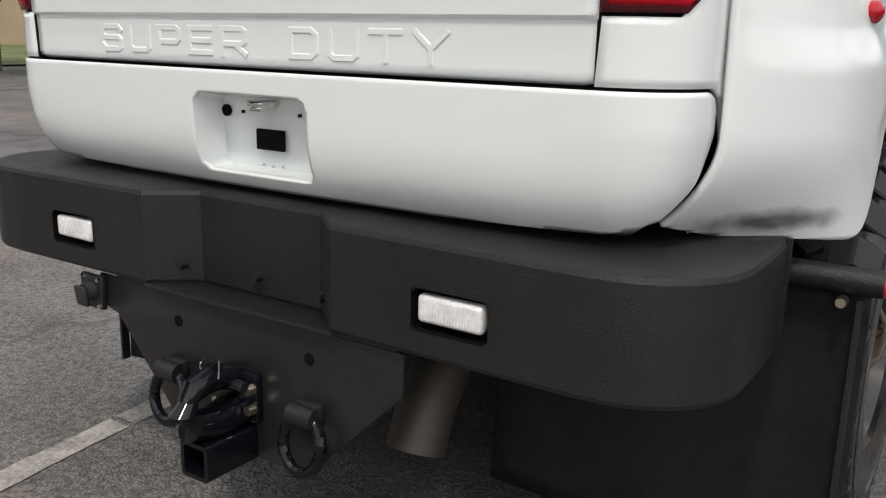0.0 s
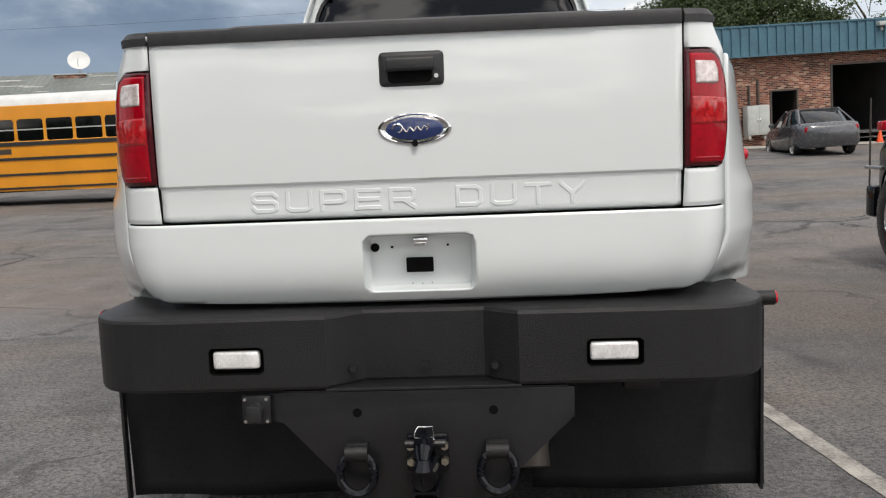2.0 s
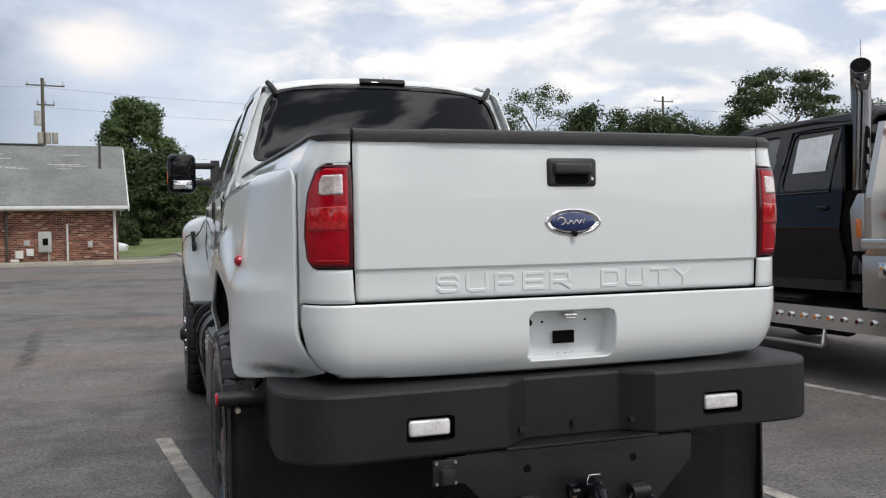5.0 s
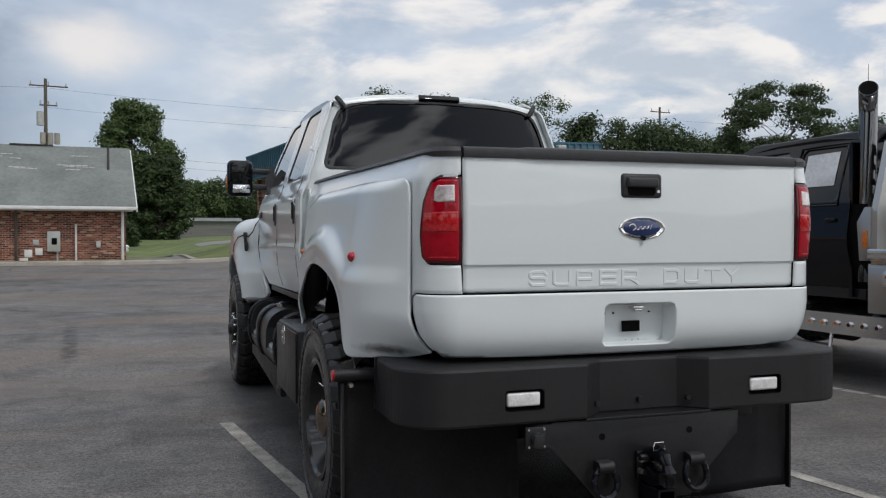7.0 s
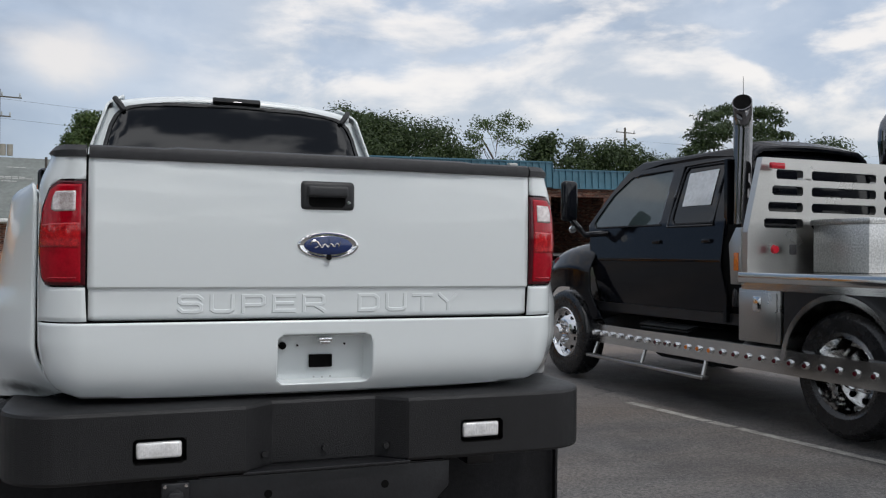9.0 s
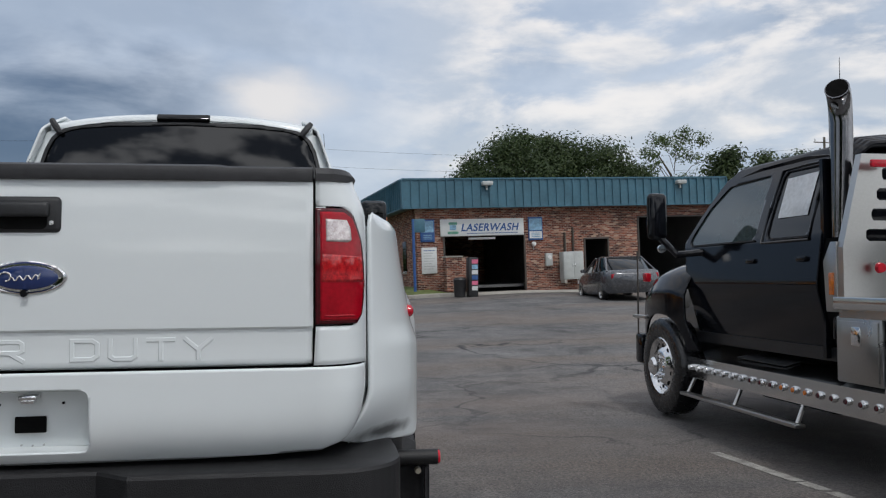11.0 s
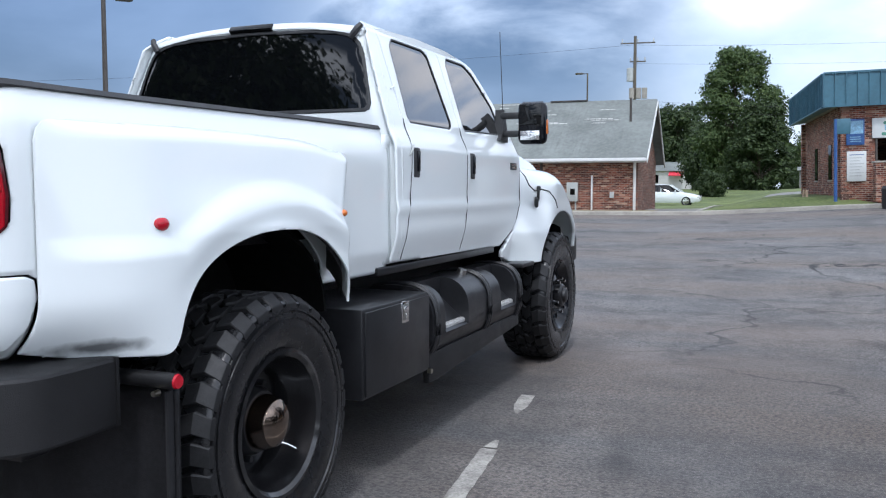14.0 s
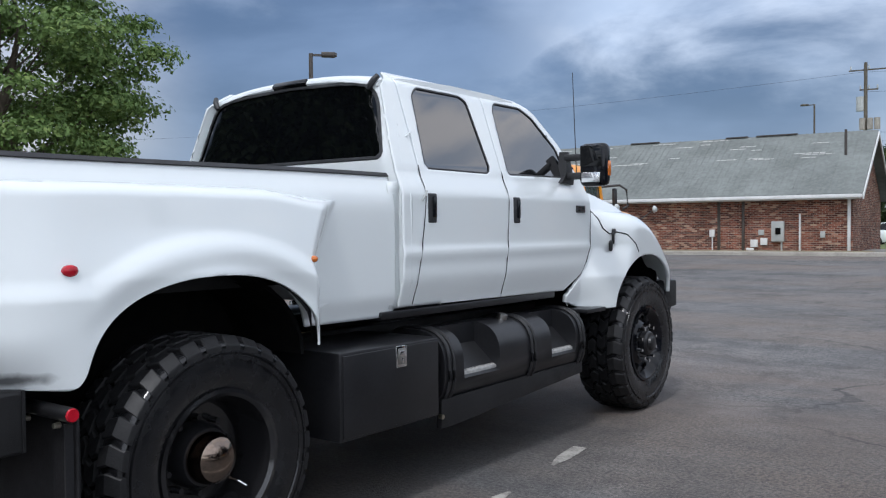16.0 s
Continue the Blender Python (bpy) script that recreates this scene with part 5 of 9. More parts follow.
        v, f = sheet(0.60, 2.0, 0.93, 1.50, 0.025, 0.025, lambda y, z: cut(y, z) - 0.010, lambda y, z: (flare(y, z)[0] - sgn * 0.020, y - 0.034 * smooth(1.3, 1.7, y), z))
        raw("flare_liner", v, f, "liner", fl, "black lining behind the flare", flip=sgn < 0)
        # skirt that carries the flare's shape round behind the roll pan
        def skirt(u, z, sgn=sgn):
            x, y = tail_plan(u)
            t = np.clip((1.115 - z) / 0.19, 0, 1.2)
            x, y = lift_off(x, y, u, -0.006 - 0.115 * t ** 2)
            return sgn * x, y, z
        v, f = sheet(0.70, 1.035, 0.925, 1.172, 0.012, 0.0125, None, skirt)
        raw("flare_skirt", v, f, "white_paint", fl, thick=0.01, flip=sgn < 0)
        # marker lamps on the flare
        for (yy, zz, mm, nm, w, xx) in ((0.515, 1.328, "bright_red_lens", "red_marker", 0.030, 1.112), (1.735, 1.333, "amber_lens", "amber_marker", 0.022, 1.10)):
            bm = B()
            lathe(bm, [(0, 0.012), (0.45, 0.010), (0.85, 0.005), (1.0, 0.0), (1.0, -0.03)], Matrix.Translation((sgn * (abs(float(flare(np.float64(yy), np.float64(zz))[0])) + 0.007), yy, zz)) @ pose(0, 0, 0, 0, 90 * sgn, 0) @ Matrix.Diagonal((w * 0.72, w, 1, 1)), 20)
            part(nm, bm, mm, truck, "red side marker lamp" if "red" in nm else "amber side marker lamp")
    # inside of the load bed
    bm = B()
    box(bm, (0, 1.27, 1.22), (1.66, 2.34, 0.04))
    for sgn in (-1, 1):
        box(bm, (sgn * 0.845, 1.27, 1.48), (0.03, 2.34, 0.5))
    box(bm, (0, 2.43, 1.46), (1.66, 0.03, 0.54))
    part("bed_liner", bm, "liner", truck, smooth=0)


bed()


def roll_pan():
    """The smooth white panel under the tailgate with the plate recess."""
    def tuck(s, z):
        t = np.clip((1.115 - z) / 0.19, 0, 1.2)
        a = np.abs(s)
        return 0.004 - 0.060 * t ** 3.4 - 0.030 * smooth(0.6, 1.05, a) * t
    out = in_poly([(-0.995, 1.186), (0.995, 1.186), (1.025, 1.172), (1.035, 1.12), (1.01, 1.03), (0.94, 0.965), (0.80, 0.938), (0.45, 0.926), (0, 0.924), (-0.45, 0.926), (-0.80, 0.938), (-0.94, 0.965), (-1.01, 1.03), (-1.035, 1.12), (-1.025, 1.172)])
    PX, PZ, PW, PH = -0.002, 1.048, 0.340, 0.178
    hole = in_poly(rrect(PW, PH, 0.022, 5, PX, PZ))
    v, f = sheet(-1.04, 1.04, 0.922, 1.188, 0.0125, 0.0115, lambda s, z: np.minimum(out(s, z), -hole(s, z)), tail_place(0.0, tuck))
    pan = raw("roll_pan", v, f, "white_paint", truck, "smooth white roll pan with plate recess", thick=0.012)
    # recess walls and back plate
    place = tail_place(-0.0005, tuck)
    o, i = rrect(PW, PH, 0.022, 5, PX, PZ), rrect(PW - 0.030, PH - 0.022, 0.014, 5, PX, PZ - 0.001)
    bm = B()
    ro = []
    for (x, z) in o:
        a = place(np.float64(x), np.float64(z))
        ro.append(bm.verts.new((float(a[0]), float(a[1]), float(a[2]))))
    ri = [bm.verts.new((x, 0.060 - 0.10 * max(0, 1.0 - z) * 0.2 + 0.04 * max(0, 0.995 - z) / 0.05, z)) for x, z in i]
    n = len(o)
    for k in range(n):
        bm.faces.new((ro[k], ro[(k + 1) % n], ri[(k + 1) % n], ri[k]))
    bm.faces.new(ri)
    rec = part("plate_recess", bm, "white_paint", pan)
    for nm, pts, mm in (("round_hole", [(-0.143 + 0.0135 * math.cos(a * 0.4), 1.092 + 0.0135 * math.sin(a * 0.4)) for a in range(16)], "void"),
                        ("square_hole", rrect(0.084, 0.046, 0.003, 2, -0.006, 1.035), "void"),
                        ("bolt_hole", rrect(0.008, 0.008, 0.0039, 2, -0.090, 1.092), "void"), ("bolt_hole", rrect(0.008, 0.008, 0.0039, 2, 0.082, 1.094), "void"),
                        ("bolt_hole", rrect(0.006, 0.006, 0.0029, 2, -0.03, 0.978), "grey_box"), ("bolt_hole", rrect(0.006, 0.006, 0.0029, 2, 0.0, 0.976), "grey_box"), ("bolt_hole", rrect(0.006, 0.006, 0.0029, 2, 0.03, 0.978), "grey_box")):
        bm = B()
        prism(bm, pts, -0.062, -0.0565, XZ)
        part(nm, bm, mm, rec, smooth=0)
    bm = B()
    box(bm, (0.0, 0.030, 1.116), (0.048, 0.05, 0.014), bevel=0.004)
    box(bm, (0.0, 0.022, 1.106), (0.036, 0.03, 0.012), bevel=0.003)
    part("plate_lamp", bm, "chrome", pan, "small chrome plate lamp")
    # black bar for the shade between gate and pan, and one each side
    bm = B()
    box(bm, (0, 0.05, 1.183), (1.57, 0.06, 0.03))
    part("gap_shade", bm, "void", truck)
    for sgn in (-1, 1):
        bm = B()
        box(bm, (sgn * 0.7825, 0.03, 1.45), (0.012, 0.03, 0.52))
        part("gap_shade", bm, "void", truck)


roll_pan()


def cab_x(z, y=None):
    """Half width of the cab by height: tucked sill, full waist, glass leaning in."""
    z = np.asarray(z, float)
    return (1.000 - 0.050 * smooth(1.22, 0.98, z) - 0.004 * np.clip((z - 1.35) / 0.3, 0, 1) + 0.010 * np.exp(-((z - 1.33) / 0.035) ** 2)
            - 0.055 * smooth(1.66, 1.83, z) - 0.160 * np.clip((z - 1.83) / 0.48, 0, 1.0) - 0.10 * np.clip((z - 2.31) / 0.09, 0, 1) ** 1.6)


REAR_WIN = [(2.815, 1.832), (3.462, 1.832), (3.490, 1.87), (3.435, 2.285), (3.37, 2.318), (2.93, 2.316), (2.870, 2.27)]
FRONT_WIN = [(3.705, 1.836), (4.45, 1.850), (4.50, 1.89), (4.46, 2.05), (4.235, 2.26), (4.10, 2.318), (3.78, 2.318), (3.735, 2.27)]
CAB_OUT = [(2.535, 1.035), (4.42, 1.015), (4.62, 1.12), (4.735, 1.32), (4.765, 1.60), (4.735, 1.80), (4.62, 1.93), (4.52, 2.085), (4.30, 2.285), (4.12, 2.385), (3.85, 2.402), (2.72, 2.402), (2.60, 2.30), (2.535, 1.88)]


def cab():
    for sgn in (-1, 1):
        wr, wf, out = in_poly(REAR_WIN, 0.012), in_poly(FRONT_WIN, 0.012), in_poly(CAB_OUT)
        def seam(y, z):
            # the shut lines of the doors, left open as thin gaps
            a = np.abs(y - (2.655 + 0.09 * smooth(1.05, 1.7, z) + 0.02 * smooth(1.8, 2.3, z)))
            b = np.abs(y - (3.575 + 0.05 * smooth(1.05, 1.7, z) + 0.02 * smooth(1.8, 2.3, z)))
            return np.minimum(a, b) - 0.004
        place = lambda y, z, sgn=sgn: (sgn * cab_x(z), y, z)
        for nm, y0, y1 in (("cab_corner", 2.53, 2.70), ("rear_door", 2.655, 3.60), ("front_door", 3.575, 4.77)):
            lo = lambda z, k=nm: {"cab_corner": 2.0, "rear_door": 2.659, "front_door": 3.579}[k] + {"cab_corner": 0, "rear_door": 0.09, "front_door": 0.05}[k] * smooth(1.05, 1.7, z)
            hi = lambda z, k=nm: {"cab_corner": 2.651, "rear_door": 3.571, "front_door": 9.0}[k] + {"cab_corner": 0.09, "rear_door": 0.05, "front_door": 0}[k] * smooth(1.05, 1.7, z)
            fn = lambda y, z, lo=lo, hi=hi: np.minimum(np.minimum(out(y, z), np.minimum(y - lo(z), hi(z) - y)), np.minimum(-wr(y, z), -wf(y, z)))
            v, f = sheet(y0, y1 + 0.05, 1.01, 2.405, 0.0205, 0.0205, fn, place)
            d = raw(nm, v, f, "white_paint", truck, "" if nm == "cab_corner" else "white painted cab door", thick=0.014, flip=sgn < 0)
            if nm != "cab_corner":
                yh = 2.80 if nm == "rear_door" else 3.715
                bm = B()
                box(bm, (sgn * 0.985, yh, 1.592), (0.036, 0.082, 0.172), bevel=0.010, seg=3)
                h = part("door_handle", bm, "black_plastic", d, "black plastic door handle")
                bm = B()
                box(bm, (sgn * 1.004, yh + 0.012, 1.60), (0.014, 0.034, 0.120), bevel=0.005)
                part("lever", bm, "black_gloss", h)
        v, f = sheet(2.72, 4.70, 1.03, 1.85, 0.3, 0.1, None, lambda y, z, sgn=sgn: (sgn * (cab_x(z) - 0.03), y, z))
        raw("door_core", v, f, "void", truck, flip=sgn < 0)
        for nm, poly in (("rear_door_glass", REAR_WIN), ("front_door_glass", FRONT_WIN)):
            us, zs = [p[0] for p in poly], [p[1] for p in poly]
            v, f = sheet(min(us) - 0.02, max(us) + 0.02, min(zs) - 0.02, max(zs) + 0.02, 0.03, 0.03, in_poly(poly, 0.014), lambda y, z, sgn=sgn: (sgn * (cab_x(z) - 0.008), y, z))
            g = raw(nm, v, f, "film_glass", truck, "tinted side window", flip=sgn < 0)
            g2 = in_poly(poly, 0.014)
            v, f = sheet(min(us) - 0.03, max(us) + 0.03, min(zs) - 0.03, max(zs) + 0.03, 0.012, 0.012, lambda y, z: np.minimum(g2(y, z), 0.014 - g2(y, z)), lambda y, z, sgn=sgn: (sgn * (cab_x(z) - 0.002), y, z))
            raw("seal", v, f, "black_plastic", g, "black rubber window seal", thick=0.004, flip=sgn < 0)
        # dark shut lines round the doors
        for line in ([(2.655 + 0.09 * float(smooth(1.05, 1.7, z)), z) for z in np.linspace(1.045, 1.84, 14)], [(3.575 + 0.05 * float(smooth(1.05, 1.7, z)), z) for z in np.linspace(1.045, 1.84, 14)],
                     [(4.44, 1.022), (4.54, 1.07), (4.63, 1.13), (4.69, 1.22), (4.735, 1.33), (4.755, 1.46), (4.762, 1.60), (4.745, 1.74)]):
            bm = B()
            tube(bm, [(sgn * (float(cab_x(z)) - 0.001), y, z) for y, z in line], 0.0030, 6)
            part("shut_line", bm, "void", truck)
        # painted return between bed and cab
        v, f = sheet(2.47, 2.60, 1.03, 1.735, 0.04, 0.05, None, lambda y, z, sgn=sgn: (sgn * (np.minimum(cab_x(z), 0.957) - 0.014), y, z))
        raw("cab_return", v, f, "white_paint", truck, thick=0.01, flip=sgn < 0)
        # step sill under the doors, badge, hinges and tie hooks
        bm = B()
        box(bm, (sgn * 0.90, 3.35, 0.995), (0.10, 1.9, 0.045), bevel=0.008)
        part("sill", bm, "black_satin", truck)
        bm = B()
        box(bm, (sgn * 0.999, 4.60, 1.612), (0.010, 0.135, 0.052), bevel=0.003)
        bd = part("badge", bm, "grey_plastic", truck, "dark model badge plate")
        for k, (yy, zz, w) in enumerate(((4.575, 1.622, 0.05), (4.625, 1.622, 0.036), (4.60, 1.602, 0.09))):
            bm = B()
            box(bm, (sgn * 1.0045, yy, zz), (0.003, w, 0.012))
            part("badge_bar", bm, "chrome", bd)
        for zz, ln in ((1.66, 0.06), (2.02, 0.03)):
            bm = B()
            xx = float(cab_x(zz)) + 0.006
            tube(bm, [(sgn * xx, 2.70, zz - ln / 2), (sgn * (xx + 0.012), 2.71, zz), (sgn * xx, 2.745, zz + ln / 2)], 0.006, 6)
            part("hook", bm, "grey_box" if zz < 2 else "white_paint", truck, "small tie hook")
    # back wall with its window, roof, windscreen
    def back_y(z):
        return 2.535 + 0.10 * np.clip((z - 1.86) / 0.5, 0, 1.2)
    W = [(-0.80, 1.872), (0.80, 1.872), (0.822, 1.885), (0.828, 1.915), (0.757, 2.195), (0.728, 2.258), (0.690, 2.297), (0.64, 2.320), (0.57, 2.336), (0.40, 2.350), (0.0, 2.362), (-0.40, 2.350), (-0.57, 2.336), (-0.64, 2.320), (-0.690, 2.297), (-0.728, 2.258), (-0.757, 2.195), (-0.828, 1.915), (-0.822, 1.885)]
    win = in_poly(W)
    edge = lambda x, z: cab_x(z) + 0.002 - np.abs(x)
    def place_b(x, z):
        r = np.clip(np.abs(x) / np.maximum(cab_x(z), 0.2), 0, 1)
        return x, back_y(z) + 0.055 * np.clip((r - 0.88) / 0.12, 0, 1) ** 2 + 0.012 * r ** 2, z
    eave = lambda x, z: 2.378 - 0.048 * np.abs(x / 0.725) ** 3 - 0.022 * (x / 0.725) ** 2 - z
    v, f = sheet(-1.02, 1.02, 1.04, 2.385, 0.022, 0.0207, lambda x, z: np.minimum(np.minimum(edge(x, z), -win(x, z)), np.where(z > 2.2, eave(x, z), 1.0)), place_b)
    raw("cab_back", v, f, "white_paint", truck, thick=0.012)
    v, f = sheet(-0.85, 0.85, 1.85, 2.376, 0.05, 0.03, in_poly(W, 0.012), lambda x, z: (x, place_b(x, z)[1] + 0.006, z))
    rw = raw("rear_window", v, f, "rear_glass", truck, "wide dark tinted rear window")
    v, f = sheet(-0.86, 0.86, 1.85, 2.376, 0.012, 0.012, lambda x, z: np.minimum(in_poly(W, 0.004)(x, z), 0.016 - win(x, z)), lambda x, z: (x, place_b(x, z)[1] - 0.003, z))
    raw("seal", v, f, "black_plastic", rw, thick=0.004)
    bm = B()
    sec = []
    for y, zt, w in ((2.630, 2.362, 0.655), (2.648, 2.384, 0.67), (2.70, 2.398, 0.675), (2.85, 2.416, 0.685), (3.3, 2.432, 0.69), (3.8, 2.430, 0.685), (4.05, 2.415, 0.675), (4.18, 2.390, 0.655), (4.27, 2.340, 0.62)):
        row = []
        for k in range(17):
            a = -1 + 2 * k / 16
            row.append(Vector((a * (w + 0.07), y, zt - 0.048 * abs(a) ** 3 + 0.022 * (1 - a * a))))
        row += [p - Vector((0, 0, 0.012 if y < 2.64 else 0.03 if y < 2.66 else 0.06)) for p in row[::-1]]
        sec.append(row)
    loft(bm, sec)
    part("roof", bm, "white_paint", truck, smooth=50)
    for sgn in (-1, 1):
        bm = B()
        tube(bm, [(sgn * 0.676, 2.610, 2.286), (sgn * 0.692, 2.613, 2.310), (sgn * 0.711, 2.620, 2.337), (sgn * 0.730, 2.640, 2.364)], 0.018, 8, radii=[0.014, 0.019, 0.019, 0.016])
        part("ditch_trim", bm, "black_plastic", truck, "black plastic roof corner trim")
    bm = B()
    box(bm, (0, 2.645, 2.380), (0.300, 0.05, 0.042), pose(0, 0, 0, -40), bevel=0.008)
    bl = part("brake_light", bm, "tint_glass", truck, "dark smoked high brake lamp")
    # windscreen and pillars
    bm = B()
    vs = [bm.verts.new(p) for p in ((-0.86, 4.74, 1.83), (0.86, 4.74, 1.83), (0.64, 4.24, 2.36), (-0.64, 4.24, 2.36))]
    bm.faces.new(vs)
    part("windscreen", bm, "smoke_glass", truck)
    # seats and wheel seen dimly through the glass
    for sgn in (-1, 1):
        for yy in (3.0, 3.95):
            bm = B()
            box(bm, (sgn * 0.42, yy, 1.75), (0.5, 0.16, 0.6), bevel=0.06)
            box(bm, (sgn * 0.42, yy, 2.1), (0.26, 0.1, 0.16), bevel=0.04)
            part("seat", bm, "seat", truck)


cab()


def front_end():
    # bonnet: a tall sloping nose between bulging wings
    bm = B()
    sec = []
    for y, zt, w, zb in ((4.66, 1.79, 0.95, 1.05), (4.80, 1.775, 0.93, 1.05), (5.15, 1.735, 0.86, 1.05), (5.58, 1.665, 0.76, 1.0), (5.98, 1.56, 0.68, 0.95), (6.18, 1.44, 0.62, 0.9), (6.24, 1.2, 0.6, 0.88)):
        row = []
        for k in range(13):
            a = -1 + 2 * k / 12
            row.append(Vector((a * w, y, zt - 0.13 * abs(a) ** 4)))
        row += [Vector((w * 1.02, y, zb)), Vector((-w * 1.02, y, zb))]
        sec.append(row)
    loft(bm, sec)
    part("hood", bm, "white_paint", truck, smooth=50)
    for sgn in (-1, 1):
        def wing(y, z, sgn=sgn):
            k = np.clip((y - np.maximum(4.62, np.interp(z, [0.975, 1.11, 1.32, 1.60, 1.78], [4.43, 4.63, 4.75, 4.782, 4.76]))) / 0.46, 0, 1)
            g = k ** 1.35 * (2.0 - k ** 1.35)
            top = 1.60 - 0.55 * np.clip((y - 5.25) / 0.75, 0, 1) ** 2
            k = np.clip((top - z) / 0.15, 0, 1)
            sh = np.sqrt(k * (2 - k))
            low = smooth(1.05, 0.90, z) * smooth(4.9, 4.6, y)
            x = 0.965 + (0.195 * g + 0.02) * sh * smooth(6.06, 5.83, y) ** 0.5 - 0.02 * low
            x = np.where(z > top, 0.965 - 0.7 * (z - top), x)
            return sgn * x, y, z
        out = in_poly([(4.43, 0.975), (4.63, 1.11), (4.75, 1.32), (4.782, 1.60), (4.76, 1.78), (4.98, 1.745), (5.28, 1.66), (5.58, 1.53), (5.83, 1.34), (5.96, 1.15), (5.98, 1.0), (5.94, 0.93), (4.80, 0.86), (4.60, 0.885), (4.43, 0.93)])
        arch = lambda y, z: 0.3 * ((np.abs(y - 5.405) / 0.50) ** 2.3 + (np.abs(z - 0.80) / 0.455) ** 2.3 - 1)
        v, f = sheet(4.42, 6.0, 0.85, 1.80, 0.02, 0.02, lambda y, z: np.minimum(out(y, z), np.where(z < 0.8, 0.3 * ((np.abs(y - 5.405) / 0.50) ** 2.3 - 1), arch(y, z))), wing)
        w = raw("front_wing", v, f, "white_paint", truck, "bulging white front wing", thick=0.03, flip=sgn < 0)
        # bonnet shut line and rubber strap
        bm = B()
        pts = [(4.775, 1.64), (4.82, 1.60), (4.86, 1.54), (4.88, 1.47), (4.93, 1.425), (4.99, 1.44), (5.08, 1.42), (5.17, 1.35), (5.22, 1.285)]
        q = []
        for y, z in pts:
            x, _, _ = wing(np.float64(y), np.float64(z))
            q.append((float(x) + sgn * 0.001, y, z))
        tube(bm, q, 0.005, 6)
        part("shut_line", bm, "void", w)
        bm = B()
        x0 = abs(float(wing(np.float64(4.95), np.float64(1.42))[0]))
        turn = pose(0, 0, 0, 0, 0, 22 * sgn)
        box(bm, (sgn * (x0 + 0.012), 4.955, 1.445), (0.03, 0.075, 0.04), turn, bevel=0.008)
        box(bm, (sgn * (x0 + 0.016), 4.935, 1.395), (0.022, 0.036, 0.09), turn @ pose(0, 0, 0, 14), bevel=0.008)
        box(bm, (sgn * (x0 + 0.010), 4.905, 1.335), (0.028, 0.062, 0.075), turn @ pose(0, 0, 0, 14), bevel=0.01)
        part("hood_latch", bm, "black_plastic", w, "black rubber hood latch")
        bm = B()
        box(bm, (sgn * 0.80, 6.08, 1.20), (0.26, 0.2, 0.2), bevel=0.05)
        part("headlamp", bm, "clear_lens", truck, "clear headlamp")
        bm = B()
        box(bm, (sgn * 1.06, 5.985, 1.16), (0.03, 0.05, 0.10), bevel=0.012)
        part("turn_lamp", bm, "amber_lens", truck, "amber front turn lamp")
        # towing mirror
        bm = B()
        box(bm, (sgn * 1.195, 4.45, 1.922), (0.215, 0.105, 0.310), bevel=0.045, seg=4)
        mi = part("mirror", bm, "black_gloss", truck, "large black towing mirror")
        bm = B()
        box(bm, (sgn * 1.190, 4.394, 1.985), (0.165, 0.012, 0.150), bevel=0.005)
        part("mirror_glass", bm, "tint_glass", mi)
        bm = B()
        box(bm, (sgn * 1.190, 4.394, 1.832), (0.145, 0.012, 0.07), bevel=0.005)
        part("spot_glass", bm, "chrome", mi)
        bm = B()
        box(bm, (sgn * 1.295, 4.462, 1.895), (0.024, 0.05, 0.11), bevel=0.009)
        part("turn_repeater", bm, "amber_lens", mi, "orange turn repeater")
        bm = B()
        for zz in (1.985, 1.85):
            box(bm, (sgn * 1.03, 4.465, zz), (0.18, 0.05, 0.05), bevel=0.015)
        part("mirror_arm", bm, "black_plastic", mi)
        bm = B()
        prism(bm, [(4.36, 1.80), (4.55, 1.79), (4.56, 1.83), (4.48, 2.03), (4.455, 2.03), (4.43, 1.85)], 0.90, 0.97, YZ if sgn > 0 else Matrix.Diagonal((-1, 1, 1, 1)) @ YZ, bevel=0.006)
        part("mirror_base", bm, "black_plastic", mi)
    # aerial
    bm = B()
    rod(bm, (0.85, 4.83, 1.72), (0.80, 4.85, 2.68), 0.0045, 0.0025, 6)
    part("aerial", bm, "wire", truck, "thin whip aerial")
    bm = B()
    box(bm, (0, 6.22, 0.86), (2.02, 0.25, 0.30), bevel=0.05)
    for sgn in (-1, 1):
        box(bm, (sgn * 1.05, 6.04, 0.90), (0.14, 0.26, 0.24), bevel=0.03)
    part("front_bumper", bm, "liner", truck, "black front bumper")
    bm = B()
    box(bm, (0, 6.25, 1.22), (1.0, 0.05, 0.5), bevel=0.03)
    part("grille", bm, "chrome", truck)


front_end()


# ---- wheels ----
def tyre(width, R, rim):
    """The carcass of a wide tyre with shoulder rings."""
    h = width / 2
    prof = [(rim, -h * 0.78), (rim + 0.015, -h * 0.90), (rim + 0.05, -h * 0.97), (R * 0.68, -h * 1.015), (R * 0.76, -h * 1.02), (R * 0.805, -h * 1.0), (R * 0.812, -h * 1.035), (R * 0.845, -h * 1.03), (R * 0.850, -h * 0.985),
            (R * 0.862, -h * 0.985), (R * 0.868, -h * 1.022), (R * 0.895, -h * 1.01), (R * 0.900, -h * 0.965), (R * 0.912, -h * 0.965), (R * 0.918, -h * 1.0), (R * 0.935, -h * 0.97), (R * 0.95, -h * 0.90), (R * 0.958, -h * 0.78), (R * 0.962, 0)]
    prof = prof + [(r, -z) for r, z in prof[-2::-1]]
    bm = B()
    lathe(bm, prof, None, 96)
    return bm


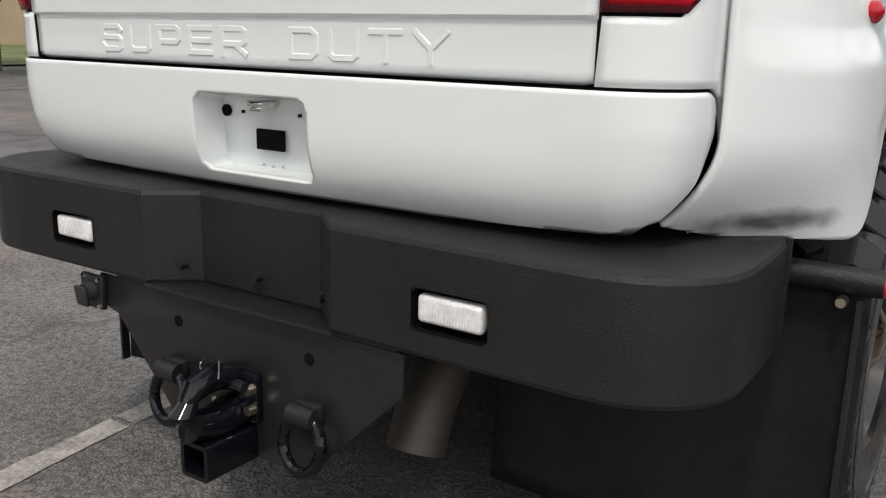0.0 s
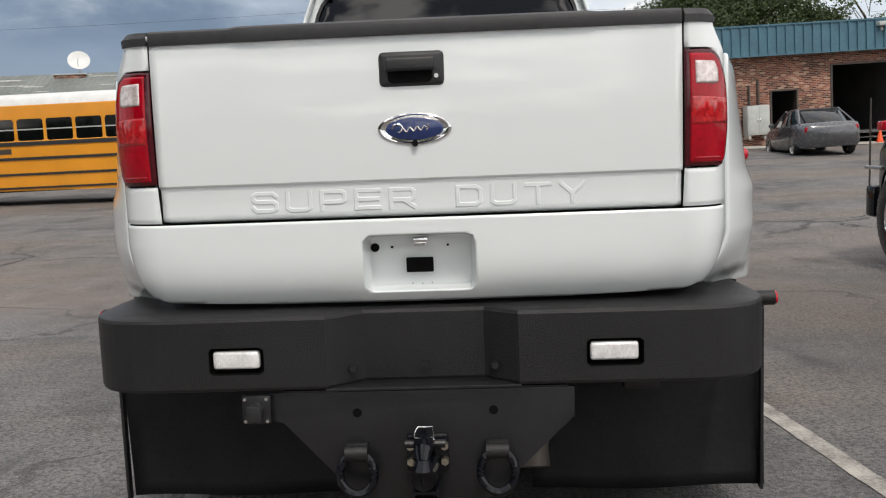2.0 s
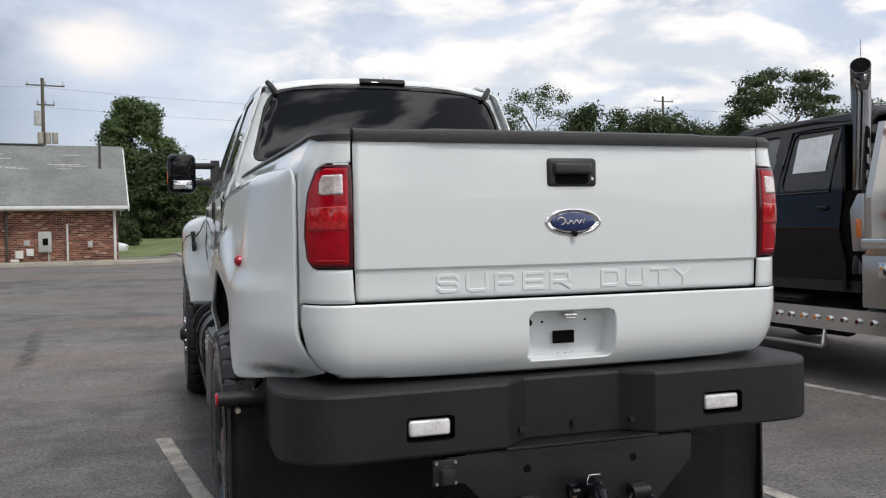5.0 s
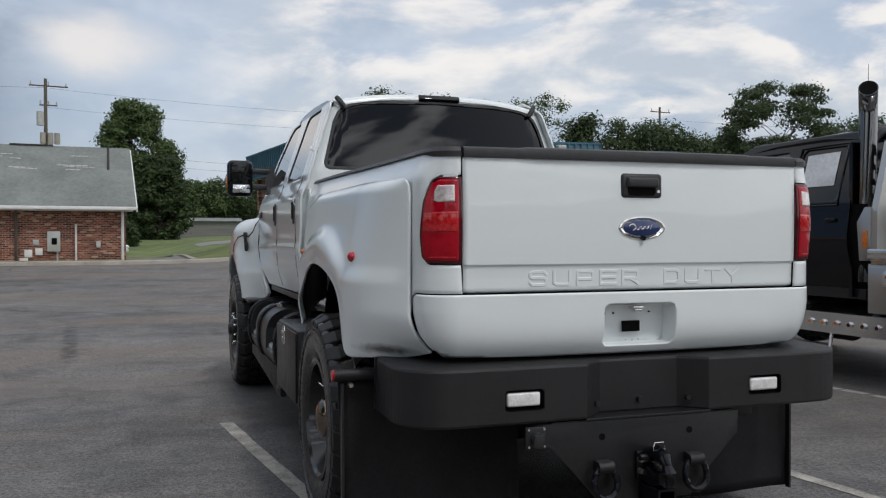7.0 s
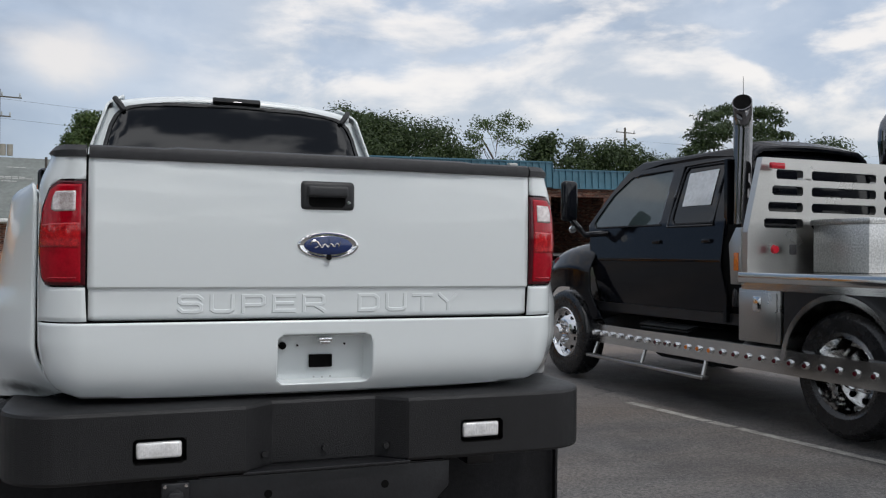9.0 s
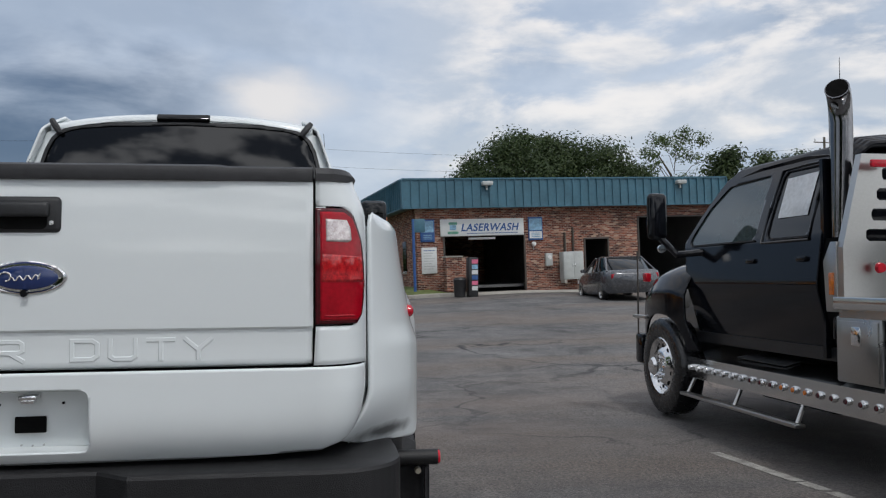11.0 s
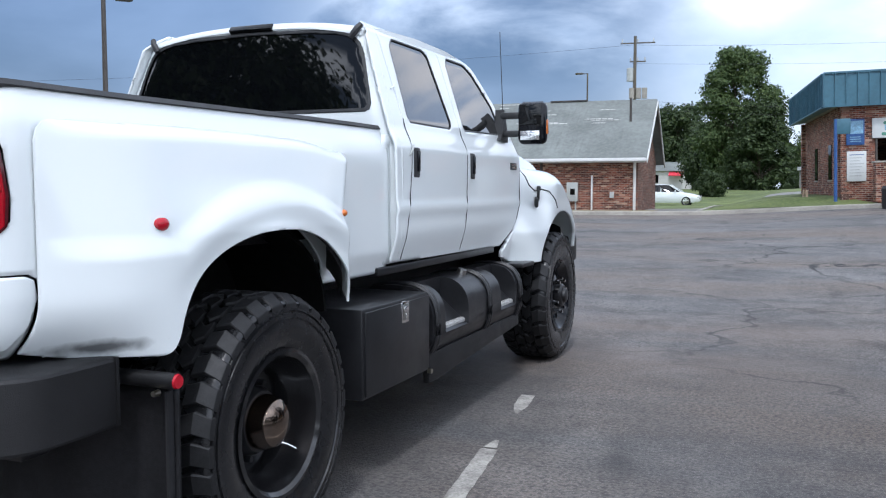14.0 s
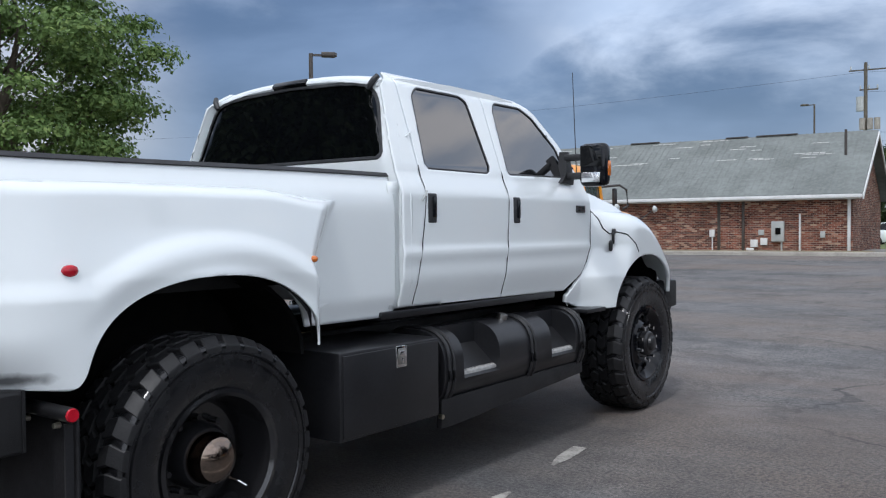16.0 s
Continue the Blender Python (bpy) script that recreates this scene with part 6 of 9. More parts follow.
def tread_block(width, R, n, za, zb, bend):
    """One lug: a bent block that stands proud of the carcass, rounded off towards the shoulder."""
    h, da = width / 2, 2 * math.pi / n
    bm = B()
    lo, mid, hi = [], [], []
    for u, w in ((-0.40, 0.0), (0.40, 0.0), (0.40 + bend, 0.5), (0.40, 1.0), (-0.40, 1.0), (-0.40 + bend, 0.5)):
        z = h * (za + (zb - za) * w)
        drop = 0.032 * max(0.0, (abs(z) / h - 0.70) / 0.30) ** 1.5
        for r, k, kz, lst in ((R * 0.952 - drop, 1.0, 1.0, lo), (R - 0.006 - drop, 0.93, 0.985, mid), (R - drop, 0.80, 0.95, hi)):
            zz = h * (za + (zb - za) * (0.5 + (w - 0.5) * kz))
            aa = da * (bend * (1 if w == 0.5 else 0) + (u - bend * (1 if w == 0.5 else 0)) * k)
            lst.append(bm.verts.new((r * math.cos(aa), r * math.sin(aa), zz)))
    bm.faces.new(hi)
    for a, c in ((lo, mid), (mid, hi)):
        for i in range(6):
            j = (i + 1) % 6
            bm.faces.new((a[i], a[j], c[j], c[i]))
    bmesh.ops.recalc_face_normals(bm, faces=bm.faces)
    return bm


TREAD = {}


def add_tread(tyre_ob, width, R, n, mat="tread_rubber"):
    for row, (za, zb, off, bend) in enumerate(((-1.02, -0.44, 0.0, 0.16), (-0.38, 0.10, 0.5, -0.22), (-0.10, 0.38, 0.0, 0.22), (0.44, 1.02, 0.5, -0.16))):
        if row == 1:
            zb = -0.03
        if row == 2:
            za = 0.03
        for k in range(n):
            if (width, n, row) not in TREAD:
                ob = part("tread_block", tread_block(width, R, n, za, zb, bend), mat, tyre_ob, smooth=0)
                TREAD[(width, n, row)] = ob.data
            else:
                ob = link("tread_block", TREAD[(width, n, row)], None, tyre_ob)
            ob.rotation_euler = (0, 0, 2 * math.pi * (k + off) / n)


TYRES = []


def truck_wheel(y, sgn, outer, front):
    """z of the wheel's own frame points outwards."""
    W, R, rim = 0.39, (0.54 if front else 0.525), 0.285
    m = Matrix.Translation((sgn * (outer - W / 2), y, R - (0.004 if front else 0.020))) @ pose(0, 0, 0, 0, 90 * sgn, 0)
    w = new("wheel")
    w.parent, w.matrix_world = truck, m
    w["label"] = "wide off-road wheel with black dished rim"
    TYRES.append((part("tyre", tyre(W, R, rim), "rubber", w, "chunky black off-road tyre", smooth=30), W, R, 26 if front else 30))
    if not front:
        bm = B()
        tube(bm, [(0.10, 0.10, W * 0.05), (0.13, 0.14, W * 0.30), (0.15, 0.16, W * 0.36)], 0.004, 6)
        part("valve_stem", bm, "chrome", w, "thin bright valve stem")
    h = W / 2
    if not front:
        prof = [(rim + 0.012, h * 0.86), (rim + 0.018, h * 0.95), (rim, h * 0.97), (rim - 0.016, h * 0.9), (rim - 0.03, h * 0.55), (rim - 0.045, h * 0.30), (rim - 0.055, h * 0.22), (rim - 0.06, -h * 0.05), (0.15, -h * 0.12), (0, -h * 0.12)]
        bm = B()
        lathe(bm, prof, None, 64)
        part("rim", bm, "rim_black", w, "gloss black deep-dish rim")
        bm = B()
        lathe(bm, [(0.145, -h * 0.12), (0.14, h * 0.25), (0.122, h * 0.42), (0, h * 0.42)], None, 32)
        part("hub", bm, "black_satin", w)
        bm = B()
        lathe(bm, [(0.112, h * 0.42), (0.110, h * 0.60), (0.094, h * 0.80), (0.058, h * 0.93), (0, h * 0.97)], None, 40)
        part("hub_cap", bm, "bronze_chrome", w, "polished domed hub cap")
    else:
        prof = [(rim + 0.012, h * 0.86), (rim + 0.018, h * 0.95), (rim, h * 0.97), (rim - 0.02, h * 0.85), (rim - 0.05, h * 0.62), (rim - 0.085, h * 0.60), (0.15, h * 0.78), (0.13, h * 0.82), (0, h * 0.82)]
        bm = B()
        lathe(bm, prof, None, 64)
        part("rim", bm, "black_gloss", w, "gloss black rim")
        for k in range(8):
            a = 2 * math.pi * (k + 0.5) / 8
            bm = B()
            prism(bm, rrect(0.055, 0.045, 0.018, 4), 0, 0.004, Matrix.Translation((0.20 * math.cos(a), 0.20 * math.sin(a), h * 0.66)) @ pose(0, 0, 0, 0, 0, math.degrees(a)))
            part("hand_hole", bm, "void", w)
        bm = B()
        lathe(bm, [(0.10, h * 0.8), (0.098, h * 1.02), (0.085, h * 1.10), (0.062, h * 1.12), (0.055, h * 1.22), (0.04, h * 1.26), (0, h * 1.26)], None, 32)
        part("hub", bm, "black_satin", w)
    n = 10
    for k in range(n):
        a = 2 * math.pi * k / n
        r, z = (0.142, h * 0.80) if front else (0.165, -h * 0.10)
        bm = B()
        rod(bm, (r * math.cos(a), r * math.sin(a), z), (r * math.cos(a), r * math.sin(a), z + 0.05), 0.016, 0.013, 8)
        part("lug_nut", bm, "black_satin" if not front else "chrome", w)
    return w


for sgn in (-1, 1):
    truck_wheel(1.160, sgn, 1.155, False)
    truck_wheel(5.440, sgn, 1.165, True)


# ---- bumper, hitch and running gear ----
def bumper_half():
    """Plan of the bumper's rear edge from the middle to the end."""
    pts = [(0.0, 0.005), (0.185, 0.005), (0.285, -0.080), (0.80, -0.085)]
    cx, cy, r = 0.845, 0.115, 0.197
    for k in range(0, 11):
        a = radians(-90 + 9 * k)
        pts.append((cx + r * math.cos(a), cy + r * math.sin(a)))
    pts += [(1.042, 0.25), (1.036, 0.372)]
    return pts


LAMPS = (-0.558, 0.568)


def rear_bumper():
    bp = new("rear_bumper")
    bp.parent = truck
    bp["label"] = "heavy black textured steel bumper with two lamps"
    half = bumper_half()
    rear = [(-x, y) for x, y in half[::-1][:-1]] + half
    full = rear + [(1.0, 0.380), (-1.0, 0.380)]
    def level(s, z):
        r = []
        n = len(rear)
        for i, (x, y) in enumerate(rear):
            a, c = Vector(rear[max(0, i - 1)]), Vector(rear[min(n - 1, i + 1)])
            d = (c - a).normalized()
            r.append(Vector((x - d.y * s, y + d.x * s, z)))
        return r
    bm = B()
    rows = []
    for s, z in ((0.30, 0.918), (0.014, 0.912), (0.004, 0.907), (0.0, 0.897), (0.0, 0.80), (0.0, 0.695), (0.004, 0.686), (0.014, 0.683), (0.12, 0.683)):
        lv = level(s, z) if s < 0.2 else [Vector((max(-0.98, min(0.98, p.x * 0.97)), 0.378, 0.915)) for p in level(0, z)]
        if 0.1 < s < 0.2:
            lv = [Vector((p.x * 0.93, min(0.30, p.y + 0.08), 0.683)) for p in level(0, z)]
        rows.append([bm.verts.new(p) for p in lv])
    for r, (a, c) in enumerate(zip(rows, rows[1:])):
        if r in (3, 4):
            continue
        for i in range(len(a) - 1):
            bm.faces.new((a[i], a[i + 1], c[i + 1], c[i]))
    shell = part("shell", bm, "liner", bp, smooth=28)
    # the face, with openings for the two lamps
    P = np.array(rear)
    run = np.concatenate([[0], np.cumsum(np.hypot(*np.diff(P, axis=0).T))])
    run -= run[-1] / 2
    def face_place(u, z):
        return np.interp(u, run, P[:, 0]), np.interp(u, run, P[:, 1]), z
    off = {cx: float(np.interp(cx, P[:, 0], run)) for cx in LAMPS}
    holes = [in_poly(rrect(0.166, 0.082, 0.004, 2, off[cx], 0.778)) for cx in LAMPS]
    cuts = sorted(set(np.round(np.concatenate([run, np.linspace(run[0], run[-1], 150)]), 4)))
    v, f = sheet(run[0], run[-1], 0.695, 0.897, 0.0075, 0.0063, lambda u, z: -np.maximum(holes[0](u, z), holes[1](u, z)), face_place)
    raw("face", v, f, "liner", bp, smooth=28)
    bm = B()
    for sgn in (-1, 1):
        box(bm, (sgn * 1.0, 0.372, 0.80), (0.085, 0.012, 0.22))
    box(bm, (0, 0.372, 0.80), (1.96, 0.012, 0.20))
    part("front_plate", bm, "liner", bp)
    for cx in LAMPS:
        bm = B()
        o, i = rrect(0.166, 0.082, 0.004, 2, cx, 0.778), rrect(0.164, 0.080, 0.004, 2, cx, 0.778)
        ro = [bm.verts.new((x, -0.0840, z)) for x, z in o]
        r1 = [bm.verts.new((x, -0.0700, z)) for x, z in i]
        r2 = [bm.verts.new((x, -0.0450, z)) for x, z in i]
        for A, C in ((ro, r1), (r1, r2)):
            for k in range(len(A)):
                bm.faces.new((A[k], A[(k + 1) % len(A)], C[(k + 1) % len(A)], C[k]))
        bm.faces.new(r2)
        lb = part("lamp_bezel", bm, "void", bp, "black lamp bezel", smooth=0)
        bm = B()
        box(bm, (cx - 0.002, -0.066, 0.780), (0.142, 0.030, 0.055), bevel=0.010, seg=3)
        ln = part("reverse_lamp", bm, "clear_lens", bp, "clear finely ribbed reversing lamp")
        for k in range(19):
            bm = B()
            box(bm, (cx - 0.060 + 0.0065 * k, -0.0812, 0.780), (0.0022, 0.0012, 0.040))
            part("rib", bm, "clear_lens", ln)
    bm = B()
    prism(bm, [(-0.292, -0.084), (0.292, -0.084), (0.20, 0.012), (-0.20, 0.012)], 0.679, 0.688, None, bevel=0.002)
    part("ledge", bm, "black_satin", bp, "flat steel ledge across the bumper's middle")
    for x in (-0.215, 0.0, 0.215):
        bm = B()
        yb = 0.0 if abs(x) < 0.1 else -0.030
        rod(bm, (x, yb + 0.006, 0.735), (x, yb - 0.012, 0.735), 0.013, 0.011, 8)
        part("bolt", bm, "liner", bp)
    return bp


rear_bumper()


def hitch():
    h = new("hitch")
    h.parent = truck
    h.location = (0, 0.022, -0.006)
    h["label"] = "black steel hitch plate with pintle hook and tow rings"
    bm = B()
    prism(bm, [(-0.50, 0.676), (-0.50, 0.598), (-0.43, 0.585), (-0.27, 0.405), (-0.21, 0.335), (0.21, 0.335), (0.262, 0.405), (0.448, 0.585), (0.45, 0.676)], 0.066, 0.078, XZ, bevel=0.003)
    box(bm, (0, -0.02, 0.676), (0.86, 0.11, 0.010))
    part("plate", bm, "black_satin", h, "black steel hitch plate", smooth=30)
    for x in (-0.206, 0.206):
        bm = B()
        rod(bm, (x, -0.0775, 0.610), (x, -0.0795, 0.610), 0.014, None, 20)
        part("hole", bm, "void", h)
        bm = B()
        c = (x - 0.003 if x < 0 else x + 0.008)
        pts = [(c + 0.052 * math.cos(a), -0.115 + 0.01 * math.sin(a), 0.432 + 0.060 * math.sin(a)) for a in [2 * math.pi * k / 28 for k in range(28)]]
        tube(bm, pts, 0.0135, 10, closed=True)
        part("tow_ring", bm, "black_gloss", h, "thick black tow ring")
        bm = B()
        rod(bm, (c - 0.034, -0.108, 0.494), (c + 0.034, -0.108, 0.494), 0.024, None, 16)
        box(bm, (c, -0.088, 0.496), (0.07, 0.03, 0.05), bevel=0.008)
        part("ring_mount", bm, "liner", h)
    # pintle hook
    bm = B()
    box(bm, (0.005, -0.088, 0.487), (0.125, 0.022, 0.115), bevel=0.006)
    part("pintle_plate", bm, "black_gloss", h)
    bm = B()
    pts = [(0, -0.09, 0.455), (0, -0.17, 0.440), (0, -0.225, 0.455), (0, -0.245, 0.490), (0, -0.222, 0.518)]
    tube(bm, pts, 0.03, 12, radii=[0.045, 0.040, 0.036, 0.030, 0.018])
    part("pintle_hook", bm, "black_gloss", h, "black pintle hook")
    bm = B()
    pts = [(0, -0.10, 0.530), (0, -0.16, 0.548), (0, -0.215, 0.535), (0, -0.235, 0.510)]
    tube(bm, pts, 0.026, 12, radii=[0.030, 0.032, 0.028, 0.018])
    part("pintle_latch", bm, "black_gloss", h)
    bm = B()
    rod(bm, (-0.06, -0.125, 0.525), (0.06, -0.125, 0.525), 0.013, None, 10)
    part("latch_pin", bm, "black_satin", h)
    bm = B()
    tube(bm, [(-0.026, -0.175, 0.535), (-0.026, -0.17, 0.575), (-0.016, -0.165, 0.590), (0.026, -0.165, 0.590), (0.030, -0.17, 0.555), (0.01, -0.18, 0.535)], 0.0022, 6)
    part("clip", bm, "chrome", h, "bright wire safety clip")
    for x in (-0.046, 0.056):
        for z in (0.512, 0.465):
            bm = B()
            rod(bm, (x, -0.098, z), (x, -0.118, z), 0.013, 0.012, 6)
            part("bolt", bm, "zinc", h, "zinc hex bolt")
    bm = B()
    o, i = rrect(0.084, 0.084, 0.010, 3, 0.004, 0.375), rrect(0.064, 0.064, 0.006, 3, 0.004, 0.375)
    fo, fi, bo, bi = ([bm.verts.new((x, y, z)) for x, z in q] for q, y in ((o, -0.225), (i, -0.225), (o, 0.1), (i, 0.1)))
    n = len(o)
    for k in range(n):
        j = (k + 1) % n
        bm.faces.new((fo[k], fo[j], fi[j], fi[k]))
        bm.faces.new((fi[k], fi[j], bi[j], bi[k]))
        bm.faces.new((fo[k], bo[k], bo[j], fo[j]))
    bm.faces.new(bi)
    part("receiver_tube", bm, "black_gloss", h, "square black receiver tube")
    # trailer plug
    bm = B()
    box(bm, (-0.508, -0.092, 0.632), (0.088, 0.016, 0.088), bevel=0.006)
    c = part("plug_plate", bm, "black_satin", h)
    bm = B()
    rod(bm, (-0.508, -0.099, 0.632), (-0.508, -0.122, 0.632), 0.025, 0.023, 16)
    box(bm, (-0.508, -0.127, 0.626), (0.044, 0.010, 0.052), pose(0, 0, 0, 8), bevel=0.004)
    part("trailer_plug", bm, "black_plastic", c, "black trailer plug with spring lid")
    for dx in (-0.033, 0.033):
        for dz in (-0.034, 0.034):
            bm = B()
            rod(bm, (-0.508 + dx, -0.099, 0.632 + dz), (-0.508 + dx, -0.106, 0.632 + dz), 0.0065, 0.0055, 8)
            part("screw", bm, "chrome", c)


hitch()


def under_gear():
    # mud flaps on round hanger bars
    for sgn in (-1, 1):
        bm = B()
        rod(bm, (sgn * 0.55, 0.462, 0.826), (sgn * 1.20, 0.462, 0.826), 0.027, None, 16)
        hb = part("flap_bar", bm, "liner", truck, "black flap hanger bar")
        bm = B()
        rod(bm, (sgn * 1.20, 0.462, 0.826), (sgn * 1.208, 0.462, 0.826), 0.025, 0.022, 16)
        part("reflector", bm, "bright_red_lens", hb, "round red reflector")
        v, f = sheet(0.33, 1.165, 0.14, 0.805, 0.06, 0.05, None, lambda u, z, sgn=sgn: (sgn * (u + 0.010 - (0.042 if sgn < 0 else 0.0) * (0.8 - z) * u), 0.462 + 0.025 * np.sin(2.5 * z) - 0.015 * np.cos(9 * u), z))
        fl = raw("mud_flap", v, f, "flap", truck, "black rubber mud flap", thick=0.01, flip=sgn < 0)
        bm = B()
        box(bm, (sgn * 1.160, 0.470, 0.46), (0.010, 0.03, 0.66))
        part("stiffener", bm, "black_satin", fl)
        for x in (0.72, 0.92, 1.13):
            bm = B()
            rod(bm, (sgn * x, 0.455, 0.785), (sgn * x, 0.430, 0.785), 0.012, 0.010, 8)
            part("bolt", bm, "zinc", fl, "bright bolt")
    # chassis, axles, tanks hidden in the dark under the body
    for sgn in (-1, 1):
        bm = B()
        box(bm, (sgn * 0.43, 3.25, 0.76), (0.09, 5.5, 0.24), bevel=0.01)
        part("frame_rail", bm, "black_satin", truck)
        # wheel-well panels, their near-black colour carrying the shade inside the arches
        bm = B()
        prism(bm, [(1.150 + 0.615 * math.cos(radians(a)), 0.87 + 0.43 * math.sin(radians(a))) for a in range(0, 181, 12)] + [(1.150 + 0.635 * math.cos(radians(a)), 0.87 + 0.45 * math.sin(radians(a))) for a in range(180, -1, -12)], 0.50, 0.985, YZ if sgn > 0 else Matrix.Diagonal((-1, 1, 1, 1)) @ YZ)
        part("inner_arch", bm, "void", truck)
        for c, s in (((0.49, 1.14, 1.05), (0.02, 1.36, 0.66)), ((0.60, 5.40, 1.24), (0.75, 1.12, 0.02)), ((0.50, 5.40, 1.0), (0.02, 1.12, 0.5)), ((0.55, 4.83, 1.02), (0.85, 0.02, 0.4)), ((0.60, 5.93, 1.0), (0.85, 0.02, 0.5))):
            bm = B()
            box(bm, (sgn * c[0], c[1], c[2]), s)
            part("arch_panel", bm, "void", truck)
        bm = B()
        rod(bm, (sgn * 0.46, 0.95, 0.62), (sgn * 0.46, 1.35, 1.10), 0.03)
        part("shock_absorber", bm, "black_satin", truck)
        bm = B()
        tube(bm, [(sgn * 0.62, 0.55, 0.74), (sgn * 0.62, 1.105, 0.60), (sgn * 0.62, 1.7, 0.74)], 0.045, 8)
        part("leaf_spring", bm, "black_satin", truck)
        bm = B()
        rod(bm, (sgn * 1.02, 1.32, 0.99), (sgn * 0.99, 1.46, 0.88), 0.006)
        part("stay_rod", bm, "black_satin", truck)
    for y in (1.160, 5.440):
        bm = B()
        rod(bm, (-0.85, y, 0.535), (0.85, y, 0.535), 0.075, None, 14)
        box(bm, (0, y, 0.535), (0.42, 0.38, 0.40), bevel=0.12, seg=3)
        part("axle", bm, "black_satin", truck)
    bm = B()
    rod(bm, (0, 1.2, 0.55), (0, 3.6, 0.72), 0.055)
    part("drive_shaft", bm, "black_satin", truck)
    bm = B()
    box(bm, (0, 4.2, 0.72), (0.6, 2.4, 0.5), bevel=0.08)
    part("gearbox", bm, "black_satin", truck)
    bm = B()
    tube(bm, [(0.28, 1.9, 0.66), (0.295, 0.9, 0.66), (0.305, 0.47, 0.63), (0.31, 0.32, 0.55), (0.315, 0.215, 0.43), (0.317, 0.175, 0.335)], 0.070, 20)
    part("tail_pipe", bm, "rust_steel", truck, "rust-streaked bare steel tail pipe")
    bm = B()
    box(bm, (0.62, 0.33, 0.62), (0.26, 0.2, 0.03), bevel=0.006)
    box(bm, (0.70, 0.30, 0.60), (0.12, 0.12, 0.06), bevel=0.01)
    part("bracket", bm, "black_satin", truck)
    # toolboxes, step tanks and rails along both sides
    for sgn in (-1, 1):
        bm = B()
        box(bm, (sgn * 0.83, 2.29, 0.645), (0.58, 0.80, 0.445), bevel=0.014)
        tb = part("toolbox", bm, "black_satin", truck, "black steel side toolbox")
        bm = B()
        box(bm, (sgn * 1.124, 2.29, 0.645), (0.014, 0.765, 0.41), bevel=0.005)
        dr = part("toolbox_door", bm, "black_satin", tb)
        bm = B()
        box(bm, (sgn * 1.132, 2.345, 0.80), (0.010, 0.085, 0.115), bevel=0.004)
        lt = part("latch", bm, "chrome", dr, "chrome paddle latch")
        bm = B()
        box(bm, (sgn * 1.136, 2.345, 0.80), (0.006, 0.060, 0.085), bevel=0.002)
        part("latch_dish", bm, "alu", lt)
        bm = B()
        box(bm, (sgn * 1.141, 2.345, 0.815), (0.010, 0.044, 0.030), bevel=0.003)
        box(bm, (sgn * 1.141, 2.345, 0.778), (0.010, 0.018, 0.030), bevel=0.003)
        part("paddle", bm, "chrome", lt)
        # fuel tank with two cut-in steps
        bm = B()
        def tank_row(y, cut):
            row = []
            N_ = 36
            for k in range(N_):
                a = 2 * math.pi * k / N_
                c, s = math.cos(a), math.sin(a)
                x = 0.885 + 0.24 * math.copysign(abs(c) ** 0.75, c)
                z = 0.665 + 0.225 * math.copysign(abs(s) ** 0.75, s)
                if cut and x > 0.93 and z > 0.60:
                    x, z = (0.93, z) if z > 0.64 + (x - 0.93) * 0.6 else (x, 0.60)
                row.append(Vector((sgn * x, y, z)))
            return row
        ys_ = [(2.74, 0), (2.925, 0), (2.930, 1), (3.305, 1), (3.310, 0), (3.945, 0), (3.950, 1), (4.285, 1), (4.290, 0), (4.43, 0)]
        loft(bm, [tank_row(y, c) for y, c in ys_])
        tk = part("step_tank", bm, "black_satin", truck, "black step fuel tank with two recessed treads", smooth=35)
        for y0, y1 in ((2.94, 3.295), (3.96, 4.275)):
            bm = B()
            box(bm, (sgn * 1.015, (y0 + y1) / 2, 0.618), (0.18, y1 - y0, 0.035), bevel=0.004)
            tr = part("tread", bm, "step_metal", tk, "bright serrated step tread")
            for k in range(11):
                bm = B()
                box(bm, (sgn * 1.015, y0 + 0.015 + (y1 - y0 - 0.03) * k / 10, 0.638), (0.165, 0.010, 0.008))
                part("ridge", bm, "step_metal", tr)
        for y in (2.80, 3.70, 4.37):
            for dy in (-0.022, 0.022):
                bm = B()
                row = tank_row(y + dy, 0)
                c = Vector((sgn * 0.885, y + dy, 0.665))
                tube(bm, [c + (p - c) * 1.03 for p in row], 0.012, 6, closed=True)
                part("strap", bm, "black_satin", tk, "black tank strap")
        bm = B()
        rod(bm, (sgn * 0.97, 3.56, 0.875), (sgn * 0.985, 3.56, 0.915), 0.035, 0.030, 14)
        part("filler_cap", bm, "alu", tk, "bright filler cap")
        bm = B()
        prism(bm, [(2.74, 0.50), (2.74, 0.335), (2.84, 0.335), (4.43, 0.43), (4.43, 0.515), (4.0, 0.515)], 1.06, 1.10, YZ if sgn > 0 else Matrix.Diagonal((-1, 1, 1, 1)) @ YZ, bevel=0.006)
        part("side_rail", bm, "liner", truck, "black side guard rail")
        bm = B()
        rod(bm, (sgn * 1.10, 2.72, 0.41), (sgn * 1.125, 2.72, 0.41), 0.014, None, 8)
        part("bolt", bm, "zinc", truck)
        bm = B()
        box(bm, (sgn * 1.02, 4.62, 0.865), (0.2, 0.3, 0.03), bevel=0.006)
        part("wing_bracket", bm, "black_satin", truck)


under_gear()


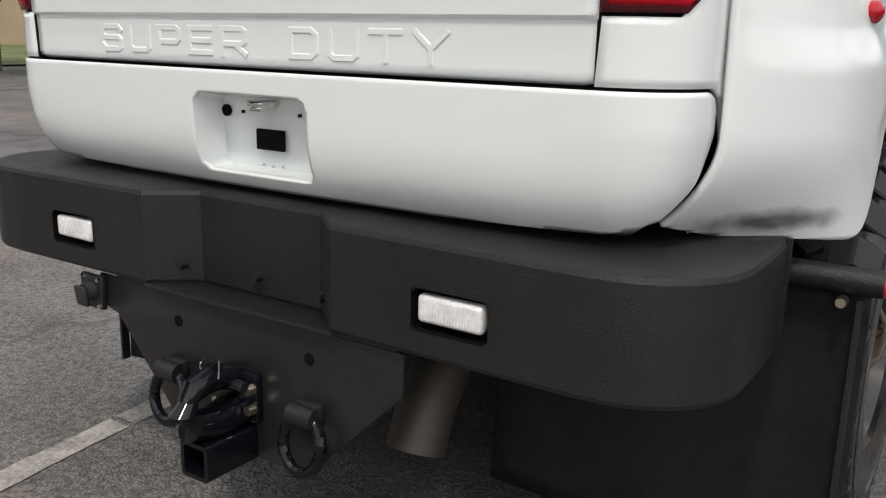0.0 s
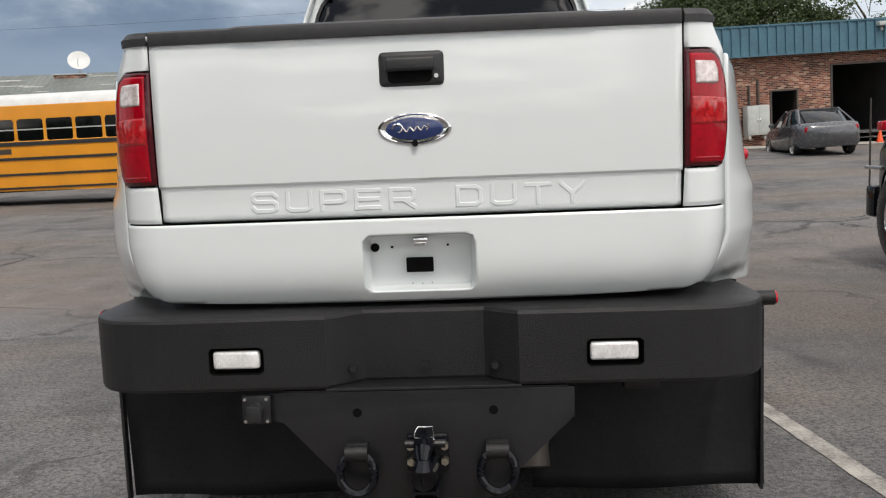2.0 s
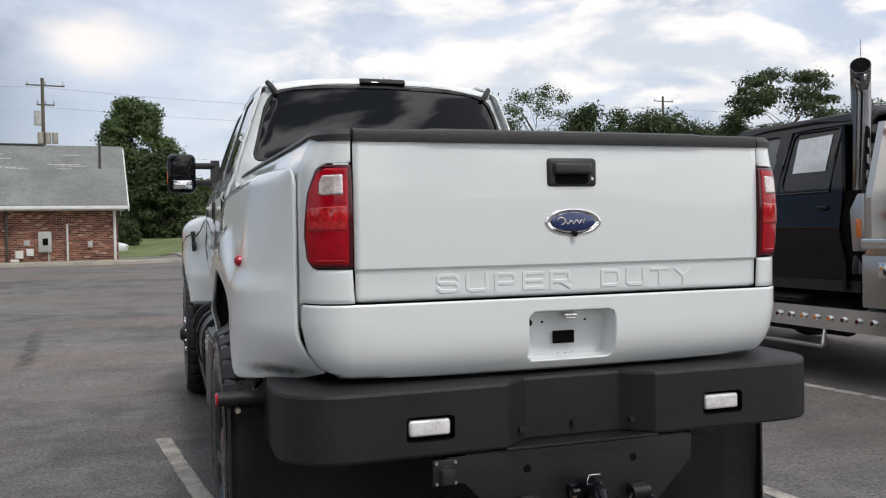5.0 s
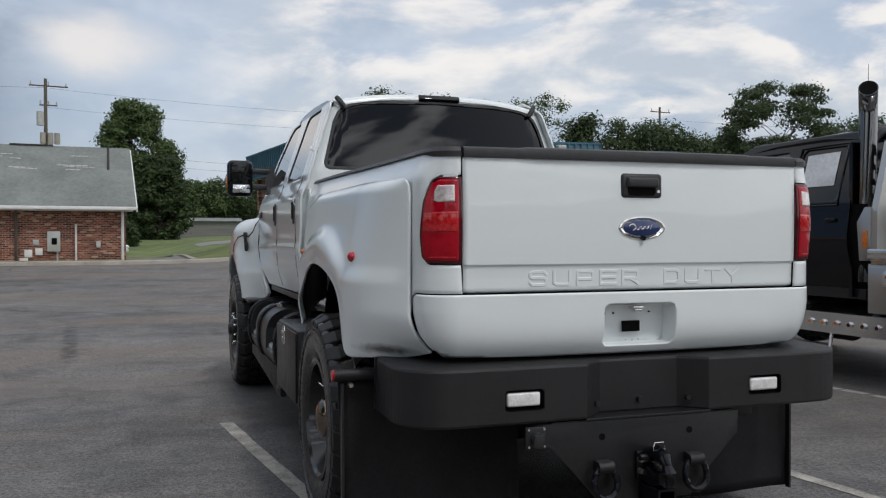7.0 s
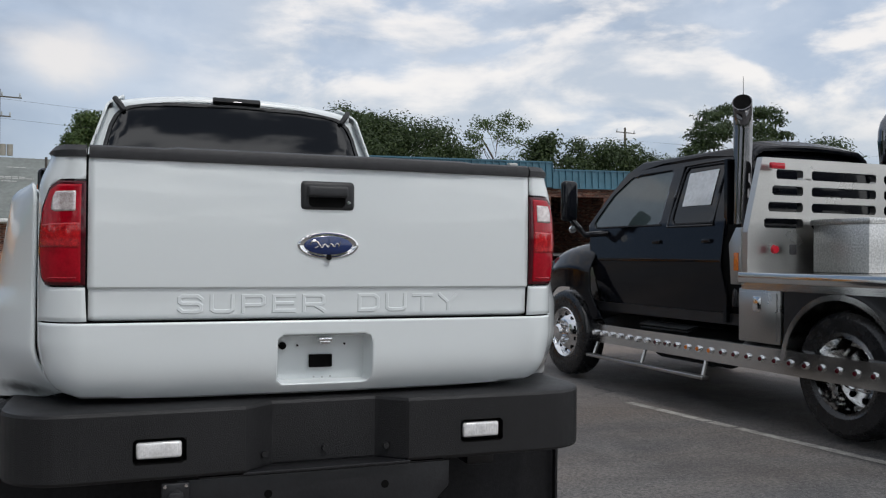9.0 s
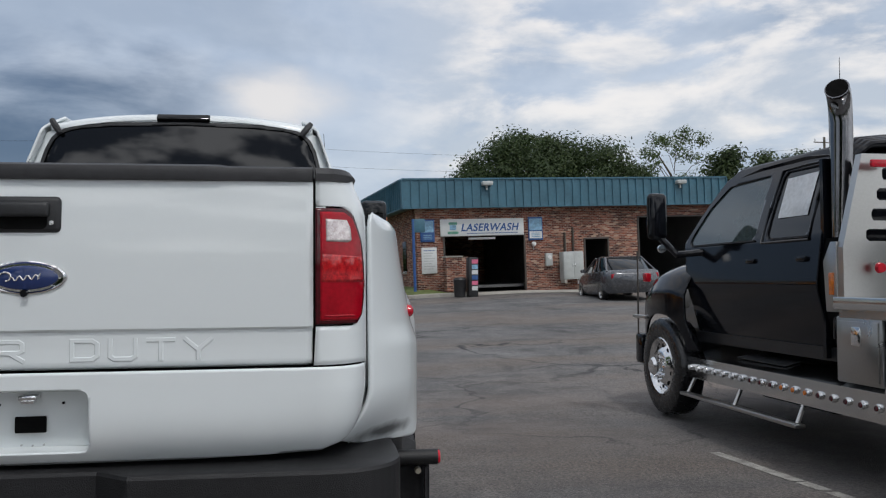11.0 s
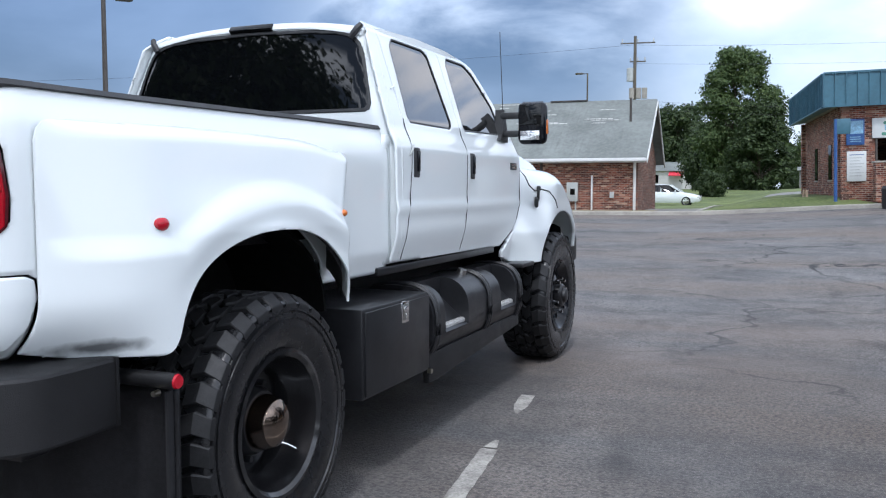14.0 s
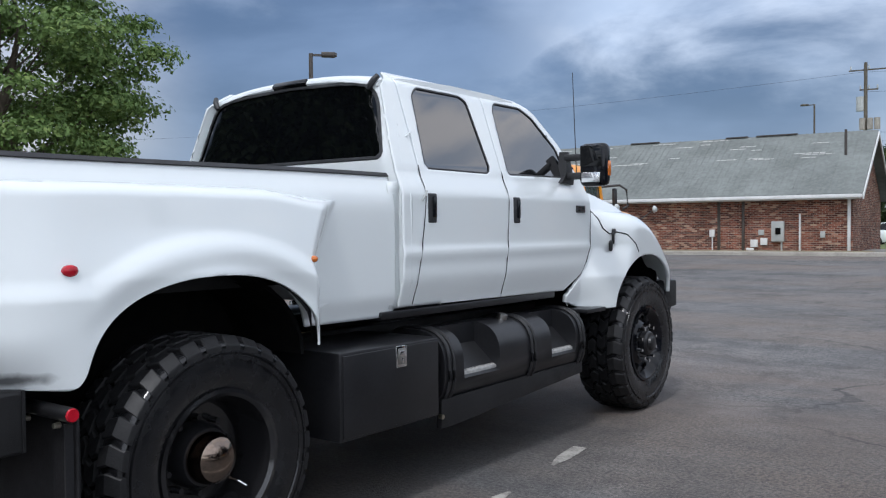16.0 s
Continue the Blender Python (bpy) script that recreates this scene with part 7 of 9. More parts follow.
# ---- the black flatbed truck ----
def black_truck():
    t = thing("flatbed_truck", "gloss black crew-cab truck with aluminium flatbed and exhaust stack", "truck", at=Matrix.Translation((4.42, 5.20, 0.03)) @ pose(0, 0, 0, 0, 0, 1.5))
    WD = 2.35        # overall width; the near flank is x = 0
    def flank(z):
        z = np.asarray(z, float)
        return 0.13 * np.clip((1.36 - z) / 0.55, 0, 1.1) ** 1.25 + 0.05 * np.clip((z - 1.36) / 0.38, 0, 1) + 0.27 * np.clip((z - 1.72) / 0.72, 0, 1) ** 1.15
    out = in_poly([(-1.66, 0.78), (0.42, 0.78), (0.50, 1.0), (0.66, 1.62), (0.72, 1.76), (0.46, 2.10), (0.24, 2.34), (0.0, 2.44), (-1.52, 2.44), (-1.64, 2.30)])
    w1 = [(-0.66, 1.74), (0.60, 1.74), (0.60, 1.79), (0.38, 2.08), (0.12, 2.27), (-0.62, 2.29)]
    w2 = [(-1.46, 1.74), (-0.86, 1.74), (-0.84, 2.29), (-1.42, 2.29)]
    for sgn in (0, 1):
        X = (lambda x: x) if sgn == 0 else (lambda x: WD - 0.25 - x)
        f1, f2 = in_poly(w1, 0.01), in_poly(w2, 0.01)
        seam = lambda y, z: np.minimum(np.abs(y + 0.75) - 0.006, np.abs(y + 1.54) - 0.006)
        v, f = sheet(-1.87, 0.75, 0.77, 2.45, 0.028, 0.028, lambda y, z: np.minimum(np.minimum(out(y, z), seam(y, z)), np.minimum(-f1(y, z), -f2(y, z))), lambda y, z: (X(flank(z)), y, z))
        raw("cab_side", v, f, "black_gloss", t, "gloss black cab side with doors", thick=0.02, flip=sgn == 0)
        v, f = sheet(-1.85, 0.6, 0.8, 1.7, 0.3, 0.15, None, lambda y, z: (X(flank(z) + 0.03), y, z))
        raw("door_core", v, f, "void", t, flip=sgn == 0)
        for nm, w in (("front_glass", w1), ("rear_glass", w2)):
            us, zs = [p[0] for p in w], [p[1] for p in w]
            v, f = sheet(min(us) - .02, max(us) + .02, min(zs) - .02, max(zs) + .02, 0.06, 0.05, in_poly(w, 0.014), lambda y, z: (X(flank(z) + 0.015), y, z))
            raw(nm, v, f, "smoke_glass" if nm[0] == "f" else "tint_glass", t, "dark side window", flip=sgn == 0)
            if nm[0] == "r" and sgn == 0:
                pp = [(-1.38, 1.90), (-0.95, 1.90), (-0.90, 2.24), (-1.34, 2.25)]
                v, f = sheet(-1.52, -0.88, 1.79, 2.26, 0.08, 0.06, in_poly(pp), lambda y, z: (X(flank(z) + 0.008) + 0.003 * np.sin(14 * y) * np.sin(11 * z), y, z))
                raw("paper_notice", v, f, "paper", t, "crumpled white paper taped inside the window", flip=True)
            bm = B()
            box(bm, (X(0.042), (us[0] + us[1]) / 2 - 0.05, 1.725), (0.02, abs(us[1] - us[0]) * 0.95, 0.014))
            part("belt_trim", bm, "black_plastic", t)
        bm = B()
        tube(bm, [(X(float(flank(z)) - 0.004), y, z) for y, z in ((-1.50, 1.70), (-1.1, 1.70), (-0.80, 1.70), (-0.80, 2.0), (-0.80, 2.32), (-1.1, 2.33), (-1.44, 2.33), (-1.47, 2.0))], 0.013, 6, closed=True)
        part("window_moulding", bm, "black_gloss", t)
        for yy in (-0.66, -1.44):
            bm = B()
            box(bm, (X(0.015), yy, 1.55), (0.03, 0.13, 0.04), bevel=0.008)
            part("door_handle", bm, "black_gloss", t)
        # wing over the front wheel
        def wing(y, z):
            b = np.clip(1 - ((y - 0.95) / 0.75) ** 2, 0, 1) ** 0.45
            top = 1.46 - 0.16 * ((y - 0.85) / 0.7) ** 2
            sh = np.clip((top + 0.10 - z) / 0.28, 0, 1) ** 0.5
            return X(0.13 - 0.28 * b * sh + 0.7 * np.clip(z - top, 0, 1)), y, z
        wo = in_poly([(0.30, 0.70), (0.46, 1.0), (0.48, 1.46), (0.8, 1.55), (1.3, 1.46), (1.58, 1.20), (1.62, 0.80), (1.5, 0.72)])
        ar = lambda y, z: 0.35 * ((np.abs(y - 0.93) / 0.52) ** 2.4 + (np.abs(z - 0.50) / 0.54) ** 2.4 - 1)
        v, f = sheet(0.28, 1.64, 0.68, 1.58, 0.028, 0.028, lambda y, z: np.minimum(wo(y, z), ar(y, z)), wing)
        raw("front_wing", v, f, "black_gloss", t, "bulging gloss black front wing", thick=0.025, flip=sgn == 0)
        bm = B()
        box(bm, (X(0.30), 1.68, 1.18), (0.26, 0.10, 0.22), bevel=0.04)
        part("headlamp", bm, "clear_lens", t)
        bm = B()
        box(bm, (X(0.0), 1.60, 1.42), (0.07, 0.10, 0.10), bevel=0.015)
        part("turn_lamp", bm, "bright_red_lens", t, "red marker lamp")
        # mirrors on arms
        bm = B()
        box(bm, (X(-0.34), 0.50, 2.02), (0.20, 0.10, 0.46), bevel=0.05, seg=3)
        mi = part("mirror", bm, "black_gloss", t, "tall black towing mirror")
        bm = B()
        tube(bm, [(X(0.05), 0.30, 1.66), (X(-0.16), 0.44, 1.64), (X(-0.30), 0.50, 1.80)], 0.035, 8)
        part("mirror_arm", bm, "black_gloss", mi)
        bm = B()
        rod(bm, (X(-0.30), 0.50, 1.70), (X(-0.30), 0.47, 1.70), 0.04, None, 14)
        part("spot_mirror", bm, "chrome", mi)
        # running board with its row of lamps
        bm = B()
        prism(bm, [(-0.06, 0.44), (0.02, 0.44), (0.30, 0.60), (0.30, 0.74), (0.0, 0.66), (-0.06, 0.64)] if sgn == 0 else [(WD - 0.25 + 0.06, 0.44), (WD - 0.25 + 0.06, 0.64), (WD - 0.25, 0.66), (WD - 0.55, 0.74), (WD - 0.55, 0.60), (WD - 0.27, 0.44)], -0.45, 4.9, Matrix(((1, 0, 0, 0), (0, 0, -1, 0), (0, 1, 0, 0), (0, 0, 0, 1))), bevel=0.006)
        rb = part("running_board", bm, "polished_alu", t, "polished aluminium running board")
        for k in range(24):
            bm = B()
            rod(bm, (X(-0.055), 0.38 - 0.165 * k, 0.54), (X(-0.082), 0.38 - 0.165 * k, 0.54), 0.034, 0.028, 12)
            l = part("lamp", bm, "chrome", rb, "small round marker lamp in chrome ring")
            bm = B()
            rod(bm, (X(-0.08), 0.38 - 0.165 * k, 0.54), (X(-0.089), 0.38 - 0.165 * k, 0.54), 0.022, 0.016, 10)
            part("lens", bm, "clear_lens" if k < 7 else "amber_lens" if 9 < k < 13 else "dark_red_lens", l)
        bm = B()
        box(bm, (X(-0.16), -0.66, 0.30), (0.09, 2.0, 0.03), bevel=0.008)
        st = part("step_bar", bm, "alu", t, "aluminium drop step")
        for yy in (0.28, -0.62, -1.58):
            bm = B()
            rod(bm, (X(-0.16), yy - 0.04, 0.31), (X(-0.02), yy + 0.08, 0.46), 0.018)
            part("hanger", bm, "alu", st)
        # black tread insert
        bm = B()
        box(bm, (X(0.13), -0.70, 0.704), (0.14, 0.8, 0.008), pose(0, 0, 0, 0, (-13 if sgn == 0 else 13), 0))
        part("tread_insert", bm, "black_plastic", rb)
        bm = B()
        box(bm, (X(-0.12), 1.50, 0.99), (0.05, 0.36, 0.035), bevel=0.01)
        part("bumper_trim", bm, "alu", t, "bright bumper trim")
    W = WD - 0.25
    bm = B()
    loft(bm, [[Vector((0.28 + (W - 0.56) * k / 10, y, z - 0.10 * abs(k / 5 - 1) ** 4)) for k in range(11)] + [Vector((W - 0.3, y, z - 0.16)), Vector((0.3, y, z - 0.16))] for y, z in ((-1.64, 2.34), (-1.52, 2.46), (-1.1, 2.50), (-0.4, 2.49), (0.06, 2.44), (0.26, 2.34))])
    part("roof", bm, "black_gloss", t, smooth=50)
    bm = B()
    loft(bm, [[Vector((W / 2 + a * w, y, zt - 0.14 * abs(a) ** 4)) for a in [-1 + k / 5 for k in range(11)]] + [Vector((W / 2 + w, y, 0.9)), Vector((W / 2 - w, y, 0.9))] for y, zt, w in ((0.45, 1.78, 0.95), (0.75, 1.74, 0.88), (1.2, 1.66, 0.80), (1.55, 1.52, 0.72), (1.66, 1.30, 0.70))])
    part("hood", bm, "black_gloss", t, smooth=50)
    bm = B()
    vs = [bm.verts.new(p) for p in ((0.14, 0.74, 1.74), (W - 0.14, 0.74, 1.74), (W - 0.38, 0.22, 2.38), (0.38, 0.22, 2.38))]
    bm.faces.new(vs)
    part("windscreen", bm, "smoke_glass", t)
    bm = B()
    box(bm, (W / 2, -1.65, 1.55), (W - 0.12, 0.04, 1.5))
    part("cab_back", bm, "black_gloss", t)
    bm = B()
    box(bm, (W / 2, 1.76, 0.62), (W + 0.1, 0.2, 0.34), bevel=0.04)
    part("front_bumper", bm, "black_gloss", t)
    bm = B()
    rod(bm, (-0.02, 1.82, 0.55), (-0.02, 1.82, 1.72), 0.010)
    part("marker_pole", bm, "pole_steel", t, "thin bumper marker pole")
    bm = B()
    box(bm, (W / 2, 1.70, 1.2), (1.0, 0.06, 0.5), bevel=0.02)
    part("grille", bm, "chrome", t)
    for x in (0.62, W - 0.62):
        bm = B()
        box(bm, (x, -1.6, 0.72), (0.1, 6.4, 0.24))
        part("frame_rail", bm, "black_satin", t)
    # exhaust stacks
    for x in (0.16, W - 0.16):
        bm = B()
        ox = -0.72 if x < 1 else 0.72
        bend = lambda d, z: (x + ox * d, -1.76 - 0.69 * d, z)
        tube(bm, [bend(0, 0.95), bend(0, 2.56), bend(0.004, 2.65), bend(0.020, 2.72), bend(0.054, 2.775), bend(0.10, 2.800)], 0.075, 24, radii=[0.084, 0.084, 0.085, 0.086, 0.087, 0.088])
        es = part("exhaust_pipe", bm, "stack_chrome", t, "tall dark chrome exhaust stack")
        bm = B()
        tube(bm, [bend(0.09, 2.795), bend(0.104, 2.802)], 0.079, 24)
        part("mouth", bm, "void", es)
        bm = B()
        rod(bm, (x, -1.76, 2.15), (x, -1.64, 2.15), 0.015)
        part("bracket", bm, "chrome", es)
        bm = B()
        rod(bm, (x, -1.76, 2.70), (x, -1.76, 3.05), 0.004, 0.002, 6)
        part("aerial", bm, "wire", es)
    # flatbed
    bed = new("flatbed")
    bed.parent, bed.location = t, (0, 0.05, 0)
    bed["label"] = "brushed aluminium flatbed with slotted headboard"
    bm = B()
    box(bm, (W / 2, -4.1, 1.225), (W + 0.2, 4.1, 0.09), bevel=0.01)
    box(bm, (W / 2, -4.1, 1.15), (W + 0.1, 4.1, 0.06))
    part("deck", bm, "polished_alu", bed, smooth=30)
    # headboard with slots, sloping shoulders
    hp = [(-0.06, 1.18), (W + 0.06, 1.18), (W + 0.06, 1.62), (W - 0.10, 2.28), (0.10, 2.28), (-0.06, 1.62)]
    slots = []
    for r in range(4):
        z0 = 1.66 + 0.145 * r
        a = 0.10 + 0.045 * r
        for u0, u1 in ((a + 0.02, 0.56), (0.66, W - 0.66), (W - 0.56, W - a - 0.02)):
            slots.append((u0, u1, z0, z0 + 0.085))
    hf = in_poly(hp)
    sf = [in_poly([(a, z0), (b, z0), (b, z1), (a, z1)]) for a, b, z0, z1 in slots]
    v, f = sheet(-0.07, W + 0.07, 1.17, 2.29, 0.0125, 0.0125, lambda x, z: np.minimum(hf(x, z), -np.max([q(x, z) for q in sf], axis=0)), lambda x, z: (x, -2.13, z))
    raw("headboard", v, f, "alu", bed, "slotted aluminium headboard", thick=-0.07, smooth=0, flip=True)
    for s, x in ((-1, -0.05), (1, W + 0.05)):
        bm = B()
        prism(bm, [(-2.06, 1.16), (-1.93, 1.16), (-1.90, 1.52), (-1.99, 1.66), (-2.06, 1.66)], x - 0.02, x + 0.02, YZ, bevel=0.004)
        part("headboard_wing", bm, "alu", bed)
        bm = B()
        rod(bm, (x + 0.22 * -s, -2.20, 1.47), (x + 0.22 * -s, -2.225, 1.47), 0.04, 0.032, 16)
        part("marker_lamp", bm, "bright_red_lens", bed, "round red marker lamp")
        bm = B()
        box(bm, (x + 0.42 * -s, -2.21, 1.47), (0.07, 0.02, 0.09), bevel=0.008)
        part("socket", bm, "grey_plastic", bed)
        bm = B()
        box(bm, (x + 0.24 * -s, -2.21, 2.20), (0.16, 0.03, 0.055), bevel=0.01)
        part("marker_lamp", bm, "bright_red_lens", bed, "red bar lamp")
        bm = B()
        box(bm, (x + 0.02 * s, -2.0, 1.36), (0.012, 0.06, 0.16), bevel=0.004)
        part("amber_reflector", bm, "amber_lens", bed, "amber reflector")
        # underbody boxes
        bm = B()
        box(bm, (x - s * 0.25, -2.26, 0.90), (0.5, 0.50, 0.46), bevel=0.012)
        tb = part("toolbox", bm, "alu", bed, "polished aluminium underbed toolbox")
        bm = B()
        box(bm, (x + s * 0.006, -2.26, 0.90), (0.012, 0.44, 0.40), bevel=0.004)
        d = part("toolbox_door", bm, "alu", tb)
        bm = B()
        box(bm, (x + s * 0.016, -2.26, 1.00), (0.014, 0.10, 0.13), bevel=0.004)
        part("latch", bm, "chrome", d)
        bm = B()
        prism(bm, rrect(0.9, 0.42, 0.02, 2, -4.55, 0.92), x - s * 0.45, x, YZ, bevel=0.006)
        part("toolbox", bm, "polished_alu", bed, "polished aluminium underbed toolbox")
        # wheel guard and rear wheels
        bm = B()
        arc = [(-3.13 + 0.60 * math.cos(radians(a)), 0.50 + 0.62 * math.sin(radians(a))) for a in range(5, 176, 10)]
        inn = [(-3.13 + 0.555 * math.cos(radians(a)), 0.50 + 0.575 * math.sin(radians(a))) for a in range(175, 4, -10)]
        prism(bm, arc + inn, x - s * 0.60, x + s * 0.02, YZ)
        part("wheel_guard", bm, "polished_alu", bed, "polished wheel guard", smooth=40)
        bm = B()
        prism(bm, [(-2.53, 0.66), (-2.53, 1.14), (-3.73, 1.14), (-3.73, 0.66)] + [(-3.13 - 0.56 * math.cos(radians(a)), 0.50 + 0.58 * math.sin(radians(a))) for a in range(17, 164, 12)], x - s * 0.04, x - s * 0.02, YZ)
        part("side_panel", bm, "black_satin", bed, smooth=0)
    # ribbed fairing along the rear edge of the roof
    for k in range(4):
        bm = B()
        y, dz = -1.50 - 0.055 * k, -0.018 * k
        tube(bm, [(0.30, y, 2.25 + dz), (0.36, y, 2.40 + dz), (0.46, y, 2.47 + dz), (0.7, y, 2.495 + dz), (W / 2, y, 2.505 + dz), (W - 0.7, y, 2.495 + dz), (W - 0.46, y, 2.47 + dz), (W - 0.36, y, 2.40 + dz), (W - 0.30, y, 2.25 + dz)], 0.03, 8)
        part("roof_rib", bm, "black_gloss", t)
    # chest on the deck
    ch = thing("tool_chest", "aluminium tread-plate tool chest on the flatbed deck", "tool chest", at=t.matrix_world @ Matrix.Translation((0.58, -2.48, 1.272)))
    bm = B()
    box(bm, (0.75, 0, 0.21), (1.5, 0.60, 0.42), bevel=0.012)
    part("body", bm, "tread_plate", ch)
    bm = B()
    box(bm, (0.75, 0, 0.44), (1.54, 0.64, 0.05), bevel=0.012)
    part("lid", bm, "tread_plate", ch)
    bm = B()
    box(bm, (0.3, -0.32, 0.33), (0.08, 0.02, 0.1), bevel=0.004)
    part("latch", bm, "chrome", ch)
    # wheels
    def wheel(x, y, s, rear):
        w = new("wheel")
        w.parent = t
        w.matrix_world = t.matrix_world @ Matrix.Translation((x, y, 0.50)) @ pose(0, 0, 0, 0, 90 * s, 0)
        w["label"] = "road wheel with polished disc"
        bm = B()
        h = 0.14 if not rear else 0.30
        lathe(bm, [(0.285, -h * 0.9), (0.33, -h), (0.44, -h), (0.485, -h * 0.86), (0.50, -h * 0.6), (0.50, h * 0.6), (0.485, h * 0.86), (0.44, h), (0.33, h), (0.285, h * 0.9)], None, 56)
        part("tyre", bm, "rubber", w)
        bm = B()
        if rear:
            lathe(bm, [(0.295, h * 0.92), (0.285, h * 0.97), (0.27, h * 0.8), (0.255, h * 0.25), (0.15, h * 0.18), (0.11, h * 0.30), (0.10, h * 0.75), (0.06, h * 0.86), (0, h * 0.88)], None, 48)
        else:
            lathe(bm, [(0.295, h * 0.92), (0.285, h * 0.98), (0.265, h * 0.8), (0.245, h * 0.45), (0.16, h * 0.95), (0.13, h * 1.02), (0.10, h * 1.0), (0.095, h * 1.5), (0.07, h * 1.7), (0, h * 1.75)], None, 48)
        part("rim", bm, "chrome", w, "polished aluminium disc")
        for k in range(10):
            a = 2 * math.pi * k / 10
            z = h * 0.2 if rear else h * 0.98
            bm = B()
            prism(bm, rrect(0.05, 0.04, 0.018, 3), 0, 0.006, Matrix.Translation((0.205 * math.cos(a), 0.205 * math.sin(a), (h * 0.24 if rear else h * 0.72))) @ pose(0, 0, 0, 0, 0, math.degrees(a)))
            part("hand_hole", bm, "void", w)
            a += 0.3
            bm = B()
            rod(bm, (0.128 * math.cos(a), 0.128 * math.sin(a), z), (0.128 * math.cos(a), 0.128 * math.sin(a), z + 0.05), 0.015, 0.011, 8)
            part("lug_nut", bm, "chrome", w)
    for s, x in ((-1, -0.02), (1, W + 0.02)):
        wheel(x - s * 0.02, 0.95, s, False)
        wheel(x - s * 0.30, -3.08, s, True)
    bm = B()
    rod(bm, (0.3, 0.95, 0.5), (W - 0.3, 0.95, 0.5), 0.06)
    part("axle", bm, "black_satin", t)
    bm = B()
    rod(bm, (0.3, -3.08, 0.5), (W - 0.3, -3.08, 0.5), 0.09)
    part("axle", bm, "black_satin", t)
    bm = B()
    rod(bm, (0.35, -0.4, 0.55), (0.35, -1.4, 0.55), 0.22, None, 20)
    part("fuel_tank", bm, "black_satin", t)
    bm = B()
    box(bm, (W / 2, -0.6, 0.83), (W - 0.2, 2.4, 0.1))
    box(bm, (W / 2, 1.0, 0.95), (1.3, 1.2, 0.3))
    part("floor_pan", bm, "black_satin", t)


black_truck()


# ---- school bus ----
def school_bus():
    z0 = gz(-9, 20.2)
    t = thing("school_bus", "yellow school bus with white roof and black trim", "bus", at=Matrix.Translation((-6.30, 19.9, z0)) @ pose(0, 0, 0, 0, -0.6, 1.0) @ Matrix.Scale(1.05, 4))
    L0, L1 = -11.05, -1.55
    wins = [(-3.18 - 0.745 * k, -2.51 - 0.745 * k) for k in range(11)]
    out = in_poly([(L0, 0.45), (-8.75, 0.45), (-8.5, 0.85), (-7.55, 0.85), (-7.3, 0.45), (L1, 0.38), (L1, 2.35), (L1 - 0.05, 2.55), (L0, 2.55)])
    wf = [in_poly([(a, 1.67), (b, 1.67), (b, 2.21), (a, 2.21)]) for a, b in wins]
    door = in_poly([(-2.41, 0.30), (-1.585, 0.30), (-1.585, 2.46), (-2.41, 2.46)])
    for s, yy in ((0, 0.0), (1, 2.4)):
        fn = lambda x, z: np.minimum(np.minimum(out(x, z), -door(x, z) if s == 0 else 1e3 + 0 * x), -np.max([w(x, z) for w in wf], axis=0))
        v, f = sheet(L0, L1, 0.38, 2.55, 0.03, 0.03, fn, lambda x, z: (x, yy + 0 * x, z))
        raw("side", v, f, "bus_yellow", t, thick=0.04, flip=s == 1)
        for (a, b) in wins:
            bm = B()
            box(bm, ((a + b) / 2, yy + (0.03 if s == 0 else -0.03), 1.94), (b - a, 0.012, 0.55))
            g = part("window", bm, "tint_glass", t)
            bm = B()
            box(bm, ((a + b) / 2, yy + (0.012 if s == 0 else -0.012), 1.95), (b - a, 0.02, 0.03))
            part("window_bar", bm, "grey_box", g)
        for z, h in ((1.60, 0.10), (1.23, 0.07), (0.84, 0.06), (0.50, 0.05)):
            bm = B()
            box(bm, ((L0 - 2.46) / 2, yy + (-0.012 if s == 0 else 0.012), z), (-2.46 - L0, 0.02, h))
            part("rub_rail", bm, "black_plastic", t, "black rub rail")
        bm = B()
        box(bm, (-7.2, yy + (-0.008 if s == 0 else 0.008), 1.42), (3.2, 0.008, 0.13))
        part("lettering_bar", bm, "rust_steel", t, "plain dark bar where lettering stands")
    bm = B()
    loft(bm, [[Vector((x, 1.2 - 1.2 * math.cos(math.pi * k / 12) * (1 if 0 < k < 12 else 1.0), 2.5 + (zt - 2.5) * math.sin(math.pi * k / 12) ** 0.55)) for k in range(13)] for x, zt in ((L0, 2.78), (L0 + 0.3, 2.90), (-1.97, 2.90))])
    part("roof", bm, "white_trim", t, "white roof", smooth=50)
    bm = B()
    loft(bm, [[Vector((x, 1.2 - 1.2 * math.cos(math.pi * k / 12), 2.45 + (zt - 2.45) * math.sin(math.pi * k / 12) ** 0.55)) for k in range(13)] for x, zt in ((-2.0, 2.92), (-1.72, 2.91), (-1.42, 2.84), (-1.28, 2.62))])
    part("roof_cap", bm, "bus_yellow", t, smooth=50)
    bm = B()
    box(bm, (L0 - 0.02, 1.2, 1.5), (0.06, 2.38, 2.2), bevel=0.02)
    part("rear_wall", bm, "bus_yellow", t)
    # folding door
    for k, x in enumerate((-2.205, -1.795)):
        bm = B()
        box(bm, (x, 0.04, 1.36), (0.40, 0.04, 2.12), bevel=0.01)
        d = part("door_leaf", bm, "black_plastic", t, "black folding door leaf")
        for zc, hh in ((1.85, 0.95), (0.85, 0.75)):
            bm = B()
            box(bm, (x, 0.015, zc), (0.30, 0.01, hh))
            part("door_glass", bm, "tint_glass", d)
        bm = B()
        box(bm, (x, 0.005, 0.48), (0.3, 0.01, 0.05))
        part("kick_strip", bm, "grey_box", d)
    bm = B()
    box(bm, (-1.77, 0.005, 1.50), (0.24, 0.008, 0.30))
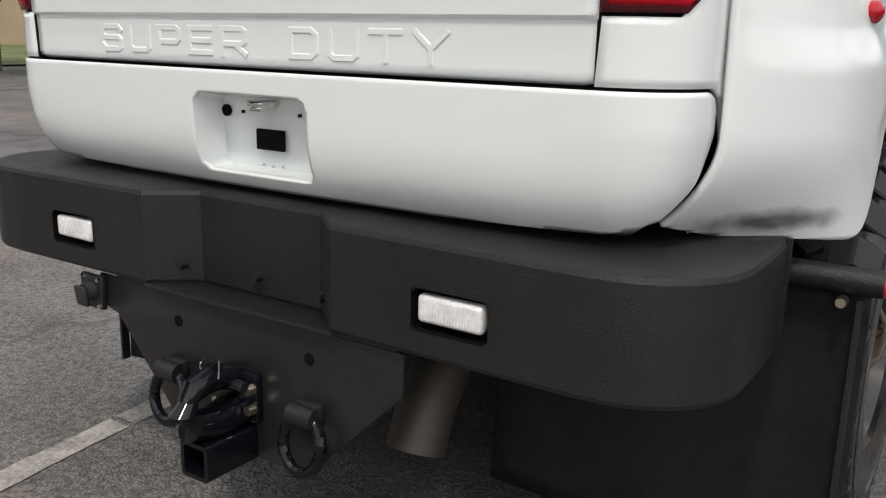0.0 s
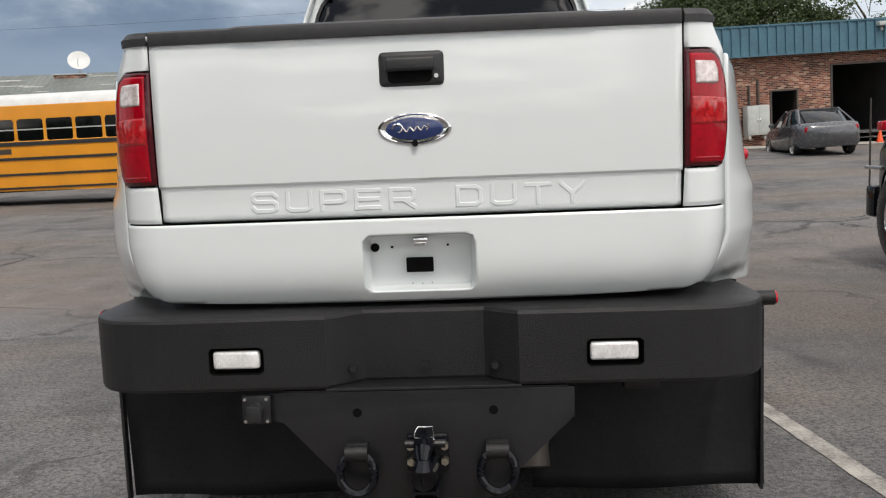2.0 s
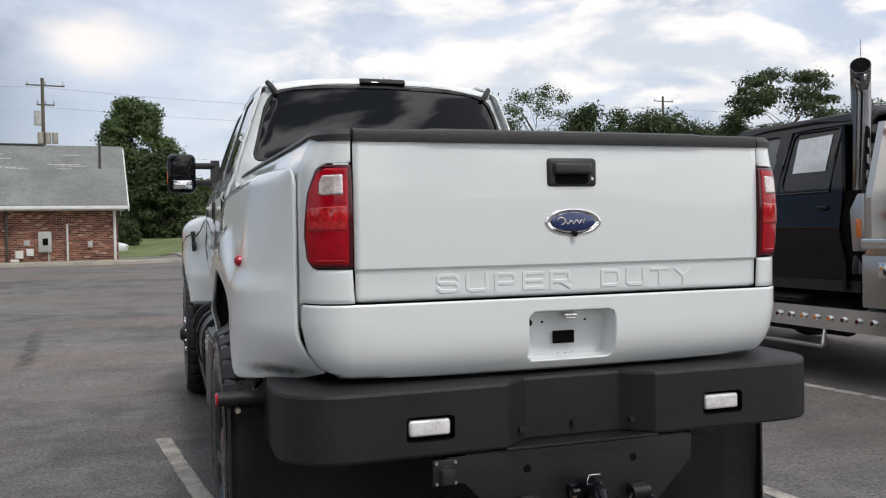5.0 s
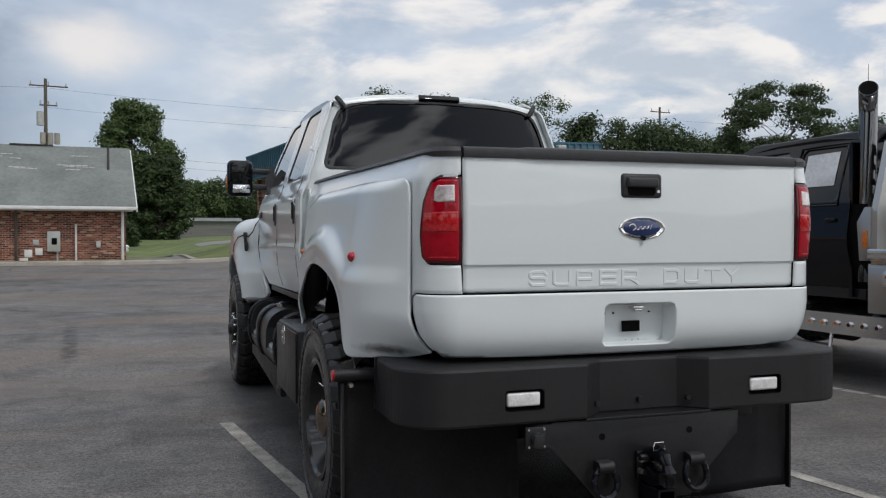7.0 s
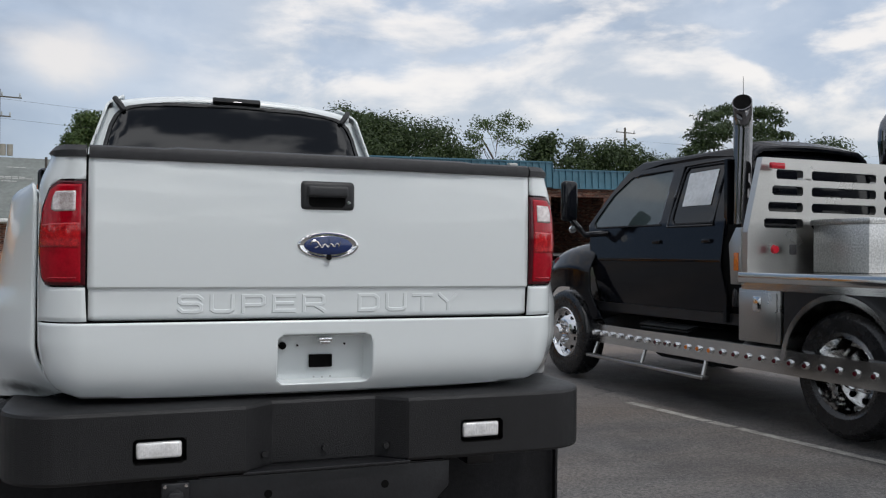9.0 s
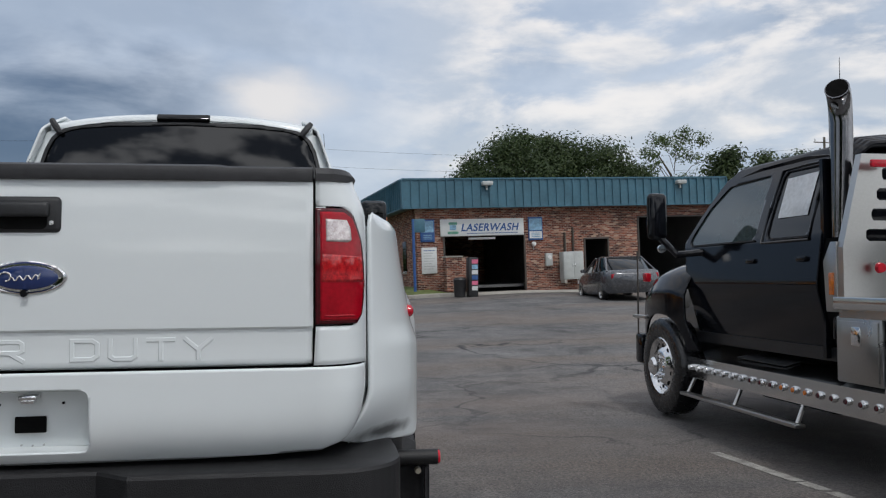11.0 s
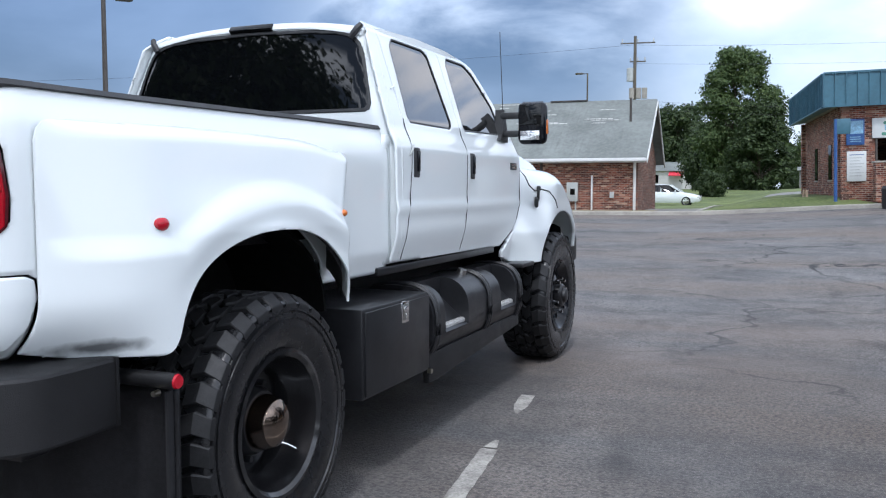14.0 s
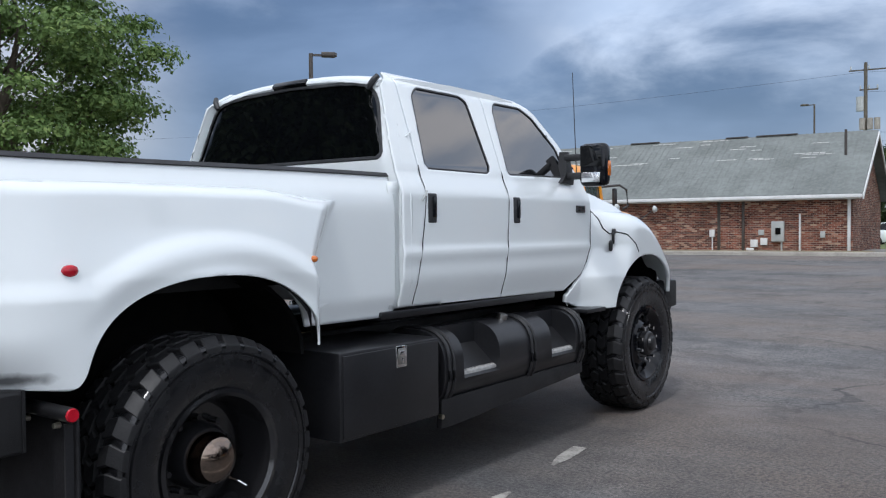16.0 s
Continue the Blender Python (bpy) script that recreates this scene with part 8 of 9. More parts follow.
    part("notice", bm, "paper", t, "white paper notice")
    # corner posts and windscreen
    for y in (0.1, 2.3):
        bm = B()
        box(bm, (-1.55, y, 1.5), (0.16, 0.16, 2.2), bevel=0.05)
        part("corner_post", bm, "bus_yellow", t)
    bm = B()
    prism(bm, [(-1.52, 1.58), (-1.22, 1.58), (-1.32, 2.45), (-1.52, 2.45)], -2.28, -0.16, Matrix(((1, 0, 0, 0), (0, 0, -1, 0), (0, 1, 0, 0), (0, 0, 0, 1))))
    part("windscreen", bm, "smoke_glass", t, smooth=0)
    for x, yy in ((-1.2, 0.16), (-1.2, 1.2), (-1.2, 2.24)):
        bm = B()
        prism(bm, [(-1.20, 1.55), (-1.16, 1.55), (-1.27, 2.48), (-1.31, 2.48)], -yy - 0.05, -yy + 0.05, Matrix(((1, 0, 0, 0), (0, 0, -1, 0), (0, 1, 0, 0), (0, 0, 0, 1))))
        part("screen_post", bm, "bus_yellow", t, smooth=0)
    # hood and wings
    bm = B()
    loft(bm, [[Vector((x, 1.2 + a * w, zt - 0.22 * abs(a) ** 3)) for a in [-1 + k / 6 for k in range(13)]] + [Vector((x, 1.2 + w, 0.75)), Vector((x, 1.2 - w, 0.75))] for x, zt, w in ((-1.55, 1.72, 1.12), (-1.2, 1.66, 1.10), (-0.6, 1.63, 1.03), (-0.20, 1.55, 0.97), (-0.06, 1.47, 0.95), (-0.02, 1.30, 0.94))])
    part("hood", bm, "bus_yellow", t, smooth=50)
    for s, yy in ((-1, 0.03), (1, 2.37)):
        wing = lambda x, z, s=s, yy=yy: (x, yy - s * 0.12 * np.clip((z - 1.05) / 0.4, 0, 1) ** 2, z)
        wo = in_poly([(-1.75, 0.5), (-1.75, 1.42), (-0.9, 1.40), (-0.2, 1.22), (0.02, 1.0), (0.02, 0.62)])
        v, f = sheet(-1.76, 0.03, 0.48, 1.43, 0.04, 0.04, lambda x, z: np.minimum(wo(x, z), np.hypot(x + 0.88, z - 0.52) - 0.63), wing)
        raw("wing", v, f, "bus_yellow", t, thick=0.04, flip=s > 0)
        bm = B()
        pts = [(-0.88 + 0.65 * math.cos(radians(a)), yy + s * 0.02, 0.52 + 0.65 * math.sin(radians(a))) for a in range(0, 181, 12)]
        tube(bm, pts, 0.03, 8)
        part("wheel_lip", bm, "bus_yellow", t)
        bm = B()
        box(bm, (-0.55, yy + s * 0.02, 1.10), (0.12, 0.04, 0.18), bevel=0.01)
        part("side_lamp", bm, "clear_lens", t)
        # mirrors
        bm = B()
        tube(bm, [(-1.3, yy - s * 0.05, 2.3), (-0.80, yy + s * 0.15, 2.33), (-0.62, yy + s * 0.2, 2.20), (-0.58, yy + s * 0.2, 1.74), (-0.70, yy + s * 0.1, 1.66)], 0.035, 8)
        part("mirror_frame", bm, "black_plastic", t)
        bm = B()
        box(bm, (-0.98, yy + s * 0.2, 2.0), (0.10, 0.16, 0.5), bevel=0.03)
        part("mirror", bm, "black_plastic", t)
        bm = B()
        rod(bm, (-0.1, yy - s * 0.2, 1.3), (0.25, yy + s * 0.05, 1.62), 0.014)
        ca = part("crossview_arm", bm, "black_plastic", t)
        bm = B()
        lathe(bm, [(0, 0.1), (0.07, 0.07), (0.10, 0), (0.07, -0.02), (0, -0.03)], Matrix.Translation((0.25, yy + s * 0.05, 1.62)) @ pose(0, 0, 0, 0, 90, 0), 14)
        part("crossview_mirror", bm, "grey_box", ca)
        for xx in (-0.88, -8.02):
            w = new("wheel")
            w.parent = t
            w.matrix_world = t.matrix_world @ Matrix.Translation((xx, yy - s * 0.16, 0.525)) @ pose(0, 0, 0, 90 if s < 0 else -90)
            w["label"] = "black bus wheel"
            bm = B()
            lathe(bm, [(0.28, -0.12), (0.33, -0.14), (0.47, -0.14), (0.525, -0.09), (0.525, 0.09), (0.47, 0.14), (0.33, 0.14), (0.28, 0.12)], None, 40)
            part("tyre", bm, "rubber", w)
            bm = B()
            lathe(bm, [(0.29, 0.12), (0.26, 0.09), (0.24, 0.03), (0.12, 0.02), (0.10, 0.10), (0, 0.11)], None, 32)
            part("rim", bm, "black_satin", w)
    bm = B()
    box(bm, (-0.02, 1.2, 0.60), (0.22, 2.36, 0.30), bevel=0.03)
    part("front_bumper", bm, "black_plastic", t, "black front bumper")
    bm = B()
    box(bm, (-0.01, 1.2, 1.13), (0.06, 1.3, 0.56), bevel=0.02)
    part("grille", bm, "grey_box", t)
    for y in (0.25, 2.15):
        bm = B()
        box(bm, (-1.28, y, 2.66), (0.2, 0.42, 0.2), bevel=0.03)
        wl = part("warning_lamps", bm, "black_plastic", t)
        for dy in (-0.1, 0.1):
            bm = B()
            rod(bm, (-1.18, y + dy, 2.66), (-1.16, y + dy, 2.66), 0.075)
            part("lamp_lens", bm, "dark_red_lens", wl)
    bm = B()
    box(bm, (-5.95, 1.2, 0.55), (9.9, 1.9, 0.3))
    part("underframe", bm, "void", t)
    bm = B()
    box(bm, (-5.95, 1.2, 1.2), (9.7, 2.2, 0.8))
    part("seat_row", bm, "seat", t)


school_bus()


# ---- cars ----
def car(name, label, m, paint, L=4.6, Wd=1.8, H=1.44):
    t = thing(name, label, "car", at=m)
    h, w = L / 2, Wd / 2
    def row(y, z0, z1, hw):
        return [Vector((hw * 0.92, y, z0)), Vector((hw, y, z0 + 0.14)), Vector((hw, y, z1 - 0.16)), Vector((hw * 0.94, y, z1 - 0.04)), Vector((hw * 0.8, y, z1)), Vector((0, y, z1 + 0.015)),
                Vector((-hw * 0.8, y, z1)), Vector((-hw * 0.94, y, z1 - 0.04)), Vector((-hw, y, z1 - 0.16)), Vector((-hw, y, z0 + 0.14)), Vector((-hw * 0.92, y, z0))]
    bm = B()
    loft(bm, [row(y, a, c, k * w) for y, a, c, k in ((-h, 0.42, 0.86, 0.80), (-h + 0.12, 0.26, 0.96, 0.92), (-h * 0.55, 0.22, 0.98, 1.0), (0, 0.20, 0.95, 1.0), (h * 0.45, 0.20, 0.92, 1.0), (h * 0.75, 0.22, 0.82, 0.96), (h - 0.12, 0.26, 0.70, 0.86), (h, 0.36, 0.60, 0.74))])
    part("body", bm, paint, t, smooth=45)
    bm = B()
    loft(bm, [[Vector((hw, y, 0.90)), Vector((hw * 0.80, y, zt - 0.05)), Vector((hw * 0.68, y, zt)), Vector((-hw * 0.68, y, zt)), Vector((-hw * 0.80, y, zt - 0.05)), Vector((-hw, y, 0.90))] for y, zt, hw in ((-h * 0.80, 0.96, 0.70 * w), (-h * 0.45, H - 0.03, 0.86 * w), (-h * 0.15, H, 0.90 * w), (h * 0.10, H - 0.03, 0.88 * w), (h * 0.46, 0.94, 0.80 * w))])
    part("glasshouse", bm, "tint_glass", t, smooth=35)
    bm = B()
    loft(bm, [[Vector((hw, y, zt - 0.03)), Vector((hw * 0.9, y, zt + 0.01)), Vector((-hw * 0.9, y, zt + 0.01)), Vector((-hw, y, zt - 0.03))] for y, zt, hw in ((-h * 0.46, H - 0.03, 0.64 * w), (-h * 0.15, H + 0.005, 0.66 * w), (h * 0.11, H - 0.025, 0.64 * w))])
    part("roof", bm, paint, t, smooth=45)
    for s in (-1, 1):
        for ya, za, yb, zb in ((-h * 0.80, 0.94, -h * 0.45, H - 0.03), (h * 0.46, 0.93, h * 0.10, H - 0.03), (-h * 0.12, 0.93, -h * 0.12, H - 0.02)):
            bm = B()
            rod(bm, (s * 0.88 * w, ya, za), (s * 0.66 * w, yb, zb), 0.03, None, 6)
            part("pillar", bm, paint, t)
        for y in (-h * 0.58, h * 0.60):
            wl = new("wheel")
            wl.parent = t
            wl.matrix_world = m @ Matrix.Translation((s * (w - 0.10), y, 0.31)) @ pose(0, 0, 0, 0, 90 * s, 0)
            bm = B()
            lathe(bm, [(0.21, -0.1), (0.28, -0.11), (0.31, -0.07), (0.31, 0.07), (0.28, 0.11), (0.21, 0.1)], None, 32)
            part("tyre", bm, "rubber", wl)
            bm = B()
            lathe(bm, [(0.215, 0.1), (0.19, 0.05), (0.07, 0.08), (0, 0.09)], None, 24)
            part("rim", bm, "alu", wl)
            for k in range(5):
                a = 2 * math.pi * k / 5
                bm = B()
                prism(bm, rrect(0.08, 0.05, 0.02, 3), 0, 0.004, Matrix.Translation((0.14 * math.cos(a), 0.14 * math.sin(a), 0.085)) @ pose(0, 0, 0, 0, 0, math.degrees(a)))
                part("rim_gap", bm, "void", wl)
        bm = B()
        box(bm, (s * w * 0.66, -h + 0.09, 0.78), (0.34, 0.16, 0.15), bevel=0.03)
        part("tail_lamp", bm, "red_lens", t)
        bm = B()
        box(bm, (s * w * 0.70, h - 0.12, 0.60), (0.34, 0.2, 0.12), bevel=0.03)
        part("headlamp", bm, "clear_lens", t)
        bm = B()
        box(bm, (s * (w + 0.06), h * 0.30, 0.98), (0.16, 0.1, 0.12), bevel=0.03)
        part("mirror", bm, paint, t)
    bm = B()
    box(bm, (0, -h + 0.02, 0.60), (0.5, 0.03, 0.13))
    part("plate", bm, "white_trim", t)
    return t


car("parked_sedan", "silver grey metallic sedan parked by the wash", Matrix.Translation((10.40, 25.4, gz(10.5, 24.2) - 0.03)) @ pose(0, 0, 0, 0, -2, -3), "silver_paint", 4.4, 1.75, 1.42)
car("white_car", "white sedan parked beside the brick building", Matrix.Translation((-5.5, 59, gz(-5.5, 59) + 0.06)) @ pose(0, 0, 0, 0, 0, -88), "white_paint")


# ---- far shed and house ----
def outbuilding():
    """A low grey shed beyond the road."""
    x, y = 7.2, 136
    t = thing("outbuilding", "low grey outbuilding with flat grey roof beyond the lawn", "shed", at=Matrix.Translation((x, y, gz(x, y))))
    bm = B()
    box(bm, (0, 2.5, 1.2), (9.0, 5.0, 2.6))
    part("wall", bm, "house_grey", t, smooth=0)
    bm = B()
    prism(bm, [(-0.4, 2.48), (5.4, 2.48), (2.5, 3.05)], -4.8, 4.8, YZ)
    part("roof", bm, "roof_metal", t, smooth=0)


outbuilding()


def far_house():
    x, y = -13.4, 120
    t = thing("white_house", "small white house with a red awning", "house", at=Matrix.Translation((x, y, gz(x, y))))
    bm = B()
    box(bm, (0, 3, 1.3), (7.0, 6, 2.8))
    part("wall", bm, "house_white", t, smooth=0)
    bm = B()
    prism(bm, [(-0.4, 2.6), (6.4, 2.6), (3, 3.9)], -3.8, 3.8, YZ)
    part("roof", bm, "roof_metal", t, smooth=0)
    bm = B()
    prism(bm, [(-1.2, 2.0), (0, 2.5), (0, 2.4), (-1.2, 1.9)], -0.3, 1.6, YZ)
    part("awning", bm, "red_awning", t, "red awning", smooth=0)
    for u in (-2.2, 2.4):
        bm = B()
        box(bm, (u, -0.02, 1.5), (0.9, 0.06, 1.1))
        part("window", bm, "tint_glass", t)


far_house()


def tan_building():
    x, y = -36, 27
    t = thing("tan_building", "low tan building with a flat green roof edge", "building", at=Matrix.Translation((x, y, gz(x, y))) @ pose(0, 0, 0, 0, 0, 40))
    bm = B()
    box(bm, (0, 4, 1.6), (16, 8, 3.4))
    part("wall", bm, "tan_wall", t, smooth=0)
    bm = B()
    box(bm, (0, 3.9, 3.5), (16.8, 8.8, 0.5), bevel=0.05)
    part("roof_edge", bm, "sign_green", t)
    for u in (-4, 0, 4):
        bm = B()
        box(bm, (u, -0.03, 1.5), (1.0, 0.08, 2.0))
        part("window", bm, "tint_glass", t)


tan_building()


# ---- small yard things ----
def traffic_cone(x, y):
    t = thing("traffic_cone", "small orange traffic cone by the wash bay", "traffic cone", at=Matrix.Translation((x, y, gz(x, y) + 0.02)))
    bm = B()
    lathe(bm, [(0.12, 0.02), (0.115, 0.05), (0.03, 0.44), (0.022, 0.45), (0.0, 0.45)], None, 20)
    part("cone", bm, "cone_orange", t)
    bm = B()
    box(bm, (0, 0, 0.012), (0.28, 0.28, 0.024), bevel=0.008)
    part("base", bm, "cone_orange", t)


traffic_cone(14.62, 30.0)


# ---- poles and cables ----
def utility_pole(x, y, h, arm_turn=0, bank=0.0):
    z = gz(x, y)
    t = thing("utility_pole", "tall weathered wooden utility pole with crossarm", "utility pole", "utility poles", at=Matrix.Translation((x, y, z)) @ pose(0, 0, 0, 0, 0, arm_turn))
    bm = B()
    rod(bm, (0, 0, -0.3), (0, 0, h), 0.17, 0.11, 12)
    part("pole", bm, "pole_wood", t)
    for dz, L in ((0.5, 2.6), (1.9, 1.2)):
        bm = B()
        box(bm, (0.2, 0.14, h - dz), (L, 0.08, 0.09))
        part("crossarm", bm, "pole_wood", t)
        for u in (-0.45, 0.0, 0.45):
            bm = B()
            rod(bm, (0.2 + u * L, 0.14, h - dz + 0.07), (0.2 + u * L, 0.14, h - dz + 0.32), 0.06, 0.04, 8)
            part("insulator", bm, "grey_box", t)
    bm = B()
    rod(bm, (-0.35, 0, h - 3.4), (-0.35, 0, h - 2.4), 0.26, None, 14)
    part("transformer", bm, "grey_box", t)
    for u in ((-0.2, 0.3, 0.75) if bank else ()):
        bm = B()
        rod(bm, (u, -0.25, bank), (u, -0.25, bank + 0.8), 0.2, None, 12)
        box(bm, (u, -0.1, bank + 0.5), (0.06, 0.3, 0.1))
        part("transformer", bm, "concrete", t, "pale transformer can")
    return t


utility_pole(-9.0, 66, 13.05 - gz(-9.0, 66), 8, 8.3 - gz(-9.0, 66))
utility_pole(49.6, 77, 13.7, 8)
utility_pole(-100, 52, 11.5, 8)
utility_pole(-36, 31.2, 6.4, 100)


def cable(a, c, sag, r=0.008):
    bm = B()
    a, c = Vector(a), Vector(c)
    pts = [a.lerp(c, k / 24) - Vector((0, 0, sag * 4 * (k / 24) * (1 - k / 24))) for k in range(25)]
    tube(bm, pts, r, 5)
    return tagged(part("power_cable", bm, "wire"), "black overhead power cable slung between poles", "cable", "power cables", "structure")


for dz, dy in ((0.0, 0), (-1.4, 0), (-4.2, 0), (-4.8, 0.2)):
    cable((-9.2, 66 + dy, 12.4 + dz), (48.6, 77 + dy, 14.2 + dz), 1.1 if dz > -4 else 1.7)
    if dz > -1:
        cable((-100, 52 + dy, 12.4 + dz), (-9.2, 66 + dy, 12.4 + dz), 1.2)
cable((48.6, 77, 14.0), (120, 60, 13.6), 1.0)
cable((48.6, 77.4, 12.6), (120, 60.4, 12.4), 1.0)


def street_lamp(x, y, h, turn, arm=1.0, steel="pole_steel"):
    t = thing("street_lamp", "tall dark steel street lamp with flat head", "street lamp", "street lamps", at=Matrix.Translation((x, y, gz(x, y))) @ pose(0, 0, 0, 0, 0, turn))
    bm = B()
    rod(bm, (0, 0, 0), (0, 0, h), 0.10, 0.075, 12)
    part("pole", bm, steel, t)
    bm = B()
    box(bm, (arm * 0.35, 0, h - 0.06), (arm * 0.7, 0.06, 0.08))
    part("arm", bm, steel, t)
    bm = B()
    prism(bm, [(arm * 0.4, -0.16), (arm * 0.9, -0.19), (arm, 0), (arm * 0.9, 0.19), (arm * 0.4, 0.16)], h - 0.12, h + 0.04, None, bevel=0.03)
    part("head", bm, steel, t)


street_lamp(-18.9, 21.4, 7.6, 45, 0.95)
street_lamp(-16.6, 83, 12.7 - gz(-16.4, 83), 190, 1.2, "pole_wood")
street_lamp(-33, 44, 6.4, 10, 1.2)


# ---- trees ----
def tree(x, y, h, spread, seed, leaf, n, name="tree", label="leafy broadleaf tree with an uneven green crown", low=0.28, mat="leaf_mid", top=0.55, clumps=70, flat=0.78, size=0.30):
    """A tapered trunk, limbs that fork, and billows of small leaves that lie over the limbs' ends."""
    rng = random.Random(seed)
    nr = np.random.RandomState(seed)
    z = gz(x, y)
    t = thing(name, label, "tree", "trees", at=Matrix.Translation((x, y, z)))
    bm = B()
    th = h * 0.82
    lean = [Vector((rng.uniform(-0.02, 0.02) * h * k, rng.uniform(-0.02, 0.02) * h * k, th * k / 6)) for k in range(7)]
    tube(bm, lean, 0.1, 8, radii=[0.026 * h * (1 - 0.85 * k / 6) for k in range(7)])
    centres = []
    lobes = [(rng.uniform(0, 2 * math.pi), rng.uniform(0.78, 1.16)) for _ in range(5)]
    for k in range(clumps):
        f = low + (1 - low) * (k + 0.5) / clumps
        # crown outline: wide below the middle, drawn in at the top and base, with lobes
        u = (f - low) / (1 - low)
        prof = math.sin(math.pi * min(1, 0.12 + 0.80 * u ** (0.75 + top))) ** 0.7
        a = k * 2.39996 + rng.uniform(-0.5, 0.5)
        lobe = max(m * (0.5 + 0.5 * math.cos(a - b)) ** 0.5 for b, m in lobes)
        r = spread * prof * math.sqrt(rng.uniform(0.30, 1.0)) * lobe
        c = Vector((r * math.cos(a), r * math.sin(a), h * f * 0.97 + rng.uniform(-0.025, 0.025) * h))
        centres.append((c, rng.uniform(0.6, 1.25) * spread * size))
        if k % 2 == 0:
            zb = max(0.12, f - 0.16 - 0.10 * rng.random()) * h
            b = Vector((0, 0, min(zb, th * 0.96)))
            mid = b.lerp(c, 0.5) + Vector((0, 0, 0.05 * h * rng.uniform(0.2, 1)))
            tube(bm, [b, mid, c], 0.02, 5, radii=[0.010 * h * (1.1 - f), 0.0062 * h * (1.1 - f), 0.002 * h])
    part("trunk", bm, "bark", t, smooth=60)
    P = []
    for c, rc in centres:
        per = max(10, int(n / clumps * (rc / (spread * size)) ** 2))
        d = nr.normal(size=(per, 3)) + np.array([0.35 * c.x / spread, 0.35 * c.y / spread, 0.30])
        d /= np.linalg.norm(d, axis=1)[:, None]
        rad = rc * (1 - 0.75 * nr.uniform(0, 1, per) ** 1.8) * (1 + 0.16 * nr.normal(size=per))
        p = d * rad[:, None] * np.array([1.12, 1.12, flat])
        p[:, 2] -= 0.22 * (1 - flat) * np.hypot(p[:, 0], p[:, 1])
        p += np.array(c)
        nrm = d * 0.9 + nr.normal(size=(per, 3)) * 0.45 + np.array([0, 0, 0.35])
        nrm /= np.linalg.norm(nrm, axis=1)[:, None]
        t1 = np.cross(nrm, nr.normal(size=(per, 3)))
        t1 /= np.linalg.norm(t1, axis=1)[:, None] + 1e-9
        t2 = np.cross(nrm, t1)
        q = leaf * nr.uniform(0.6, 1.35, per)[:, None]
        P.append(np.stack([p - t1 * q * 0.5, p + t2 * q * 0.32 + nrm * q * 0.1, p + t1 * q * 0.6, p - t2 * q * 0.32 + nrm * q * 0.1], 1).reshape(-1, 3))
    V = np.concatenate(P)
    me = bpy.data.meshes.new("crown")
    nf = len(V) // 4
    me.from_pydata(V.tolist(), [], np.arange(nf * 4).reshape(nf, 4).tolist())
    link("crown", me, LEAVES[mat], t)
    return t


def leaf_material(name, base, light):
    m = bpy.data.materials.new(name)
    m.use_nodes = True
    nt = m.node_tree
    b = nt.nodes["Principled BSDF"]
    g = nt.nodes.new("ShaderNodeNewGeometry")
    r = nt.nodes.new("ShaderNodeValToRGB")
    e = r.color_ramp.elements
    e[0].color, e[1].color = (*[v * 0.8 for v in base], 1), (*[0.82 * v for v in light], 1)
    e.new(0.6).color = (*base, 1)
    nt.links.new(g.outputs["Random Per Island"], r.inputs[0])
    nt.links.new(r.outputs[0], b.inputs["Base Color"])
    b.inputs["Roughness"].default_value = 0.55
    b.inputs["Specular IOR Level"].default_value = 0.3
    tr = nt.nodes.new("ShaderNodeBsdfTranslucent")
    nt.links.new(r.outputs[0], tr.inputs[0])
    mx = nt.nodes.new("ShaderNodeMixShader")
    mx.inputs[0].default_value = 0.25
    nt.links.new(b.outputs[0], mx.inputs[1])
    nt.links.new(tr.outputs[0], mx.inputs[2])
    nt.links.new(mx.outputs[0], nt.nodes["Material Output"].inputs[0])
    return m


LEAVES = {"leaf_dark": leaf_material("leaves_dark", (0.042, 0.068, 0.024), (0.085, 0.12, 0.038)),
          "leaf_mid": leaf_material("leaves_mid", (0.066, 0.106, 0.034), (0.135, 0.18, 0.056)),
          "leaf_light": leaf_material("leaves_light", (0.125, 0.205, 0.056), (0.26, 0.36, 0.105))}

PINE = "tall dark pine with a broad flat crown"
tree(-3.7, 95, 14.7, 3.8, 11, 0.30, 38000, low=0.05, mat="leaf_mid", clumps=95, top=0.25)
tree(-13.9, 129, 12.0, 5.0, 12, 0.45, 16099, mat="leaf_dark", low=0.1)
tree(-18.5, 130, 11.0, 5.0, 13, 0.45, 13799, mat="leaf_dark", low=0.1)
tree(-0.9, 91, 8.8, 3.1, 14, 0.30, 20700, mat="leaf_dark", low=0.04, top=-0.2)
tree(-6.8, 106, 7.5, 4.2, 15, 0.36, 16099, mat="leaf_dark", low=0.05)
tree(6.3, 150, 9.2, 5.2, 16, 0.42, 13799, mat="leaf_mid", low=0.05)
tree(13.0, 152, 10.6, 6.0, 17, 0.45, 13799, mat="leaf_dark", low=0.05)
tree(10.6, 51, 7.2, 3.2, 21, 0.17, 29899, mat="leaf_dark", clumps=60)
tree(13.4, 52, 9.1, 4.1, 22, 0.17, 41400, mat="leaf_dark", clumps=64)
tree(17.0, 51, 8.5, 4.2, 23, 0.17, 36800, mat="leaf_dark", clumps=60)
tree(20.4, 53, 7.3, 3.2, 24, 0.17, 25299, mat="leaf_dark", clumps=54)
tree(24.0, 53, 10.4, 3.2, 25, 0.16, 7000, mat="leaf_mid", label="thin-leaved tree with gaps in its crown", clumps=46, size=0.20)
